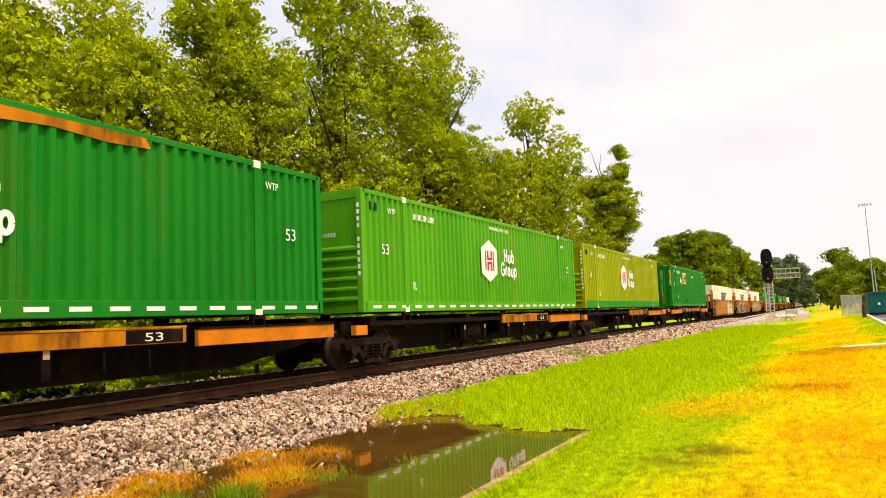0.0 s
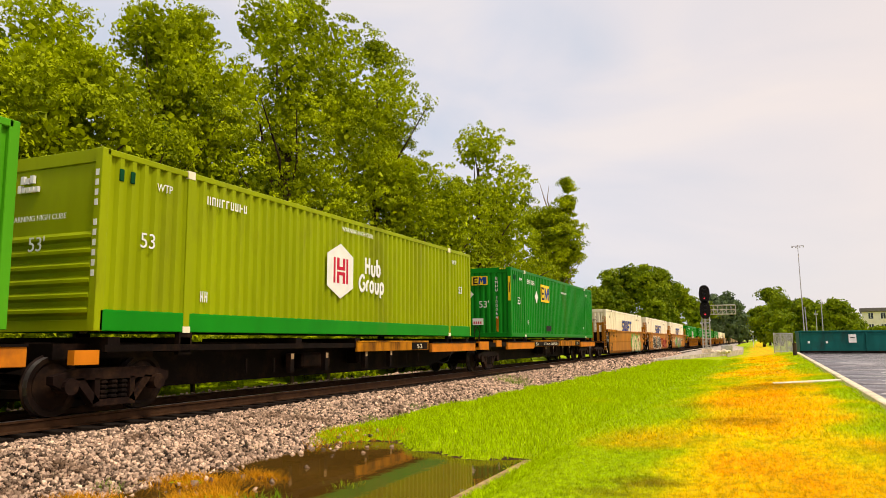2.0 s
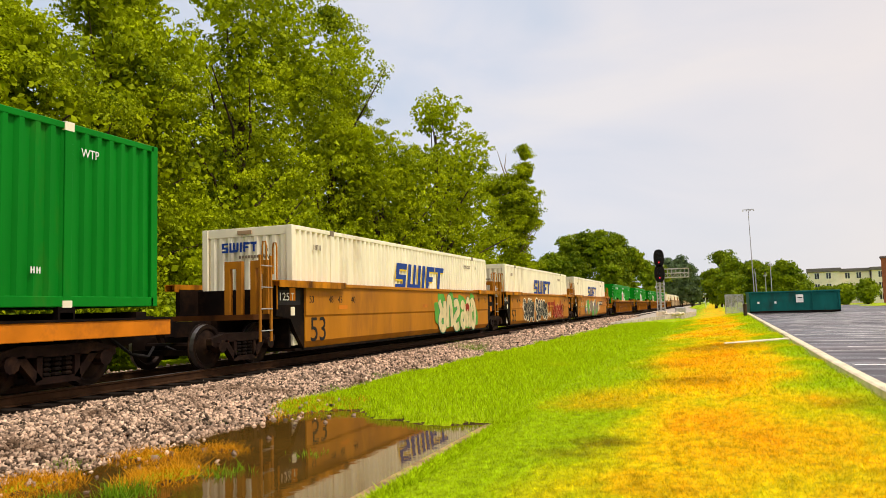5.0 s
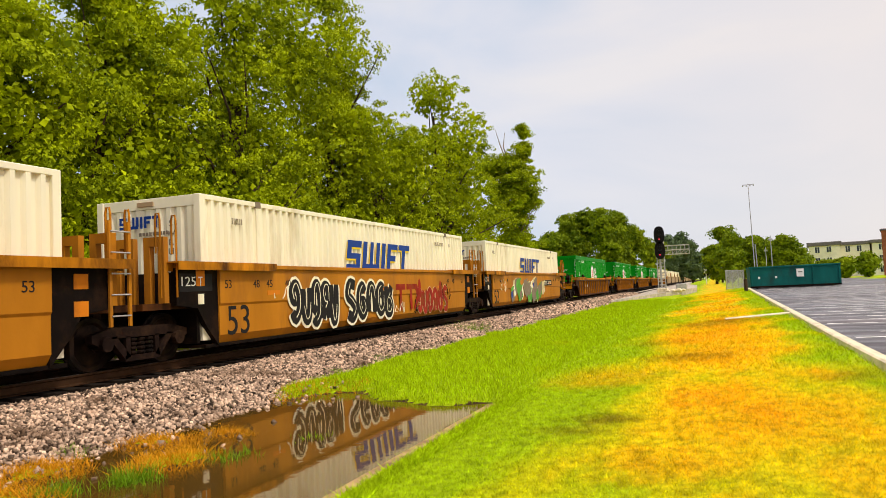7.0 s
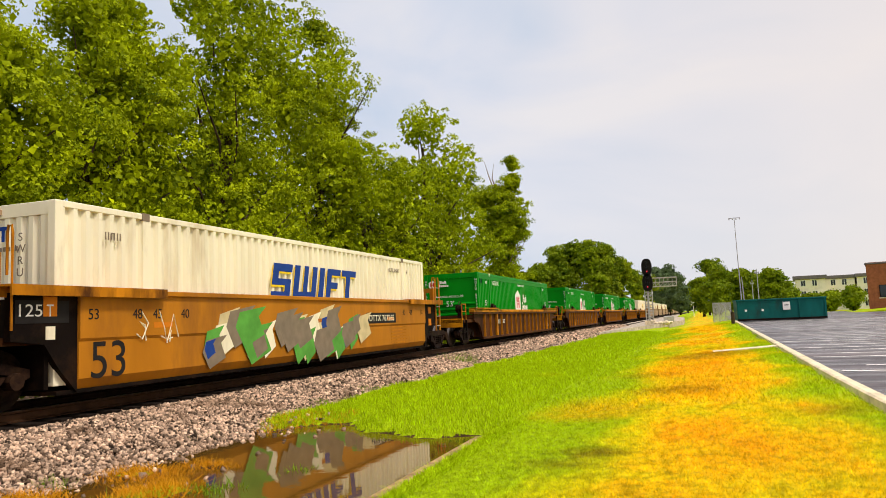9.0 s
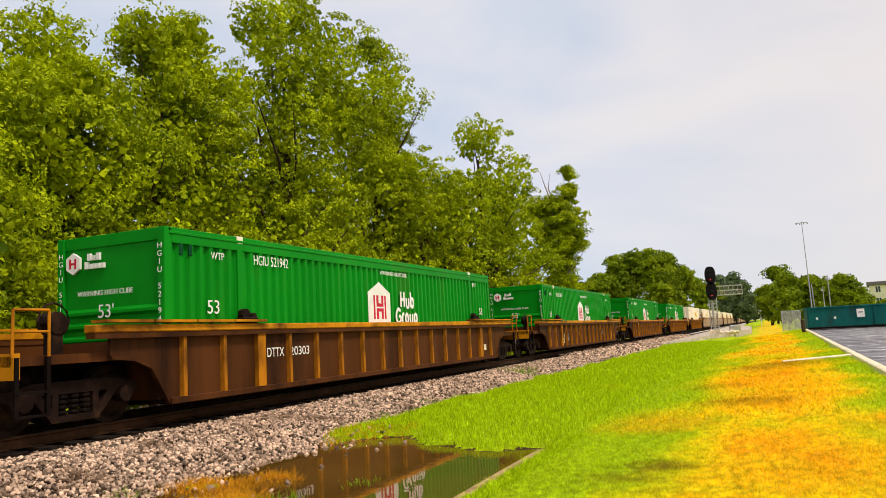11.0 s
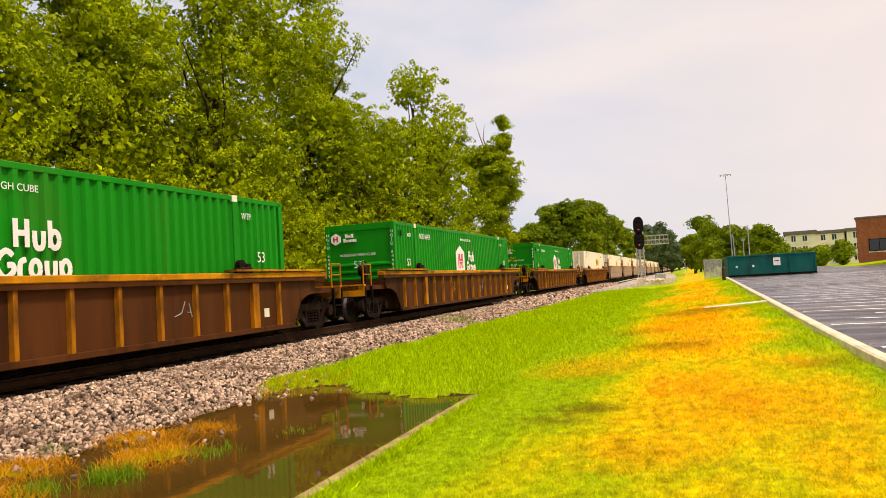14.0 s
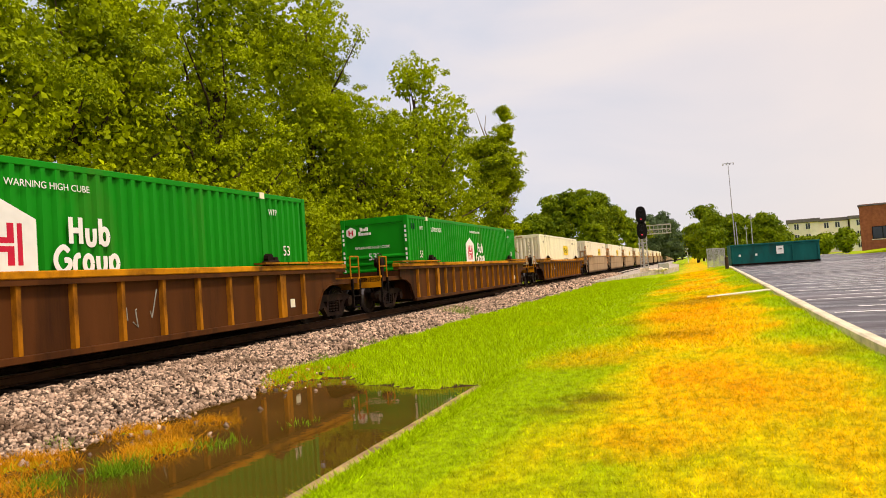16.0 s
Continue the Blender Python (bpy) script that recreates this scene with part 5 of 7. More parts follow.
M_SPRAY_GREEN = mat("spray_green", (0.10, 0.32, 0.05), 0.6, 0, 0.2, 3)
M_SPRAY_PALE = mat("spray_pale_yellow", (0.62, 0.50, 0.27), 0.6, 0, 0.2, 3)
M_SPRAY_RED = mat("spray_dark_red", (0.30, 0.022, 0.012), 0.6, 0, 0.3, 3, (0.2, 0.06, 0.01), 0.4, 2)
M_CHALK = mat("grey_chalk", (0.30, 0.29, 0.24), 0.8, 0, 0.3, 4)
M_SPRAY_TEAL = mat("spray_teal", (0.03, 0.16, 0.11), 0.6, 0, 0.2, 3)


def graffiti_a(car):
    for i in range(13):
        bm = bmesh.new()
        blob(bm, 9.5 + i * 0.36, 1.0 + 0.32 * math.sin(i * 1.9), 0.75, 0.8, 1.4585 + 0.0002 * i, 200 + i, 0.002)
        part("graffiti_ground", bm, M_SPRAY_GREEN, car, "sprayed green bush behind the lettering")
    throw_up(car, 9.6, 0.90, (0.85, 0.72, 0.85, 0.75, 0.5, 0.75), M_SPRAY_PALE, M_SPRAY_TEAL, 13, 1.35, 0.15, 0.035, False)
    bm = bmesh.new()
    prism(bm, [(12.65, 0.95), (12.85, 1.08), (13.05, 0.95), (13.1, 1.2), (12.95, 1.32), (12.72, 1.3), (12.6, 1.12)], "x", 1.462, 1.470)
    part("graffiti", bm, M_SPRAY_RED, car, "small sprayed red star")


def graffiti_b(car):
    throw_up(car, 2.95, 0.95, (0.52, 0.48, 0.46, 0.44, 0.42), M_BLACK, M_CREAM, 40, 1.16)
    throw_up(car, 5.75, 0.95, (0.66, 0.60, 0.62, 0.6, 0.55), M_BLACK, M_CREAM, 93, 1.16, 0.15)
    for pts in ([(9.0, 1.18), (9.75, 1.18), (9.75, 1.36), (9.0, 1.36)], [(9.28, 0.55), (9.46, 0.55), (9.46, 1.18), (9.28, 1.18)], [(9.85, 1.18), (10.6, 1.18), (10.6, 1.36), (9.85, 1.36)], [(10.12, 0.55), (10.3, 0.55), (10.3, 1.18), (10.12, 1.18)], [(10.4, 0.55), (10.6, 0.55), (10.95, 0.95), (10.7, 0.95)], [(10.7, 0.955), (10.95, 0.955), (10.75, 1.36), (10.52, 1.36)]):
        bm = bmesh.new()
        prism(bm, pts, "x", 1.4602, 1.4632)
        part("owner_mark", bm, M_SPRAY_RED, car, "faded red block of the owner's mark")
    throw_up(car, 10.75, 0.80, (0.5, 0.45, 0.5, 0.5, 0.55, 0.5), M_SPRAY_RED, M_SPRAY_PALE, 142, 0.95, 0.10, 0.02, False)
    for y, z in ((10.95, 1.35), (12.95, 1.3)):
        bm = bmesh.new()
        strokes(bm, 1.468, [(y - 0.1, z - 0.5), (y - 0.05, z - 0.1), (y, z + 0.12), (y + 0.06, z - 0.1), (y + 0.02, z - 0.45)], 0.07)
        part("graffiti", bm, M_SPRAY_RED, car, "sprayed dark red spike")
    scrawl(car, 9.2, 0.6, 3, M_CREAM, 8, 0.3)
    scrawl(car, 2.4, 1.2, 2, M_CREAM, 18, 0.3)
    scrawl(car, 13.3, 1.05, 4, M_BLACK, 28, 0.5)
    scrawl(car, 10.4, 0.6, 3, M_BLACK, 38, 0.4)


def graffiti_c(car):
    r = random.Random(4)
    for ink, n in ((M_GREY, 10), (M_CREAM, 4), (M_SPRAY_GREEN, 9), (M_SPRAY_PALE, 6), (M_BLUE, 6)):
        bm = bmesh.new()
        for i in range(n):
            y, z = 3.4 + 7.2 * (i + r.random()) / n, r.uniform(0.6, 1.2)
            w, h = r.uniform(0.35, 0.8), r.uniform(0.3, 0.5)
            if ink is M_BLUE:
                w, h = 0.25, 0.2
            prism(bm, [(y, z - h), (y + w, z - 0.4 * h), (y + 0.7 * w, z + h * 0.5), (y + 1.1 * w, z + h), (y - 0.2 * w, z + 0.7 * h), (y - 0.4 * w, z)], "x", 1.4602, 1.4602 + r.uniform(0.0015, 0.004) + 0.0005 * n)
        part("graffiti", bm, ink, car, "sprayed angular coloured shapes")
    scrawl(car, 1.6, 1.15, 5, M_CREAM, 25, 0.5)
    part("mark_panel", boxes((1.4605, 1.463, 10.9, 13.1, 1.10, 1.42)), M_BLACK, car, "black panel with pale marks")
    fit_text(car, "DTTX 767265", 11.1, 12.95, 1.17, 1.35, M_CREAM, "reporting_mark", 1.465)


SILL_L = 3.8


def spine_car(first, last, y_first=-1.5, y_last=LEN + 1.5, marked=False):
    """A platform of a spine car: a centre beam, cross arms and short orange side sills under the container."""
    car = thing("spine_car", "dark spine car platform with scuffed orange end sills", "railway wagon", "wagons of the train")
    bm = bmesh.new()
    prism(bm, [(-1.0, 0.72), (-1.0, 1.12), (LEN + 1.0, 1.12), (LEN + 1.0, 0.72), (LEN - 1.5, 0.30), (1.5, 0.30)], "x", -0.34, 0.34)
    part("centre_beam", bm, M_DARK, car, "grimy deep centre beam, darkened as in shade")
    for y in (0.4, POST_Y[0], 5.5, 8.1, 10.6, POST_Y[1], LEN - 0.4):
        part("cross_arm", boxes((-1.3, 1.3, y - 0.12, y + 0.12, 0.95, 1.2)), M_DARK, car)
    for sx in (1, -1):
        a, b = sorted((sx * 1.26, sx * 1.36))
        for y in (-0.72, LEN - SILL_L + 0.28) if first else (LEN - SILL_L + 0.28,):
            part("side_sill", boxes((a, b, y, y + SILL_L, 0.78, 1.06), bevel=0.01), M_ORANGE, car, "scuffed orange side sill")
            part("deck_plate", boxes((sx * 1.26 - 0.12, sx * 1.26 + 0.12, y, y + SILL_L, 1.06, 1.10)), M_DARK, car)
        if not first:
            a, b = sorted((sx * 1.27, sx * 1.33))
            part("side_rail", boxes((a, b, 0.2, 7.9, 0.97, 1.08)), M_DARK, car, "thin dark side rail")
        for y, y1 in ((3.12, 7.74), (8.02, 12.38)) if first else ((8.02, 12.38),):
            a, b = sorted((sx * 1.27, sx * 1.345))
            part("walk_sill", boxes((a, b, y, y1, 0.86, 1.10), bevel=0.008), M_RIB, car, "grimy ochre side sill")
            a, b = sorted((sx * 1.20, sx * 1.355))
            part("walkway", boxes((a, b, y, y1, 1.10, 1.135)), M_SILL, car, "worn ochre walkway edge")
        a, b = sorted((sx * 1.345, sx * 1.349))
        if marked:
            part("mark_panel", boxes((a, b, 3.2, 7.55, 0.875, 1.085)), M_DARK, car, "blackened panel behind the marks")
        part("mark_panel", boxes((a, b, 11.2, 12.3, 0.875, 1.085)), M_DARK, car, "blackened panel behind the number")
        for y in (8.5, 9.9, 5.2, 6.6):
            a, b = sorted((sx * 1.18, sx * 1.30))
            part("hanger", boxes((a, b, y, y + 0.14, 0.45, 0.86)), M_DARK, car)
            a, b = sorted((sx * 1.30, sx * 1.304))
            part("reflector", boxes((a, b, y + 0.02, y + 0.12, 0.74, 0.86)), M_TAN_PALE, car, "pale reflector")
        a, b = sorted((sx * 1.20, sx * 1.30))
        for y in (POST_Y[0], POST_Y[1]):
            part("pedestal", boxes((a, b, y - 0.16, y + 0.16, 0.9, 1.29)), M_DARK, car, "dark container pedestal")
        part("grab_bar", boxes(*[(min(sx * 1.34, sx * 1.37), max(sx * 1.34, sx * 1.37), y, y + 0.04, 0.5, 0.78) for y in (3.6, 4.5, 10.8, 11.6)]), M_DARK, car)
    if marked:
        fit_text(car, "53", 3.42, 3.78, 0.91, 1.04, M_CREAM, "size_mark", 1.350)
        fit_text(car, "TTAX 556920", 4.75, 7.25, 0.92, 1.03, M_CREAM, "reporting_mark", 1.350)
    fit_text(car, "53", 11.55, 11.90, 0.91, 1.04, M_CREAM, "size_mark", 1.350)
    part("brake_reservoir", boxes((0.4, 0.95, 6.2, 7.4, 0.5, 0.85), (0.4, 0.8, 9.0, 9.6, 0.55, 0.9), bevel=0.05), M_DARK, car, "dark brake gear boxes")
    if first:
        wheels(car, truck(car, y_first))
        part("end_platform", boxes((-1.3, 1.3, y_first - 1.6, -0.5, 0.9, 1.06)), M_DARK, car)
        part("end_sill", boxes((1.2, 1.34, y_first - 1.6, y_first - 0.6, 0.8, 1.1), (1.2, 1.34, y_first + 0.3, y_first + 0.9, 0.9, 1.14)), M_ORANGE, car, "orange end sill")
        coupler(car, y_first - 1.6, -1)
        bm = bmesh.new()
        tube(bm, [(0.9, y_first - 0.7 + 0.3 * math.cos(k * math.pi / 6), 1.35 + 0.3 * math.sin(k * math.pi / 6)) for k in range(13)], [0.02] * 13, 6)
        part("hand_brake", bm, M_DARK, car, "hand brake wheel")
    if y_last is None:
        return car
    wheels(car, truck(car, y_last))
    part("truck_deck", boxes((-0.9, 0.9, y_last - 1.0, y_last + 1.0, 0.86, 1.1)), M_DARK, car)
    part("end_sill", boxes((1.16, 1.3, y_last - 0.95, y_last - 0.5, 0.78, 1.0)), M_ORANGE, car, "orange end sill")
    if last:
        part("end_platform", boxes((-1.3, 1.3, LEN + 0.4, y_last + 1.6, 0.9, 1.06)), M_DARK, car)
        coupler(car, y_last + 1.6, 1)
    return car


TRAIN = []          # (object, distance of its near end at the start, height of its origin)


def put(ob, q, z):
    TRAIN.append((ob, q, z))
    return ob


FLAT_Z, WELL_Z = 1.83, Z0 + 0.335
Q_D, Q_G, Q_Y, Q_E = -3.6, 14.08, 31.65, 52.5
Q_S = (73.2, 92.62, 112.04)
Q_H = (135.2, 158.5, 181.8, 205.1)
put(hub_container("shipping_container", "dark green corrugated container with white logo marks", M_GREEN_DEEP, False, 1, True), Q_D, FLAT_Z)
put(hub_container("shipping_container", "light green weathered corrugated container with white hexagon badge", M_GREEN_LIGHT, False, 2, True), Q_G, FLAT_Z)
put(hub_container("shipping_container", "faded lime-yellow corrugated container with white hexagon badge and green lower rail", M_OLIVE, False, 3, band=M_GREEN), Q_Y, FLAT_Z)
put(emp_container(), Q_E, FLAT_Z)
rp = bmesh.new()
prism(rp, [(8.4, 2.60), (8.5, 2.80), (11.6, 2.82), (11.7, 2.66), (10.9, 2.62), (10.0, 2.67), (9.2, 2.61)], "x", HALF + 0.001, HALF + 0.006)
part("rust_patch", rp, M_RIB, TRAIN[0][0], "rusted patch below the top rail")
put(spine_car(True, False, y_last=LEN + 2.16), Q_D, Z0)
put(spine_car(False, False, y_last=LEN + 2.05), Q_G, Z0)
put(spine_car(False, False, y_last=None), Q_Y, Z0)
put(spine_car(True, True, y_first=-2.35, y_last=LEN - 1.95, marked=True), Q_E, Z0)
LBL = "white corrugated container with blue slanted logo, in a well car"
put(swift_container(LBL, seed=3), Q_S[0], WELL_Z)
put(copy_thing(TRAIN[-1][0], Matrix()), Q_S[1], WELL_Z)
put(copy_thing(TRAIN[-1][0], Matrix()), Q_S[2], WELL_Z)
put(smooth_well_unit(M_TAN, "tan smooth-sided well car with green graffiti", True, False, graffiti_a), Q_S[0], Z0)
put(smooth_well_unit(M_TAN, "tan smooth-sided well car with black and white graffiti", False, False, graffiti_b), Q_S[1], Z0)
put(smooth_well_unit(M_TAN, "tan smooth-sided well car with pale graffiti", False, True, graffiti_c), Q_S[2], Z0)
IN_WELL = "bright green corrugated container sunk in a ribbed well car"
hub = hub_container("shipping_container", IN_WELL, M_GREEN, True, 4, code="HGIU 521942", lip=True)
HUBS = [hub_container("shipping_container", IN_WELL, M_GREEN, True, 5, code="HGIU 513472", shift=-0.24), hub_container("shipping_container", IN_WELL, M_GREEN, True, 6, code="HGIU 644039", shift=-0.28), hub_container("shipping_container", IN_WELL, M_GREEN, True, 7, shift=-0.2)]
rib_car = ribbed_well_car()
put(hub, Q_H[0], WELL_Z)
put(rib_car, Q_H[0], Z0)
for k, q in enumerate(Q_H[1:]):
    put(HUBS[k], q, WELL_Z)
    put(copy_thing(rib_car, Matrix()), q, Z0)
    if k < 2:
        car = TRAIN[-1][0]
        car["label"] = "rust-brown ribbed well car with small chalky scrawls"
        if k == 0:
            scrawl(car, 2.62, 0.75, 2, M_CREAM, 70, 0.75, 1.424)
            scrawl(car, 3.6, 0.75, 3, M_CHALK, 71, 0.6, 1.424)
            scrawl(car, 12.0, 0.85, 2, M_CHALK, 72, 0.5, 1.424)
        else:
            scrawl(car, 9.55, 0.85, 3, M_CHALK, 73, 0.6, 1.424)
        scrawl(car, 5.75, 0.85, 2, M_SILL, 80 + k, 0.5, 1.424)
fit_text(rib_car, "DTTX", 2.62, 3.18, 0.86, 1.04, M_WHITE, "reporting_mark", 1.424)
fit_text(rib_car, "20303", 3.40, 4.10, 0.86, 1.04, M_WHITE, "reporting_mark", 1.424)
white = swift_container("white corrugated container with a yellow logo panel", jb=True, seed=6)
pale_car = smooth_well_unit(M_TAN_PALE, "pale dusty smooth-sided well car", True, True, None, False)
put(white, Q_H[3] + 23.3, WELL_Z)
put(copy_thing(rib_car, Matrix()), Q_H[3] + 23.3, Z0)
q = Q_H[3] + 23.3 + 21.6
for i in range(15):
    put(copy_thing(white, Matrix()), q, WELL_Z)
    put(pale_car if i == 0 else copy_thing(pale_car, Matrix()), q, Z0)
    if i == 9:
        put(copy_thing(white, Matrix()), q, WELL_Z + 2.91)
    q += 19.45 if i % 3 != 2 else 21.5


# ---- trees ----
def leaf_mesh(name, centres, ups, size, slim, material, parent, rng, label="", loose=0.45):
    """Many small folded leaves: one kite of two triangles each, lying about square to ups."""
    n = len(centres)
    k = rng.normal(size=(n, 3)) * loose + ups
    k /= np.linalg.norm(k, axis=1, keepdims=True) + 1e-9
    d = rng.normal(size=(n, 3))
    d[:, 2] -= 0.5
    d -= k * np.sum(d * k, axis=1, keepdims=True)
    d /= np.linalg.norm(d, axis=1, keepdims=True) + 1e-9
    s = np.cross(d, k)
    L = size * rng.uniform(0.6, 1.35, (n, 1))
    Wd = L * slim * rng.uniform(0.7, 1.3, (n, 1))
    v = np.empty((n, 4, 3))
    v[:, 0] = centres - d * L * 0.5
    v[:, 1] = centres + s * Wd * 0.5 + k * L * 0.10
    v[:, 2] = centres + d * L * 0.5 - k * L * 0.08
    v[:, 3] = centres - s * Wd * 0.5 + k * L * 0.10
    me = bpy.data.meshes.new(name)
    me.vertices.add(4 * n)
    me.vertices.foreach_set("co", v.reshape(-1))
    b = np.arange(n)[:, None] * 4
    tri = np.concatenate([b + [0, 1, 2], b + [0, 2, 3]], axis=1).reshape(-1)
    me.loops.add(6 * n)
    me.loops.foreach_set("vertex_index", tri)
    me.polygons.add(2 * n)
    me.polygons.foreach_set("loop_start", np.arange(2 * n) * 3)
    me.polygons.foreach_set("loop_total", np.full(2 * n, 3))
    me.update()
    me.materials.append(material)
    ob = new(name, me)
    ob.parent = parent
    if label:
        ob["label"] = label
    return ob


def domes(rng, n, low):
    """Directions over the upper part of a ball, down to the height low."""
    z = rng.uniform(low, 1, n)
    a = rng.uniform(0, 2 * np.pi, n)
    q = np.sqrt(1 - z * z)
    return np.stack([q * np.cos(a), q * np.sin(a), z], 1)


def tree(name, label, category, x, y, base, lobes, leaves, leaf, material, seed, bark=None, slim=0.62, clump=0.34, trunk_r=0.25, group="", forks=14, bare=(), boughs=9, per=34):
    """lobes: (dx, dy, z, half width, half height) of the crown's masses. Each mass carries flat-bottomed boughs, each bough
    domed clumps, each clump a cap of leaves; big inner leaves keep the heart of the crown in the shade."""
    rng = np.random.default_rng(seed)
    r = random.Random(seed)
    ob = thing(name, label, category, group, pose(x, y, base))
    bark = bark or M_BARK
    pads = []
    for dx, dy, z, a, h in lobes:
        d = domes(rng, boughs, -0.55)
        c = np.array([dx, dy, z]) + d * np.array([a, a, h]) * rng.uniform(0.52, 0.84, (boughs, 1))
        q = rng.uniform(0.30, 0.52, boughs) * min(a, h * 1.2)
        pads += [(p, w) for p, w in zip(c, q)]
        pads.append((np.array([dx, dy, z + h * 0.35]), 0.6 * min(a, h)))
    area = np.array([w * w for _, w in pads])
    area /= area.sum()
    cl, out = [], []
    for (p, w), f in zip(pads, area):
        k = max(3, int(leaves * f / per))
        d = domes(rng, k, -0.35)
        cl.append(p + d * np.array([1, 1, 0.62]) * w * rng.uniform(0.72, 1.05, (k, 1)))
        out.append(d)
    cl, out = np.concatenate(cl), np.concatenate(out)
    n = len(cl)
    cs = clump * rng.uniform(0.55, 1.3, n)
    d = domes(rng, n * per, -0.6).reshape(n, per, 3)
    d[:, :, :2] += 0.45 * out[:, None, :2]
    pts = (cl[:, None, :] + d * cs[:, None, None] * np.array([1, 1, 0.7]) * rng.uniform(0.6, 1.05, (n, per, 1))).reshape(-1, 3)
    ups = d.reshape(-1, 3) + 0.3 * np.repeat(out, per, axis=0)
    ups /= np.linalg.norm(ups, axis=1, keepdims=True)
    ok = pts[:, 2] > 0.1
    pts, ups = pts[ok], ups[ok]
    core = []
    for dx, dy, z, a, h in lobes:
        k = max(6, int(leaves * 0.24 / len(lobes)))
        e = rng.normal(size=(k, 3))
        e /= np.linalg.norm(e, axis=1, keepdims=True)
        core.append(np.array([dx, dy, z]) + e * rng.uniform(0, 1, (k, 1)) ** 0.45 * np.array([a, a, h]) * 0.70)
    core = np.concatenate(core)
    core = core[core[:, 2] > 0.1]
    leaf_mesh("inner_foliage", core, np.tile([0.0, 0.0, 0.4], (len(core), 1)), leaf * 1.9, 0.75, material, ob, rng, loose=0.9)
    leaf_mesh("crown", pts, ups, leaf, slim, material, ob, rng, loose=0.42)
    # trunk and limbs
    bm = bmesh.new()
    top = max(lobes, key=lambda l: l[2] + l[4])
    tz = (top[2] + top[4]) * 0.80
    pl = [Vector((0, 0, -0.2))]
    for i in range(1, 7):
        t = i / 6
        pl.append(Vector((top[0] * t ** 1.5 + r.uniform(-0.12, 0.12), top[1] * t ** 1.5 + r.uniform(-0.12, 0.12), tz * t)))
    tube(bm, pl, [trunk_r * (1.15 - 0.95 * i / 6) for i in range(7)], 8)
    part("trunk", bm, bark, ob)
    for i in range(forks):
        c = Vector(cl[r.randrange(n)])
        t = min(0.85, max(0.2, (c.z - 1.2) / max(tz, 1) * 0.6))
        j = min(5, int(t * 6))
        a = pl[j].lerp(pl[j + 1], t * 6 - j)
        m = a.lerp(c, 0.5) + Vector((r.uniform(-0.4, 0.4), r.uniform(-0.4, 0.4), r.uniform(0.1, 0.7)))
        q = trunk_r * 0.42 * (1 - 0.5 * t)
        bm = bmesh.new()
        tube(bm, [a, a.lerp(m, 0.5) + Vector((0, 0, 0.15)), m, c], [q, q * 0.8, q * 0.55, q * 0.15], 5)
        part("limb", bm, bark, ob)
    for a, b, c in bare:
        bm = bmesh.new()
        tube(bm, [Vector(a), Vector(b), Vector(c)], [0.09, 0.05, 0.015], 5)
        part("bare_twig", bm, bark, ob)
    return ob


def polar(az, x):
    """Place on the line x at the bearing az (degrees left of the track's direction)."""
    return x, -x / math.tan(radians(az))


def lift(az, x, el):
    px, py = polar(az, x)
    return EYE[2] + math.hypot(px, py) * math.tan(radians(el))


def tower(tops, x0, low, seed):
    """Crown lobes under a set of tops (bearing, elevation, half width in metres), relative to the first top's foot."""
    r = random.Random(seed)
    fx, fy = polar(tops[0][0], x0)
    out = []
    for az, el, hw in tops:
        px, py = polar(az, x0)
        h = lift(az, x0, el * 1.03)
        z = h
        w = hw * 1.0
        first = True
        while z > low:
            hh = w * r.uniform(0.85, 1.15)
            side = 0 if first else r.uniform(-0.6, 0.6) * w
            # across the line of sight
            ux, uy = math.cos(radians(az)), math.sin(radians(az))
            out.append((px - fx + side * ux + r.uniform(-0.5, 0.5), py - fy + side * uy + r.uniform(-0.5, 0.5), z - hh, w, hh))
            z -= hh * 0.82
            w = min(hw * 1.7, w * 1.25)
            first = False
    return fx, fy, out


GREEN_TREE = "tall broadleaf tree in full summer leaf behind the track"
ROW = [
    ([(72.5, 24.2, 2.2), (66.8, 26.6, 2.5), (69.5, 23.6, 2.2), (75.5, 26, 2.6)], -19.5, 2.6, 52000, 0.13),
    ([(63.6, 24.0, 1.9), (59.4, 22.6, 1.7), (61.5, 19.5, 2.2)], -18.5, 2.0, 44000, 0.13),
    ([(52.1, 23.8, 1.7), (54.2, 20.4, 1.5), (50.0, 20.8, 1.6)], -19.5, 2.6, 48000, 0.13),
    ([(46.3, 23.6, 1.5), (43.0, 23.7, 1.6), (44.5, 19.5, 2.6)], -20.0, 2.8, 54000, 0.135),
    ([(36.6, 25.8, 1.9), (33.6, 25.4, 1.9), (39.6, 20.8, 2.0), (35.0, 22.0, 2.8)], -19.5, 2.8, 74000, 0.14),
    ([(28.6, 22.4, 1.25), (30.6, 20.0, 1.8), (28.0, 18.0, 1.1)], -19.0, 2.4, 48000, 0.14),
    ([(24.8, 14.4, 2.2), (23.4, 12.2, 1.8), (26.2, 14.2, 1.8)], -17.5, 1.8, 40000, 0.14),
    ([(20.2, 16.4, 2.3), (18.9, 12.4, 2.1), (21.7, 13.0, 2.4), (19.0, 9.2, 2.2)], -16.5, 3.0, 56000, 0.15),
]
for i, (tops, x0, low, n, lf) in enumerate(ROW):
    fx, fy, lobes = tower(tops, x0, low, 50 + i)
    tree("tree", GREEN_TREE, "tree", fx, fy, 0.1, lobes, n, lf, M_LEAF, 100 + i, trunk_r=0.34, group="trees behind the track", forks=22, boughs=9)
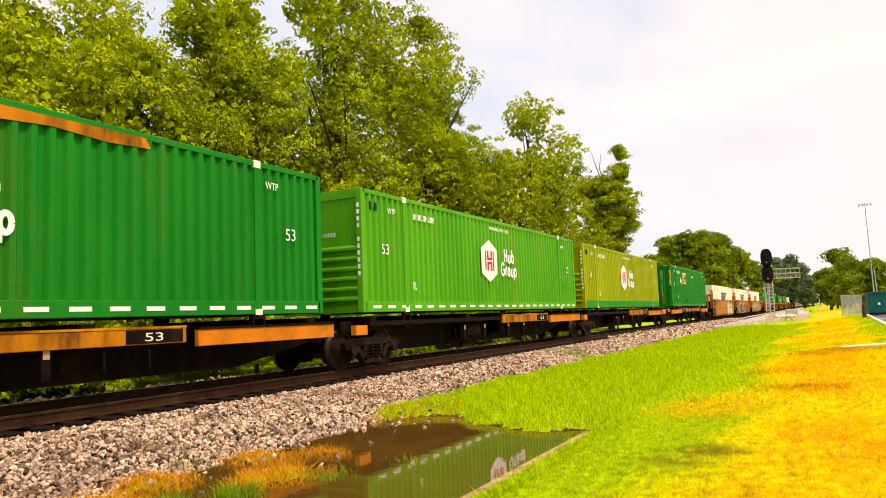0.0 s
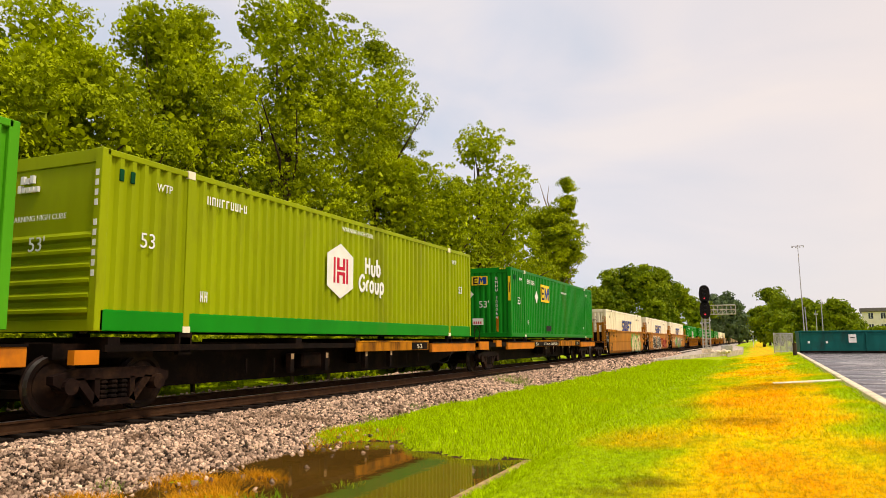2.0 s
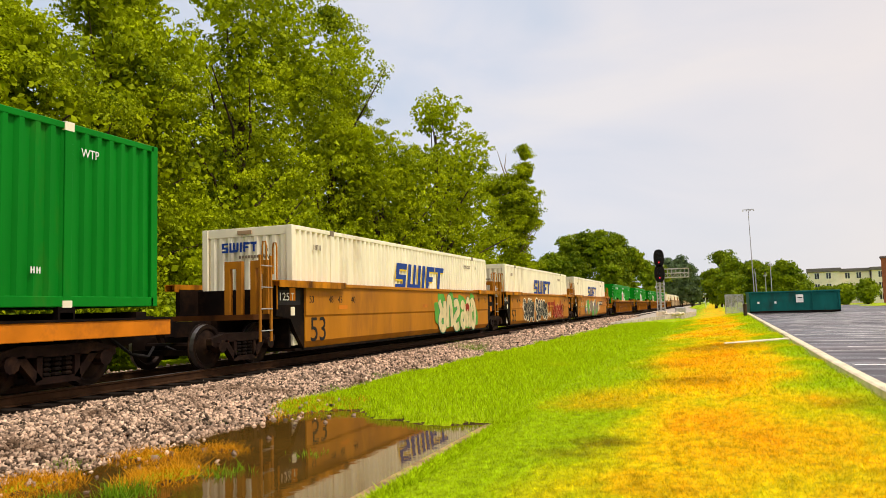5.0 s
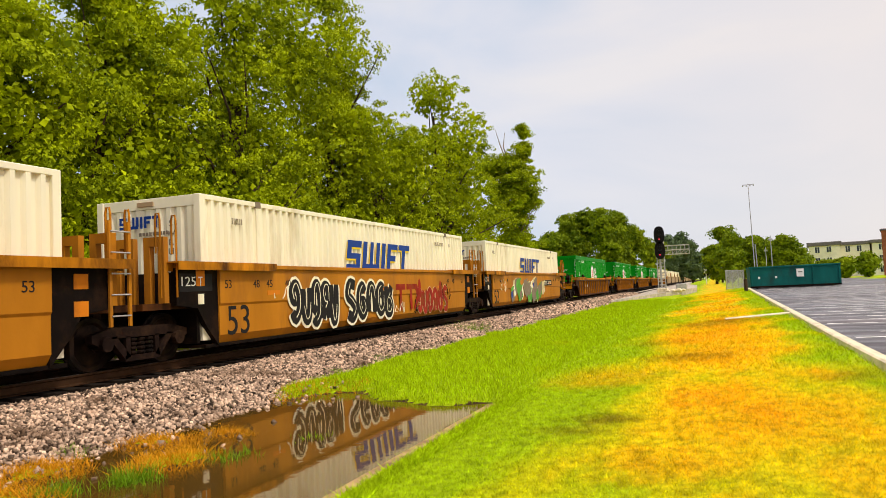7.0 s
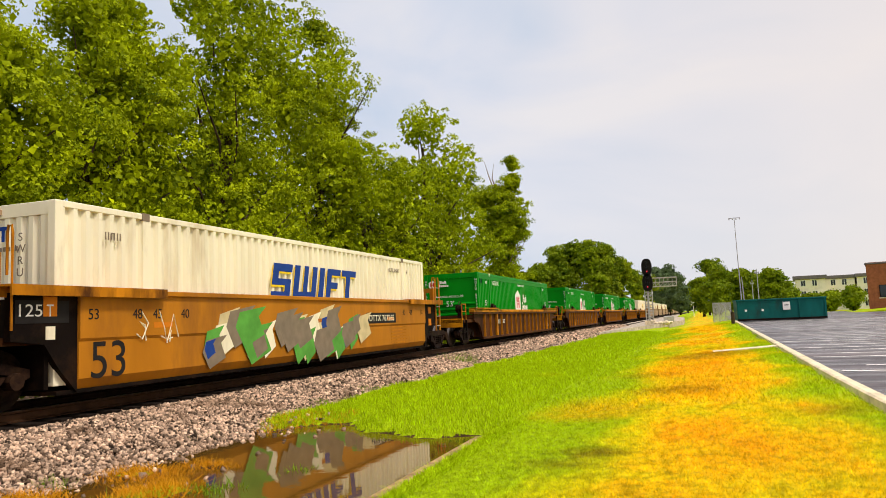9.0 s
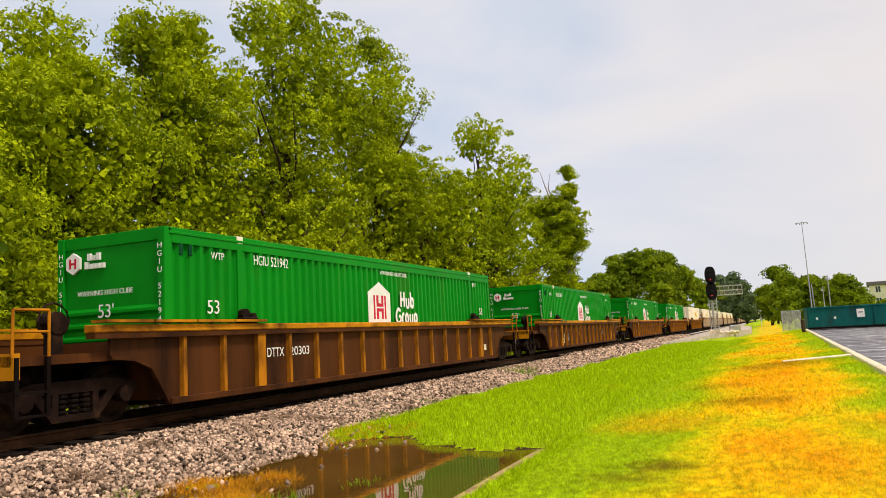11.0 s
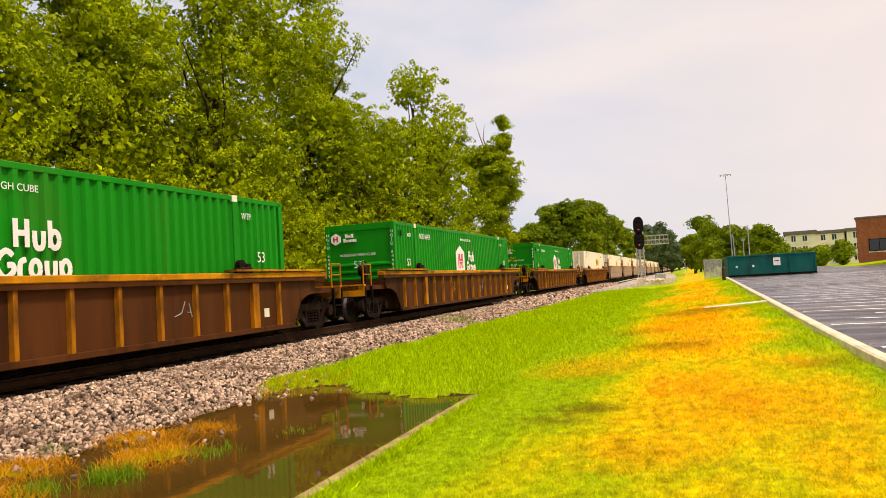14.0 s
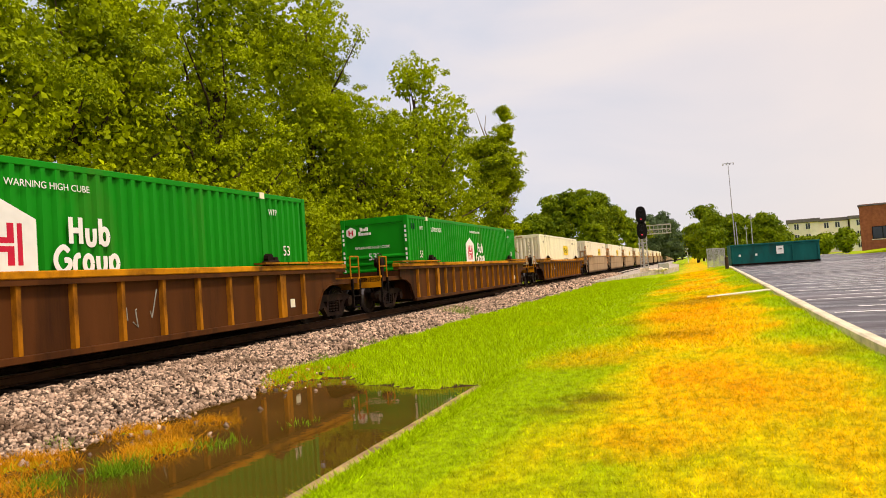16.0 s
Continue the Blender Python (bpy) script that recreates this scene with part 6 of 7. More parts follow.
# a withered brown branch among the leaves
fx, fy = polar(64.1, -17.6)
tree("withered_branch", "withered red-brown branch among the leaves", "branch", fx, fy, 0.1, [(0, 0, lift(64.1, -17.6, 18.0), 0.42, 0.6)], 900, 0.16, M_LEAF_RED, 7, trunk_r=0.06, forks=5, clump=0.2)
# the slim ivy-clad tree with bare twigs
fx, fy = polar(14.7, -17.3)
D14 = math.hypot(fx, fy)


def slim_z(el):
    return EYE[2] + D14 * math.tan(radians(el))


tree("tree", "slim patchy tree with bare twigs and a pale trunk", "tree", fx, fy, 0.1,
     [(1.75, 0, slim_z(11.7), 0.6, 0.8), (1.7, 0.2, slim_z(10.4), 1.0, 1.1), (0.6, 0, slim_z(9.3), 1.9, 1.4), (-1.1, 0, slim_z(9.2), 1.8, 1.2), (-2.3, 0, slim_z(8.9), 1.1, 0.9), (1.3, 0, slim_z(7.9), 2.2, 1.7), (-0.8, 0, slim_z(7.6), 2.2, 1.7), (0.5, 0, slim_z(6.3), 2.4, 1.7), (-1.2, 0, slim_z(5.6), 2.0, 1.5), (1.7, 0, slim_z(6.4), 1.7, 1.5), (0.5, 0, slim_z(4.8), 2.0, 1.3), (-2.5, 0, slim_z(4.5), 1.1, 1.0), (0.2, 0, slim_z(3.5), 2.2, 1.3), (-1.8, 0, slim_z(3.0), 1.8, 1.2), (1.5, 0, slim_z(2.9), 1.8, 1.2)],
     44000, 0.17, M_LEAF, 31, bark=M_PALE_BARK, trunk_r=0.24, clump=0.36, forks=14, boughs=12,
     bare=[((0.1, 0, slim_z(9.5)), (-0.5, 0, slim_z(11.0)), (-0.9, 0, slim_z(12.2))), ((0.2, 0, slim_z(9.8)), (-0.2, 0, slim_z(10.8)), (0.0, 0, slim_z(11.9))), ((1.4, 0, slim_z(10.0)), (2.2, 0, slim_z(10.6)), (2.6, 0, slim_z(10.2)))])
# undergrowth beside the track
rs = random.Random(9)
for i in range(20):
    y = 2 + i * 3.4 + rs.uniform(-0.8, 0.8)
    x = rs.uniform(-16.4, -14.9) - (0.02 * y)
    h = rs.uniform(2.2, 3.8)
    tree("shrub", "leafy light green shrub beside the track", "shrub", x, y, 0.05, [(0, 0, h * 0.55, 1.5, h * 0.5), (0.5, 1.2, h * 0.4, 1.2, h * 0.4), (-0.5, -1.1, h * 0.4, 1.3, h * 0.42)], 5000, 0.15, M_LEAF, 300 + i, trunk_r=0.07, group="undergrowth", forks=0, clump=0.26)
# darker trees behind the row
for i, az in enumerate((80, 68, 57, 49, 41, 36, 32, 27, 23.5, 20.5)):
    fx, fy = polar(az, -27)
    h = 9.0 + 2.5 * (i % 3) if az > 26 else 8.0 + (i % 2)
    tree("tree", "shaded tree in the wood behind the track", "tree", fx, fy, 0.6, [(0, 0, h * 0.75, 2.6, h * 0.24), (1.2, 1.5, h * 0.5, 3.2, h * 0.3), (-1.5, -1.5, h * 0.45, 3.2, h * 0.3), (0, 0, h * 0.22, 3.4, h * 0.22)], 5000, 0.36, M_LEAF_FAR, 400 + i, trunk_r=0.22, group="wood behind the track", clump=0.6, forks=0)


def far_tree(az, y, el, hw, seed, material=None, low=0.25, label="distant round-crowned tree in summer leaf", n=3000):
    x = y * math.tan(radians(az))
    d = math.hypot(x, y)
    h = EYE[2] + d * math.tan(radians(el * 1.1)) - 0.5
    w = d * math.tan(radians(hw))
    r = random.Random(seed)
    lobes = [(0, 0, h - min(w, h * 0.3), w * 0.62, min(w, h * 0.3))]
    for k in range(5):
        a = r.uniform(0, 6.28)
        lobes.append((w * 0.55 * math.cos(a), w * 0.5 * math.sin(a), h * r.uniform(low + 0.15, 0.78), w * 0.65, h * 0.24))
    lobes.append((0, 0, h * low, w * 0.8, h * 0.24))
    size = max(0.3, d * 0.0034)
    return tree("tree", label, "tree", x, y, 0.4, lobes, n, size, material or M_LEAF_FAR, seed, trunk_r=0.25, group="distant trees", clump=size * 1.7, forks=0, slim=0.7, boughs=6, per=22)


# the round wood left of the signal
for i, (az, el, hw) in enumerate(((-11.6, 3.9, 0.9), (-10.3, 4.9, 1.1), (-9.0, 5.4, 1.2), (-7.7, 5.5, 1.2), (-6.5, 5.0, 1.1), (-5.6, 3.9, 0.8), (-12.6, 3.2, 0.8), (-14.5, 3.0, 1.2), (-16.5, 3.2, 1.2))):
    far_tree(az, 118 + 4 * (i % 3), el, hw, 500 + i, n=8000)
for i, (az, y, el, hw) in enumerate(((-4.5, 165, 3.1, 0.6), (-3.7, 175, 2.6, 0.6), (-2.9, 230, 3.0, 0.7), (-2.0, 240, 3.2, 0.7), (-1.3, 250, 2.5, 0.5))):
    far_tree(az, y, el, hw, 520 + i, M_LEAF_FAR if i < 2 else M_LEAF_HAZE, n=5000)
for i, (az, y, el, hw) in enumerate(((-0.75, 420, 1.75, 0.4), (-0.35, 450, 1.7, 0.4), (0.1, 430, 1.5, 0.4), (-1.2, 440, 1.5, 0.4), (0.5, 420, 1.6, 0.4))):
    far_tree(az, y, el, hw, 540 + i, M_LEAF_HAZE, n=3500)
for i, (az, y, el, hw) in enumerate(((0.75, 170, 3.6, 0.75), (0.35, 150, 2.3, 0.55), (1.5, 165, 3.1, 0.7), (2.2, 180, 2.6, 0.6), (2.9, 175, 2.8, 0.7), (3.6, 185, 2.4, 0.6), (4.4, 170, 2.2, 0.6), (5.0, 160, 2.7, 0.7), (5.7, 165, 1.7, 0.6), (6.3, 150, 1.1, 0.4), (8.1, 150, 0.7, 0.3), (8.7, 150, 0.9, 0.35), (10.0, 140, 1.15, 0.5), (1.1, 140, 1.9, 0.5), (7.4, 155, 0.75, 0.3))):
    far_tree(az, y, el, hw, 560 + i, n=5200)

# a hedge of distance beyond everything
rng = np.random.default_rng(5)
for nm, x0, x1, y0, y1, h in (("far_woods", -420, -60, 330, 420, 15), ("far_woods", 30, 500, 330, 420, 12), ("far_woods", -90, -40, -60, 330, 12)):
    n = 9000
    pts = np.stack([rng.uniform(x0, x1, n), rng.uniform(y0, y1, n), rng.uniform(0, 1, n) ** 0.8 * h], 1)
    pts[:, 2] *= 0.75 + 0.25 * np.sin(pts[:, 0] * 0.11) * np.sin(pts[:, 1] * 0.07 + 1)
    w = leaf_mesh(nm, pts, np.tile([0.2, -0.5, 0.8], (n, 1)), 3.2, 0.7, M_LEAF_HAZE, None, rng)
    tagged(w, "distant belt of woods in haze-tinted green", "woods", kind="stuff")


# ---- ballast stones, grass ----
def stones(name, n, x0, x1, y0, y1, size, seed, zf, keep=None):
    rng = np.random.default_rng(seed)
    px, py = rng.uniform(x0, x1, n), rng.uniform(y0, y1, n)
    if keep is not None:
        ok = np.array([keep(a, b) for a, b in zip(px, py)])
        px, py = px[ok], py[ok]
        n = len(px)
    pz = np.array([zf(a, b) for a, b in zip(px, py)])
    cube = np.array([(-1, -1, -1), (1, -1, -1), (1, 1, -1), (-1, 1, -1), (-1, -1, 1), (1, -1, 1), (1, 1, 1), (-1, 1, 1)], float) * 0.5
    v = cube[None] * (1 + 0.55 * rng.uniform(-1, 1, (n, 8, 3)))
    sc = size * rng.uniform(0.55, 1.35, (n, 1, 1)) * rng.uniform(0.6, 1.2, (n, 1, 3))
    v = v * sc
    q = rng.normal(size=(n, 4))
    q /= np.linalg.norm(q, axis=1, keepdims=True)
    w_, a, b, c = q.T
    R = np.stack([1 - 2 * (b * b + c * c), 2 * (a * b - c * w_), 2 * (a * c + b * w_), 2 * (a * b + c * w_), 1 - 2 * (a * a + c * c), 2 * (b * c - a * w_), 2 * (a * c - b * w_), 2 * (b * c + a * w_), 1 - 2 * (a * a + b * b)], 1).reshape(n, 3, 3)
    v = np.einsum("nij,nkj->nki", R, v)
    v += np.stack([px, py, pz + size * rng.uniform(-0.35, 0.65, n)], 1)[:, None, :]
    fc = np.array([(3, 2, 1, 0), (4, 5, 6, 7), (0, 1, 5, 4), (1, 2, 6, 5), (2, 3, 7, 6), (3, 0, 4, 7)])
    f = (np.arange(n)[:, None, None] * 8 + fc[None]).reshape(-1)
    me = bpy.data.meshes.new(name)
    me.vertices.add(8 * n)
    me.vertices.foreach_set("co", v.reshape(-1))
    me.loops.add(24 * n)
    me.loops.foreach_set("vertex_index", f)
    me.polygons.add(6 * n)
    me.polygons.foreach_set("loop_start", np.arange(6 * n) * 4)
    me.polygons.foreach_set("loop_total", np.full(6 * n, 4))
    me.update()
    me.materials.append(M_STONE)
    return tagged(new(name, me), "loose crushed ballast stones, grey and pinkish", "ballast", kind="stuff")


def bed_z(x, y):
    if x < -9.05:
        return BED - 0.04 - 0.05 * min(1.0, (-9.05 - x) / 0.4)
    if x < -8.45:
        return BED - 0.05
    return BED - 0.05 - (BED - 0.06) * (x + 8.45) / 1.7


stones("ballast_stones", 31000, -9.9, -6.5, 1, 14, 0.040, 1, bed_z)
stones("ballast_stones", 21000, -9.9, -6.55, 14, 36, 0.056, 2, bed_z)
stones("ballast_stones", 8000, -9.85, -6.7, 36, 85, 0.12, 3, bed_z)
stones("ballast_stones", 700, -6.6, -5.2, 1, 11.5, 0.05, 4, lambda x, y: max(ground_z(x, y), -0.02), lambda a, b: random.random() < 0.06 + 0.7 * patch(a, b) * (a < -6.0))
stones("ballast_stones", 5000, -10.7 - 3.2, -11.6, -2, 40, 0.08, 5, lambda x, y: BED - 0.08)


def blades(name, pts, height, width, material, seed, label, lean=0.5):
    rng = np.random.default_rng(seed)
    n = len(pts)
    h = height * rng.uniform(0.5, 1.25, n)
    a = rng.uniform(0, 2 * np.pi, n)
    side = np.stack([np.cos(a), np.sin(a), np.zeros(n)], 1) * (width * rng.uniform(0.6, 1.3, n))[:, None] / 2
    tip = np.stack([rng.normal(size=n) * lean * h, rng.normal(size=n) * lean * h, h], 1)
    v = np.stack([pts - side, pts + side, pts + tip], 1)
    me = bpy.data.meshes.new(name)
    me.vertices.add(3 * n)
    me.vertices.foreach_set("co", v.reshape(-1))
    me.loops.add(3 * n)
    me.loops.foreach_set("vertex_index", np.arange(3 * n))
    me.polygons.add(n)
    me.polygons.foreach_set("loop_start", np.arange(n) * 3)
    me.polygons.foreach_set("loop_total", np.full(n, 3))
    me.update()
    me.materials.append(material)
    return tagged(new(name, me), label, "grass", kind="stuff")


def sow(n, x0, x1, y0, y1, seed, keep):
    rng = np.random.default_rng(seed)
    out = []
    for a, b in zip(rng.uniform(x0, x1, n), rng.uniform(y0, y1, n)):
        z = ground_z(a, b)
        if keep(a, b, z):
            out.append((a, b, z - 0.005))
    return np.array(out)


def bank(a, b, z):
    return -2.84 < a < kerb_x(b) - 0.03 and not (0.3 < a < 2.3 and 25.5 < b < 26.7)


MOWN = "short mown grass, green with straw-yellow patches"
blades("mown_grass", sow(125000, -2.85, 2.3, 2.5, 12, 11, bank), 0.034, 0.0075, M_BLADE, 12, MOWN, 0.7)
blades("mown_grass", sow(60000, -2.85, 2.4, 12, 30, 13, bank), 0.055, 0.016, M_BLADE, 14, MOWN, 0.7)
blades("mown_grass", sow(26000, -2.85, 2.8, 30, 66, 15, bank), 0.07, 0.035, M_BLADE, 16, MOWN, 0.7)


def ditch(a, b, z):
    return a < -2.87 and z > 0.004 + 0.02 * noise.noise(Vector((a * 2, b * 2, 0))) and a > -6.95 + 0.35 * noise.noise(Vector((0, b * 0.7, 4))) and b > 9.0


LUSH = "lush uncut green grass beside the ballast"
blades("tall_grass", sow(62000, -7.2, -2.87, 9.0, 24, 17, ditch), 0.095, 0.012, M_BLADE, 18, LUSH, 0.35)
blades("tall_grass", sow(36000, -7.2, -2.87, 24, 60, 19, ditch), 0.10, 0.03, M_BLADE, 20, LUSH, 0.35)
blades("edge_grass", sow(9000, -2.98, -2.6, 3, 11, 21, lambda a, b, z: a > -2.88), 0.07, 0.012, M_BLADE, 22, "grass overhanging the concrete edging", 0.9)
rr = random.Random(3)
blades("edge_straw", sow(5000, -3.12, -2.97, 2.5, 9.7, 25, lambda a, b, z: noise.noise(Vector((0, b * 1.3, 8))) > -0.1 + 1.5 * (-2.97 - a)), 0.06, 0.010, M_STRAW, 26, "dry straw along the old edging", 1.2)
blades("straw_grass", sow(36000, -7.0, -4.2, 2.5, 11.6, 23, lambda a, b, z: z > -0.03 and patch(a, b) > 0.35 + 0.4 * rr.random() and b < 8.5 or (z > -0.02 and b >= 8.5 and a < -5.6 and rr.random() < 0.25)), 0.10, 0.012, M_STRAW, 24, "dry orange straw grass standing in the puddle", 0.8)


def tuft(x, y, r, n, h, seed, material=M_TALL):
    rng = np.random.default_rng(seed)
    d = rng.normal(size=(n, 2)) * r * 0.5
    z = max(0.0, ground_z(x, y)) - 0.01
    p = np.column_stack([x + d[:, 0], y + d[:, 1], np.full(n, z)])
    ob = blades("grass_tuft", p, h, 0.012, material, seed, "bright green grass tuft in the puddle", 0.6)
    ob["kind"] = "thing"
    return ob


for i, (x, y, r, n, h) in enumerate(((-4.85, 6.5, 0.30, 170, 0.09), (-5.15, 5.45, 0.26, 260, 0.17), (-4.45, 7.6, 0.24, 70, 0.05), (-5.5, 4.95, 0.22, 180, 0.15), (-6.75, 6.3, 0.2, 90, 0.12), (-7.1, 9.3, 0.2, 140, 0.12), (-7.9, 24.3, 0.55, 500, 0.5), (-7.3, 13.2, 0.2, 160, 0.14), (-7.4, 15.6, 0.25, 160, 0.16))):
    tuft(x, y, r, n, h, 600 + i)


# ---- beside the parking lot ----
def skip_container():
    ob = thing("roll_off_skip", "teal steel roll-off skip standing on the asphalt", "skip", m=pose(3.02, 66.4, lot_z(66) - 0.08, 0, 0, 4))
    L, Wd, H = 6.85, 2.3, 1.78
    part("shell", boxes((0, L, 0, 0.06, 0.12, H), (0, L, Wd - 0.06, Wd, 0.12, H), (0, 0.06, 0.06, Wd - 0.06, 0.12, H), (L - 0.06, L, 0.06, Wd - 0.06, 0.12, H), (0, L, 0, Wd, 0.08, 0.14)), M_TEAL, ob)
    part("top_rim", boxes((-0.04, L + 0.04, -0.07, 0.08, H - 0.10, H + 0.03), bevel=0.02), M_TEAL, ob)
    part("top_rim", boxes((-0.04, L + 0.04, Wd - 0.08, Wd + 0.07, H - 0.10, H + 0.03), bevel=0.02), M_TEAL, ob)
    part("bottom_rail", boxes((0, L, -0.05, 0.08, 0.05, 0.2), bevel=0.02), M_DARK, ob)
    for x in (0.06, 4.75, L - 0.16):
        part("side_rib", boxes((x, x + 0.09, -0.06, 0.0, 0.2, H - 0.1), bevel=0.01), M_TEAL, ob)
    part("notice", boxes((3.55, 4.1, -0.075, -0.06, 0.85, 1.5)), M_WHITE, ob, "white notice with dark marks")
    part("notice_mark", boxes((3.66, 3.99, -0.08, -0.075, 1.2, 1.27)), M_BLACK, ob)
    for x in (1.9, 0.6):
        part("sticker", boxes((x, x + 0.16, -0.075, -0.06, 0.8, 0.98)), M_WHITE, ob, "small pale sticker")
    for x in (0.5, L - 0.7):
        bm = bmesh.new()
        disc(bm, "y", (x, 0.1), 0.1, 0.0, 0.25, 10)
        part("roller", bm, M_DARK, ob)
    return ob


skip_container()
p = thing("bollard", "short weathered brown post by the kerb", "bollard", m=pose(kerb_x(58) - 0.35, 58, lot_z(58) - 0.05))
bm = bmesh.new()
tube(bm, [(0, 0, -0.1), (0, 0, 0.85), (0, 0, 0.9)], [0.13, 0.13, 0.09], 10)
part("post", bm, M_BARK, p)


def light_mast():
    x, y = 80 * math.tan(radians(2.97)), 80
    ob = thing("light_mast", "tall slim galvanised light mast with crossarm", "light mast", m=pose(x, y, lot_z(80) - 0.1, 0, -0.6, 0))
    bm = bmesh.new()
    tube(bm, [(0, 0, 0), (0, 0, 5.2), (0, 0, 10.35)], [0.06, 0.045, 0.03], 10)
    part("pole", bm, M_POLE, ob)
    bm = bmesh.new()
    tube(bm, [(0.28, 0, 0), (0.2, 0, 4.2)], [0.05, 0.04], 8)
    part("brace_pole", bm, M_POLE, ob)
    part("crossarm", boxes((-0.55, 0.55, -0.03, 0.03, 10.22, 10.28)), M_POLE, ob)
    for x in (-0.5, -0.17, 0.17, 0.5):
        part("floodlight", boxes((x - 0.06, x + 0.06, -0.1, 0.05, 10.08, 10.2), bevel=0.02), M_GALV, ob)


light_mast()


def utility_pole(az, y, h, arm=1.2, lean=0):
    x = y * math.tan(radians(az))
    ob = thing("utility_pole", "weathered wooden utility pole", "utility pole", "utility poles", pose(x, y, 0.4, 0, lean, 0))
    bm = bmesh.new()
    tube(bm, [(0, 0, 0), (0, 0, h * 0.5), (0, 0, h)], [0.08, 0.07, 0.05], 8)
    part("pole", bm, M_POLE, ob)
    part("crossarm", boxes((-arm, arm, -0.06, 0.06, h - 0.75, h - 0.6)), M_POLE, ob)
    for u in (-arm + 0.1, 0.2, arm - 0.1):
        part("insulator", boxes((u - 0.05, u + 0.05, -0.05, 0.05, h - 0.6, h - 0.42), bevel=0.02), M_GALV, ob)


utility_pole(4.12, 125, 7.4, 0.3)
utility_pole(3.75, 140, 6.2, 0.3)
utility_pole(1.0, 170, 7.0, 0.5)
utility_pole(1.35, 150, 4.8, 0.5)
utility_pole(-17.5, 88, 8.6, 1.3)


def signal_mast():
    y = 72
    x = y * math.tan(radians(-3.5))
    z0 = 0.62
    ob = thing("railway_signal", "galvanised railway signal mast with two black red-lit heads", "railway signal", m=pose(x, y, z0))

    def up(el):
        return EYE[2] + math.hypot(x, y) * math.tan(radians(el)) - z0
    top = up(3.5)
    part("foundation", boxes((-0.45, 0.45, -0.45, 0.45, -0.6, 0.25), bevel=0.03), M_CONCRETE, ob, "pale concrete footing")
    for sx in (-0.33, 0.33):
        bm = bmesh.new()
        tube(bm, [(sx, 0, 0), (sx, 0, top)], [0.05, 0.05], 8)
        part("mast_leg", bm, M_GALV, ob)
    for i in range(18):
        z = 0.3 + i * (top - 0.5) / 17
        bm = bmesh.new()
        tube(bm, [(-0.33, 0, z), (0.33, 0, z)], [0.03, 0.03], 6)
        if i % 2 == 0 and i < 17:
            tube(bm, [(-0.33, 0, z), (0.33, 0, z + (top - 0.5) / 17)], [0.022, 0.022], 5)
        part("rung", bm, M_GALV, ob)
    bm = bmesh.new()
    tube(bm, [(-0.05, 0.12, 0), (-0.05, 0.12, top)], [0.10, 0.09], 8)
    part("pole", bm, M_GALV, ob)
    for el in (3.38, 2.22):
        z = up(el)
        bm = bmesh.new()
        out = [(0.48 * math.copysign(abs(math.cos(t)) ** 0.8, math.cos(t)), z + 0.82 * math.copysign(abs(math.sin(t)) ** 0.8, math.sin(t))) for t in [2 * math.pi * k / 24 for k in range(24)]]
        prism(bm, out, "y", -0.22, -0.16)
        head = part("backboard", bm, M_SIGNAL, ob, "black oval backboard")
        part("lamp_case", boxes((-0.2, 0.2, -0.16, 0.2, z - 0.55, z + 0.55), bevel=0.03), M_SIGNAL, ob)
        for k, dz in enumerate((0.40, 0.0, -0.40)):
            bm = bmesh.new()
            for a in range(9):
                t0, t1 = math.pi * a / 9 - 0.1, math.pi * (a + 1) / 9 - 0.1
                q = [bm.verts.new((0.16 * math.cos(t), yy, z + dz + 0.16 * math.sin(t))) for t, yy in ((t0, -0.22), (t1, -0.22), (t1, -0.5), (t0, -0.5))]
                bm.faces.new(q)
            part("visor", bm, M_SIGNAL, head)
            bm = bmesh.new()
            disc(bm, "y", (0, z + dz), 0.065, -0.245, -0.225, 12)
            part("lens", bm, M_LAMP if k == 2 else M_GLASS, head, "glowing red lens" if k == 2 else "dark lens")
    # service platform of lattice railings
    xa, xb = 0.33, y * (math.tan(radians(-1.43)) - math.tan(radians(-3.5)))
    za, zb = up(1.9), up(2.55)
    for z in (za, (za + zb) / 2, zb):
        bm = bmesh.new()
        tube(bm, [(xa, 0, z), (xb, 0, z)], [0.035, 0.035], 6)
        tube(bm, [(xa, 0.7, z), (xb, 0.7, z)], [0.035, 0.035], 6)
        part("rail", bm, M_GALV, ob)
    for i in range(7):
        u = xa + (xb - xa) * i / 6
        bm = bmesh.new()
        tube(bm, [(u, 0, za), (u, 0, zb)], [0.03, 0.03], 6)
        tube(bm, [(u, 0, za), (u, 0.7, za)], [0.03, 0.03], 6)
        if i < 6:
            tube(bm, [(u, 0, za), (u + (xb - xa) / 6, 0, (za + zb) / 2)], [0.02, 0.02], 5)
        part("baluster", bm, M_GALV, ob)
    return x, y, z0


sgx, sgy, sgz = signal_mast()
b = thing("relay_case", "low pale equipment box by the signal", "equipment box", m=pose(sgx + 1.6, sgy + 3, 0.6))
part("case", boxes((-0.5, 0.5, -0.4, 0.4, 0, 0.62), bevel=0.06), M_GALV, b)
for i, (dx, dy, s) in enumerate(((0.5, -0.6, 0.22), (0.9, 0.6, 0.26), (1.4, 0.4, 0.36), (1.8, 1.2, 0.22), (1.0, -0.6, 0.2))):
    bm = bmesh.new()
    bmesh.ops.create_icosphere(bm, subdivisions=2, radius=s)
    for v in bm.verts:
        v.co *= 1 + 0.25 * noise.noise(v.co * 3 + Vector((i, 0, 0)))
        v.co.z *= 0.6
    tagged(part("boulder", bm, M_CONCRETE), "pale rock on the gravel by the signal", "rock", "rocks by the signal").matrix_basis = pose(sgx + dx, sgy + dy, 0.62)


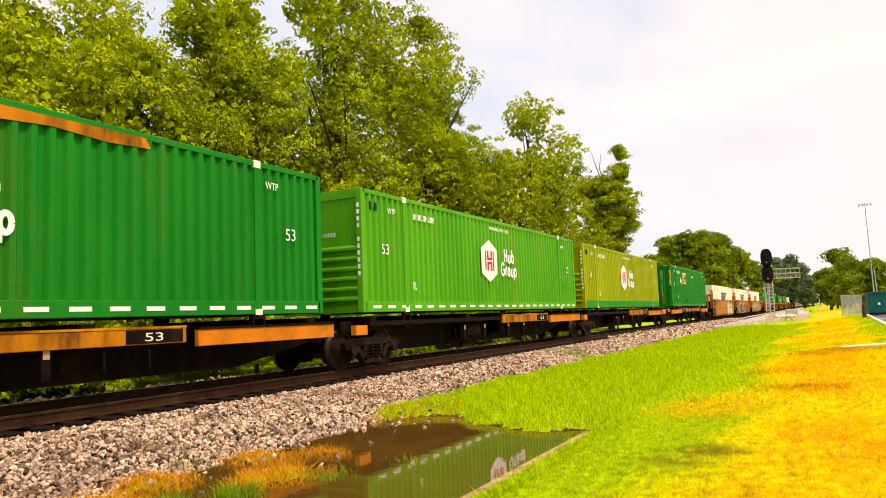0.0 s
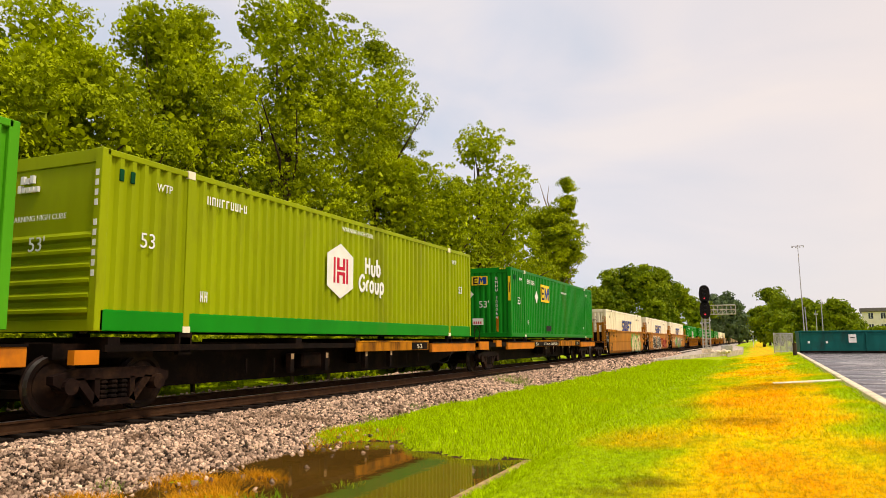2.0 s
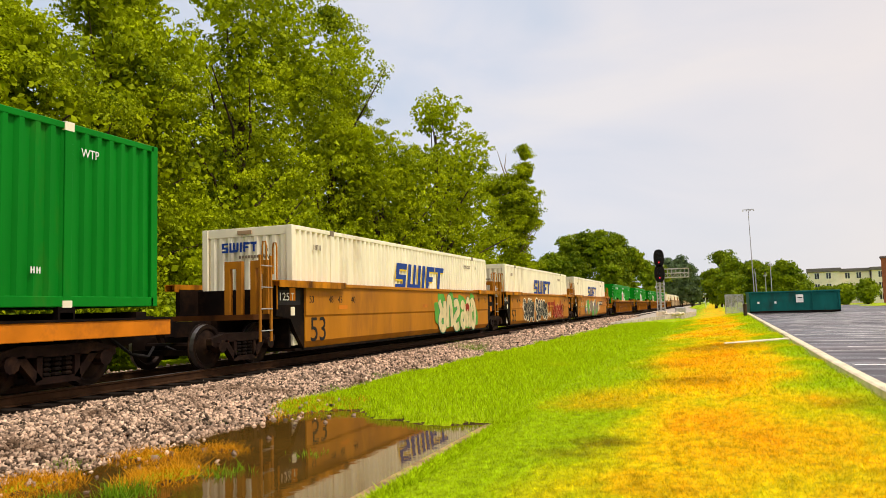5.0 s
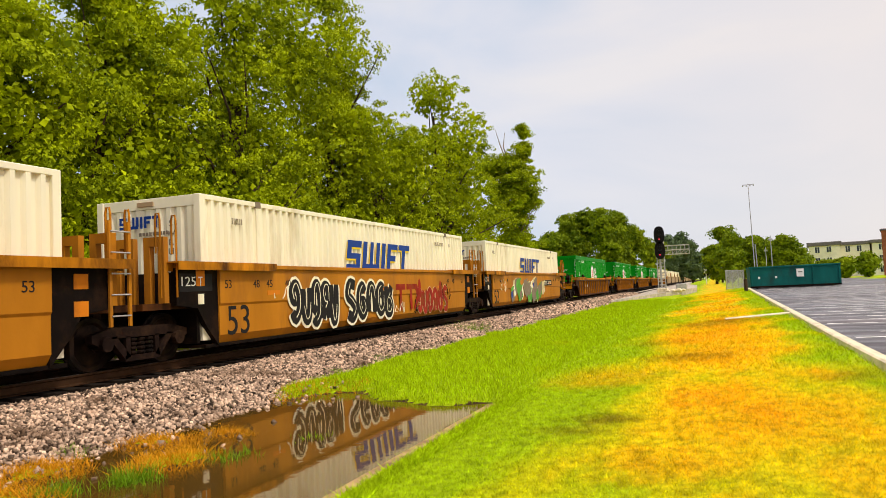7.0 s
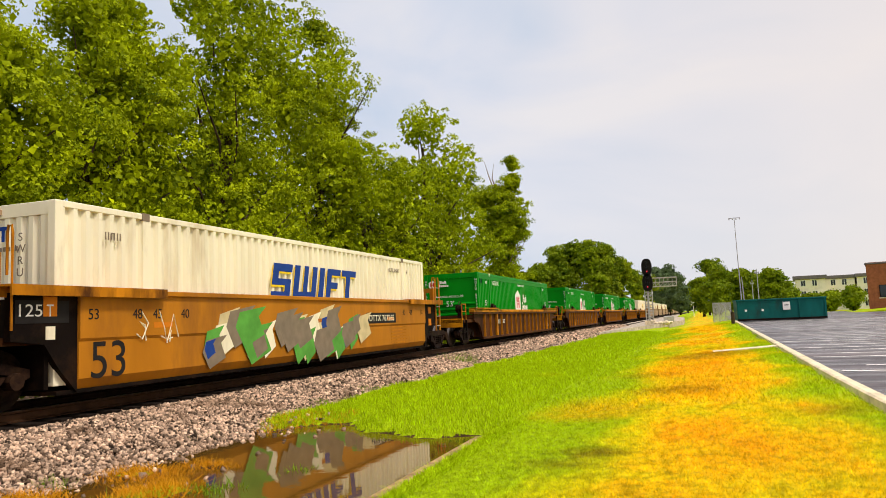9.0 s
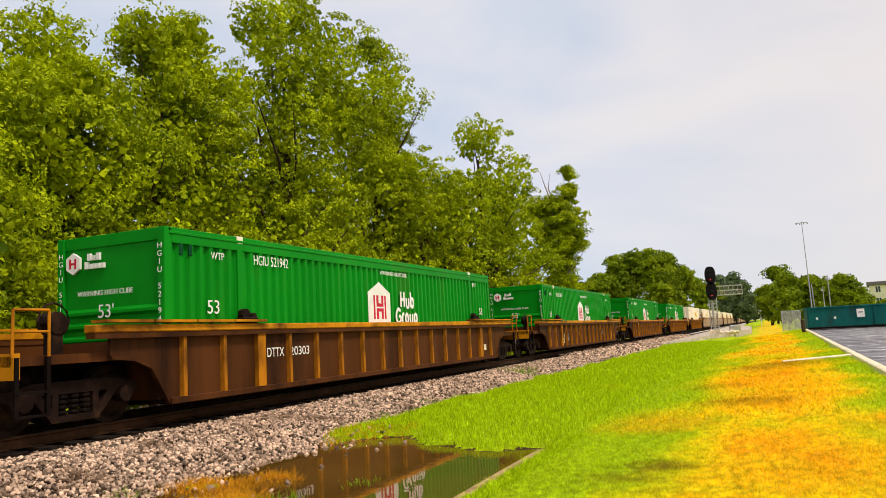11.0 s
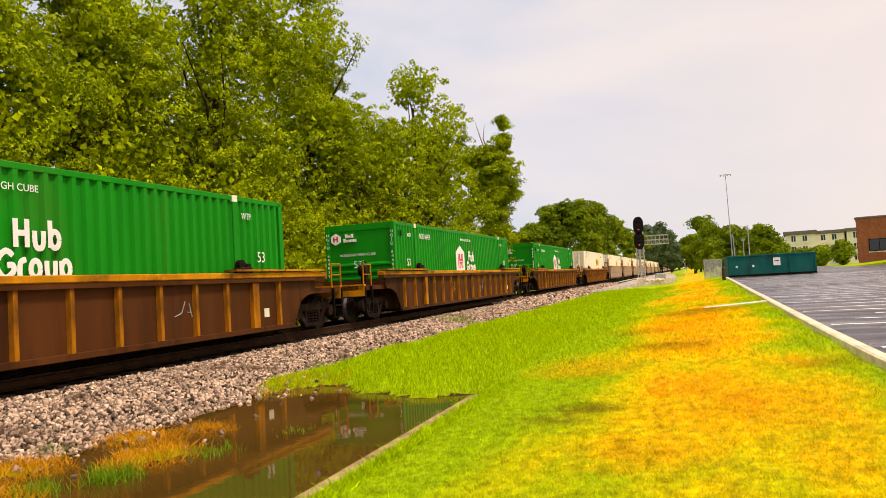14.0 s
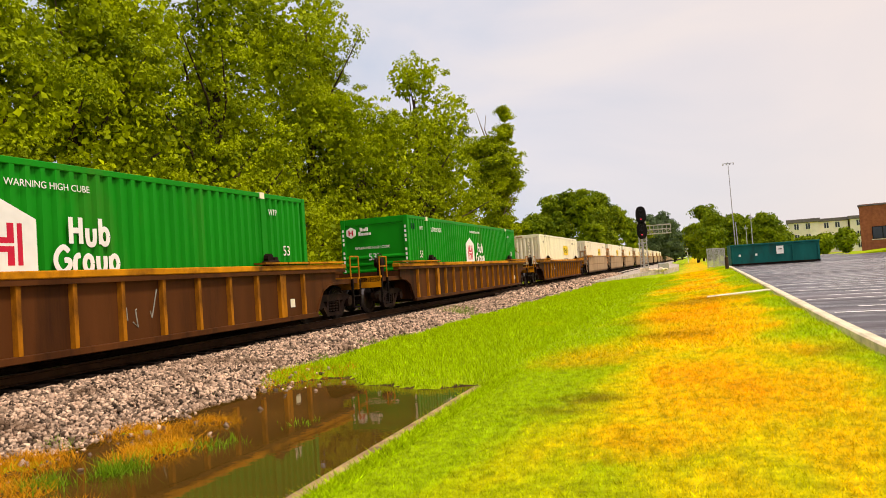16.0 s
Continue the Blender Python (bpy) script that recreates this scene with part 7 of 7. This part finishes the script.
def chain_fence():
    ob = thing("chain_link_fence", "grey chain-link fence beyond the kerb", "fence", m=pose(1.2, 70, lot_z(70) - 0.15))
    for i in range(4):
        bm = bmesh.new()
        tube(bm, [(i * 0.55, i * 1.6, 0), (i * 0.55, i * 1.6, 1.75)], [0.04, 0.04], 8)
        part("post", bm, M_GALV, ob)
    for z in (0.1, 1.72):
        bm = bmesh.new()
        tube(bm, [(0, 0, z), (1.65, 4.8, z)], [0.025, 0.025], 6)
        part("rail", bm, M_GALV, ob)
    bm = bmesh.new()
    for i in range(-12, 26):
        for s in (1, -1):
            a = i / 26 if s > 0 else (i + 12) / 26
            b_ = a + s * 12 / 26
            p0, p1 = max(0, min(1, a)), max(0, min(1, b_))
            if abs(p1 - p0) < 0.02:
                continue
            z0 = 0.1 + 1.6 * abs(p0 - a) * 26 / 12
            z1 = 0.1 + 1.6 * abs(p1 - a) * 26 / 12
            tube(bm, [(1.65 * p0, 4.8 * p0, z0), (1.65 * p1, 4.8 * p1, z1)], [0.012, 0.012], 4)
    part("wire_mesh", bm, M_GALV, ob, "woven wire mesh")


chain_fence()


def apartment(x, y, w, d, h, seed, roof):
    ob = thing("apartment_building", "cream three-storey apartment block with a grey flat roof edge", "building", "apartment blocks", pose(x, y, 0.2, 0, 0, -7))
    part("wall", boxes((0, w, 0, d, 0, h)), M_STUCCO, ob)
    part("roof", boxes((-0.4, w + 0.4, -0.4, d + 0.4, h, h + roof), bevel=0.1), M_ROOF, ob, "dark grey parapet roof")
    n = int(w // 2.6)
    for s in range(3):
        for i in range(n):
            u = 0.8 + i * (w - 1.6) / n + 0.4
            z = 0.9 + s * (h / 3)
            wd = part("window", boxes((u, u + 1.1, -0.08, 0.02, z, z + 1.5)), M_WHITE, ob, "white-framed window")
            part("pane", boxes((u + 0.1, u + 0.5, -0.1, -0.08, z + 0.1, z + 1.4)), M_GLASS, wd)
            part("pane", boxes((u + 0.6, u + 1.0, -0.1, -0.08, z + 0.1, z + 1.4)), M_GLASS, wd)
    return ob


apartment(21.7, 190, 6.4, 12, 7.6, 1, 0.9)
apartment(28.3, 192, 6.2, 12, 7.5, 2, 0.8)
apartment(34.7, 190, 9.0, 12, 7.6, 3, 0.8)


def brick_hall():
    x0, y0 = 105 * math.tan(radians(10.93)), 105
    ob = thing("brick_building", "red brick flat-roofed building with dark windows", "building", m=pose(x0, y0, 0.3, 0, 0, -12))
    H = EYE[2] + 107 * math.tan(radians(2.63)) - 0.3
    part("wall", boxes((0, 30, 0, 18, 0, H)), M_BRICK, ob)
    part("coping", boxes((-0.15, 30.15, -0.15, 18.15, H, H + 0.18), bevel=0.03), M_ROOF, ob)
    bm = bmesh.new()
    for k in range(24):
        box(bm, 0.0, 30, -0.012, 0.0, 0.3 + k * 0.26, 0.305 + k * 0.26 + 0.2)
    part("brick_courses", bm, M_BRICK, ob)["kind"] = "stuff"
    for i in range(6):
        u = 1.25 + i * 5.0
        w = part("window", boxes((u, u + 3.4, -0.06, 0.05, 2.05, 3.6)), M_SIGNAL, ob, "dark framed window")
        for k in range(3):
            part("pane", boxes((u + 0.1 + k * 1.1, u + 1.1 + k * 1.1, -0.075, -0.06, 2.12, 3.52)), M_GLASS, w)
        part("lintel", boxes((u - 0.1, u + 3.5, -0.09, 0.0, 1.9, 2.03)), M_CONCRETE, ob)
    part("wall_lamp", boxes((3.5, 3.9, -0.3, 0.0, 4.7, 4.9), bevel=0.03), M_DARK, ob)


brick_hall()
# lawn mound before the buildings
bm = bmesh.new()
prism(bm, [(13.5, -0.2), (17, 0.7), (24, 1.25), (60, 1.3), (60, -0.2)], "y", 93, 103)
tagged(part("lawn_bank", bm, M_GRASS), "low grassy bank before the brick building", "bank", kind="structure")


# crossing posts far down the line
def crossing_post(x, y):
    ob = thing("crossing_signal", "white grade-crossing post with crossbuck", "crossing signal", "crossing signals", pose(x, y, 0.4))
    bm = bmesh.new()
    tube(bm, [(0, 0, 0), (0, 0, 3.0)], [0.07, 0.06], 8)
    part("post", bm, M_WHITE, ob)
    for a in (45, -45):
        part("crossbuck_blade", boxes((-0.6, 0.6, -0.08, -0.05, -0.11, 0.11)), M_WHITE, ob).matrix_basis = pose(0, 0, 2.75, 0, a, 0)
    for sx in (-0.3, 0.3):
        bm = bmesh.new()
        disc(bm, "y", (sx, 2.0), 0.2, -0.1, -0.04, 12)
        part("flasher", bm, M_SIGNAL, ob, "dark round warning lamp")


crossing_post(2.2, 150)
crossing_post(-1.0, 158)


# ---- motion of the train ----
def travelled(t):
    """Metres run by the train at t seconds."""
    return 11.74 * t - 0.029 * t * t + 0.04 * max(0.0, t - 11.5) ** 2


def motions():
    for ob, q, z in TRAIN:
        walk(ob, [(t, pose(TRACK_X, q - travelled(t), z)) for t in range(0, 17)])
        if q > 250:
            continue
        for w in [c for c in ob.children if c.name.split(".")[0] == "wheelset"]:
            y = w.matrix_basis.translation.y
            walk(w, [(k / 30, pose(0, y, WHEEL_R, math.degrees(travelled(k / 30) / WHEEL_R) % 360)) for k in range(0, 481)])


motions()
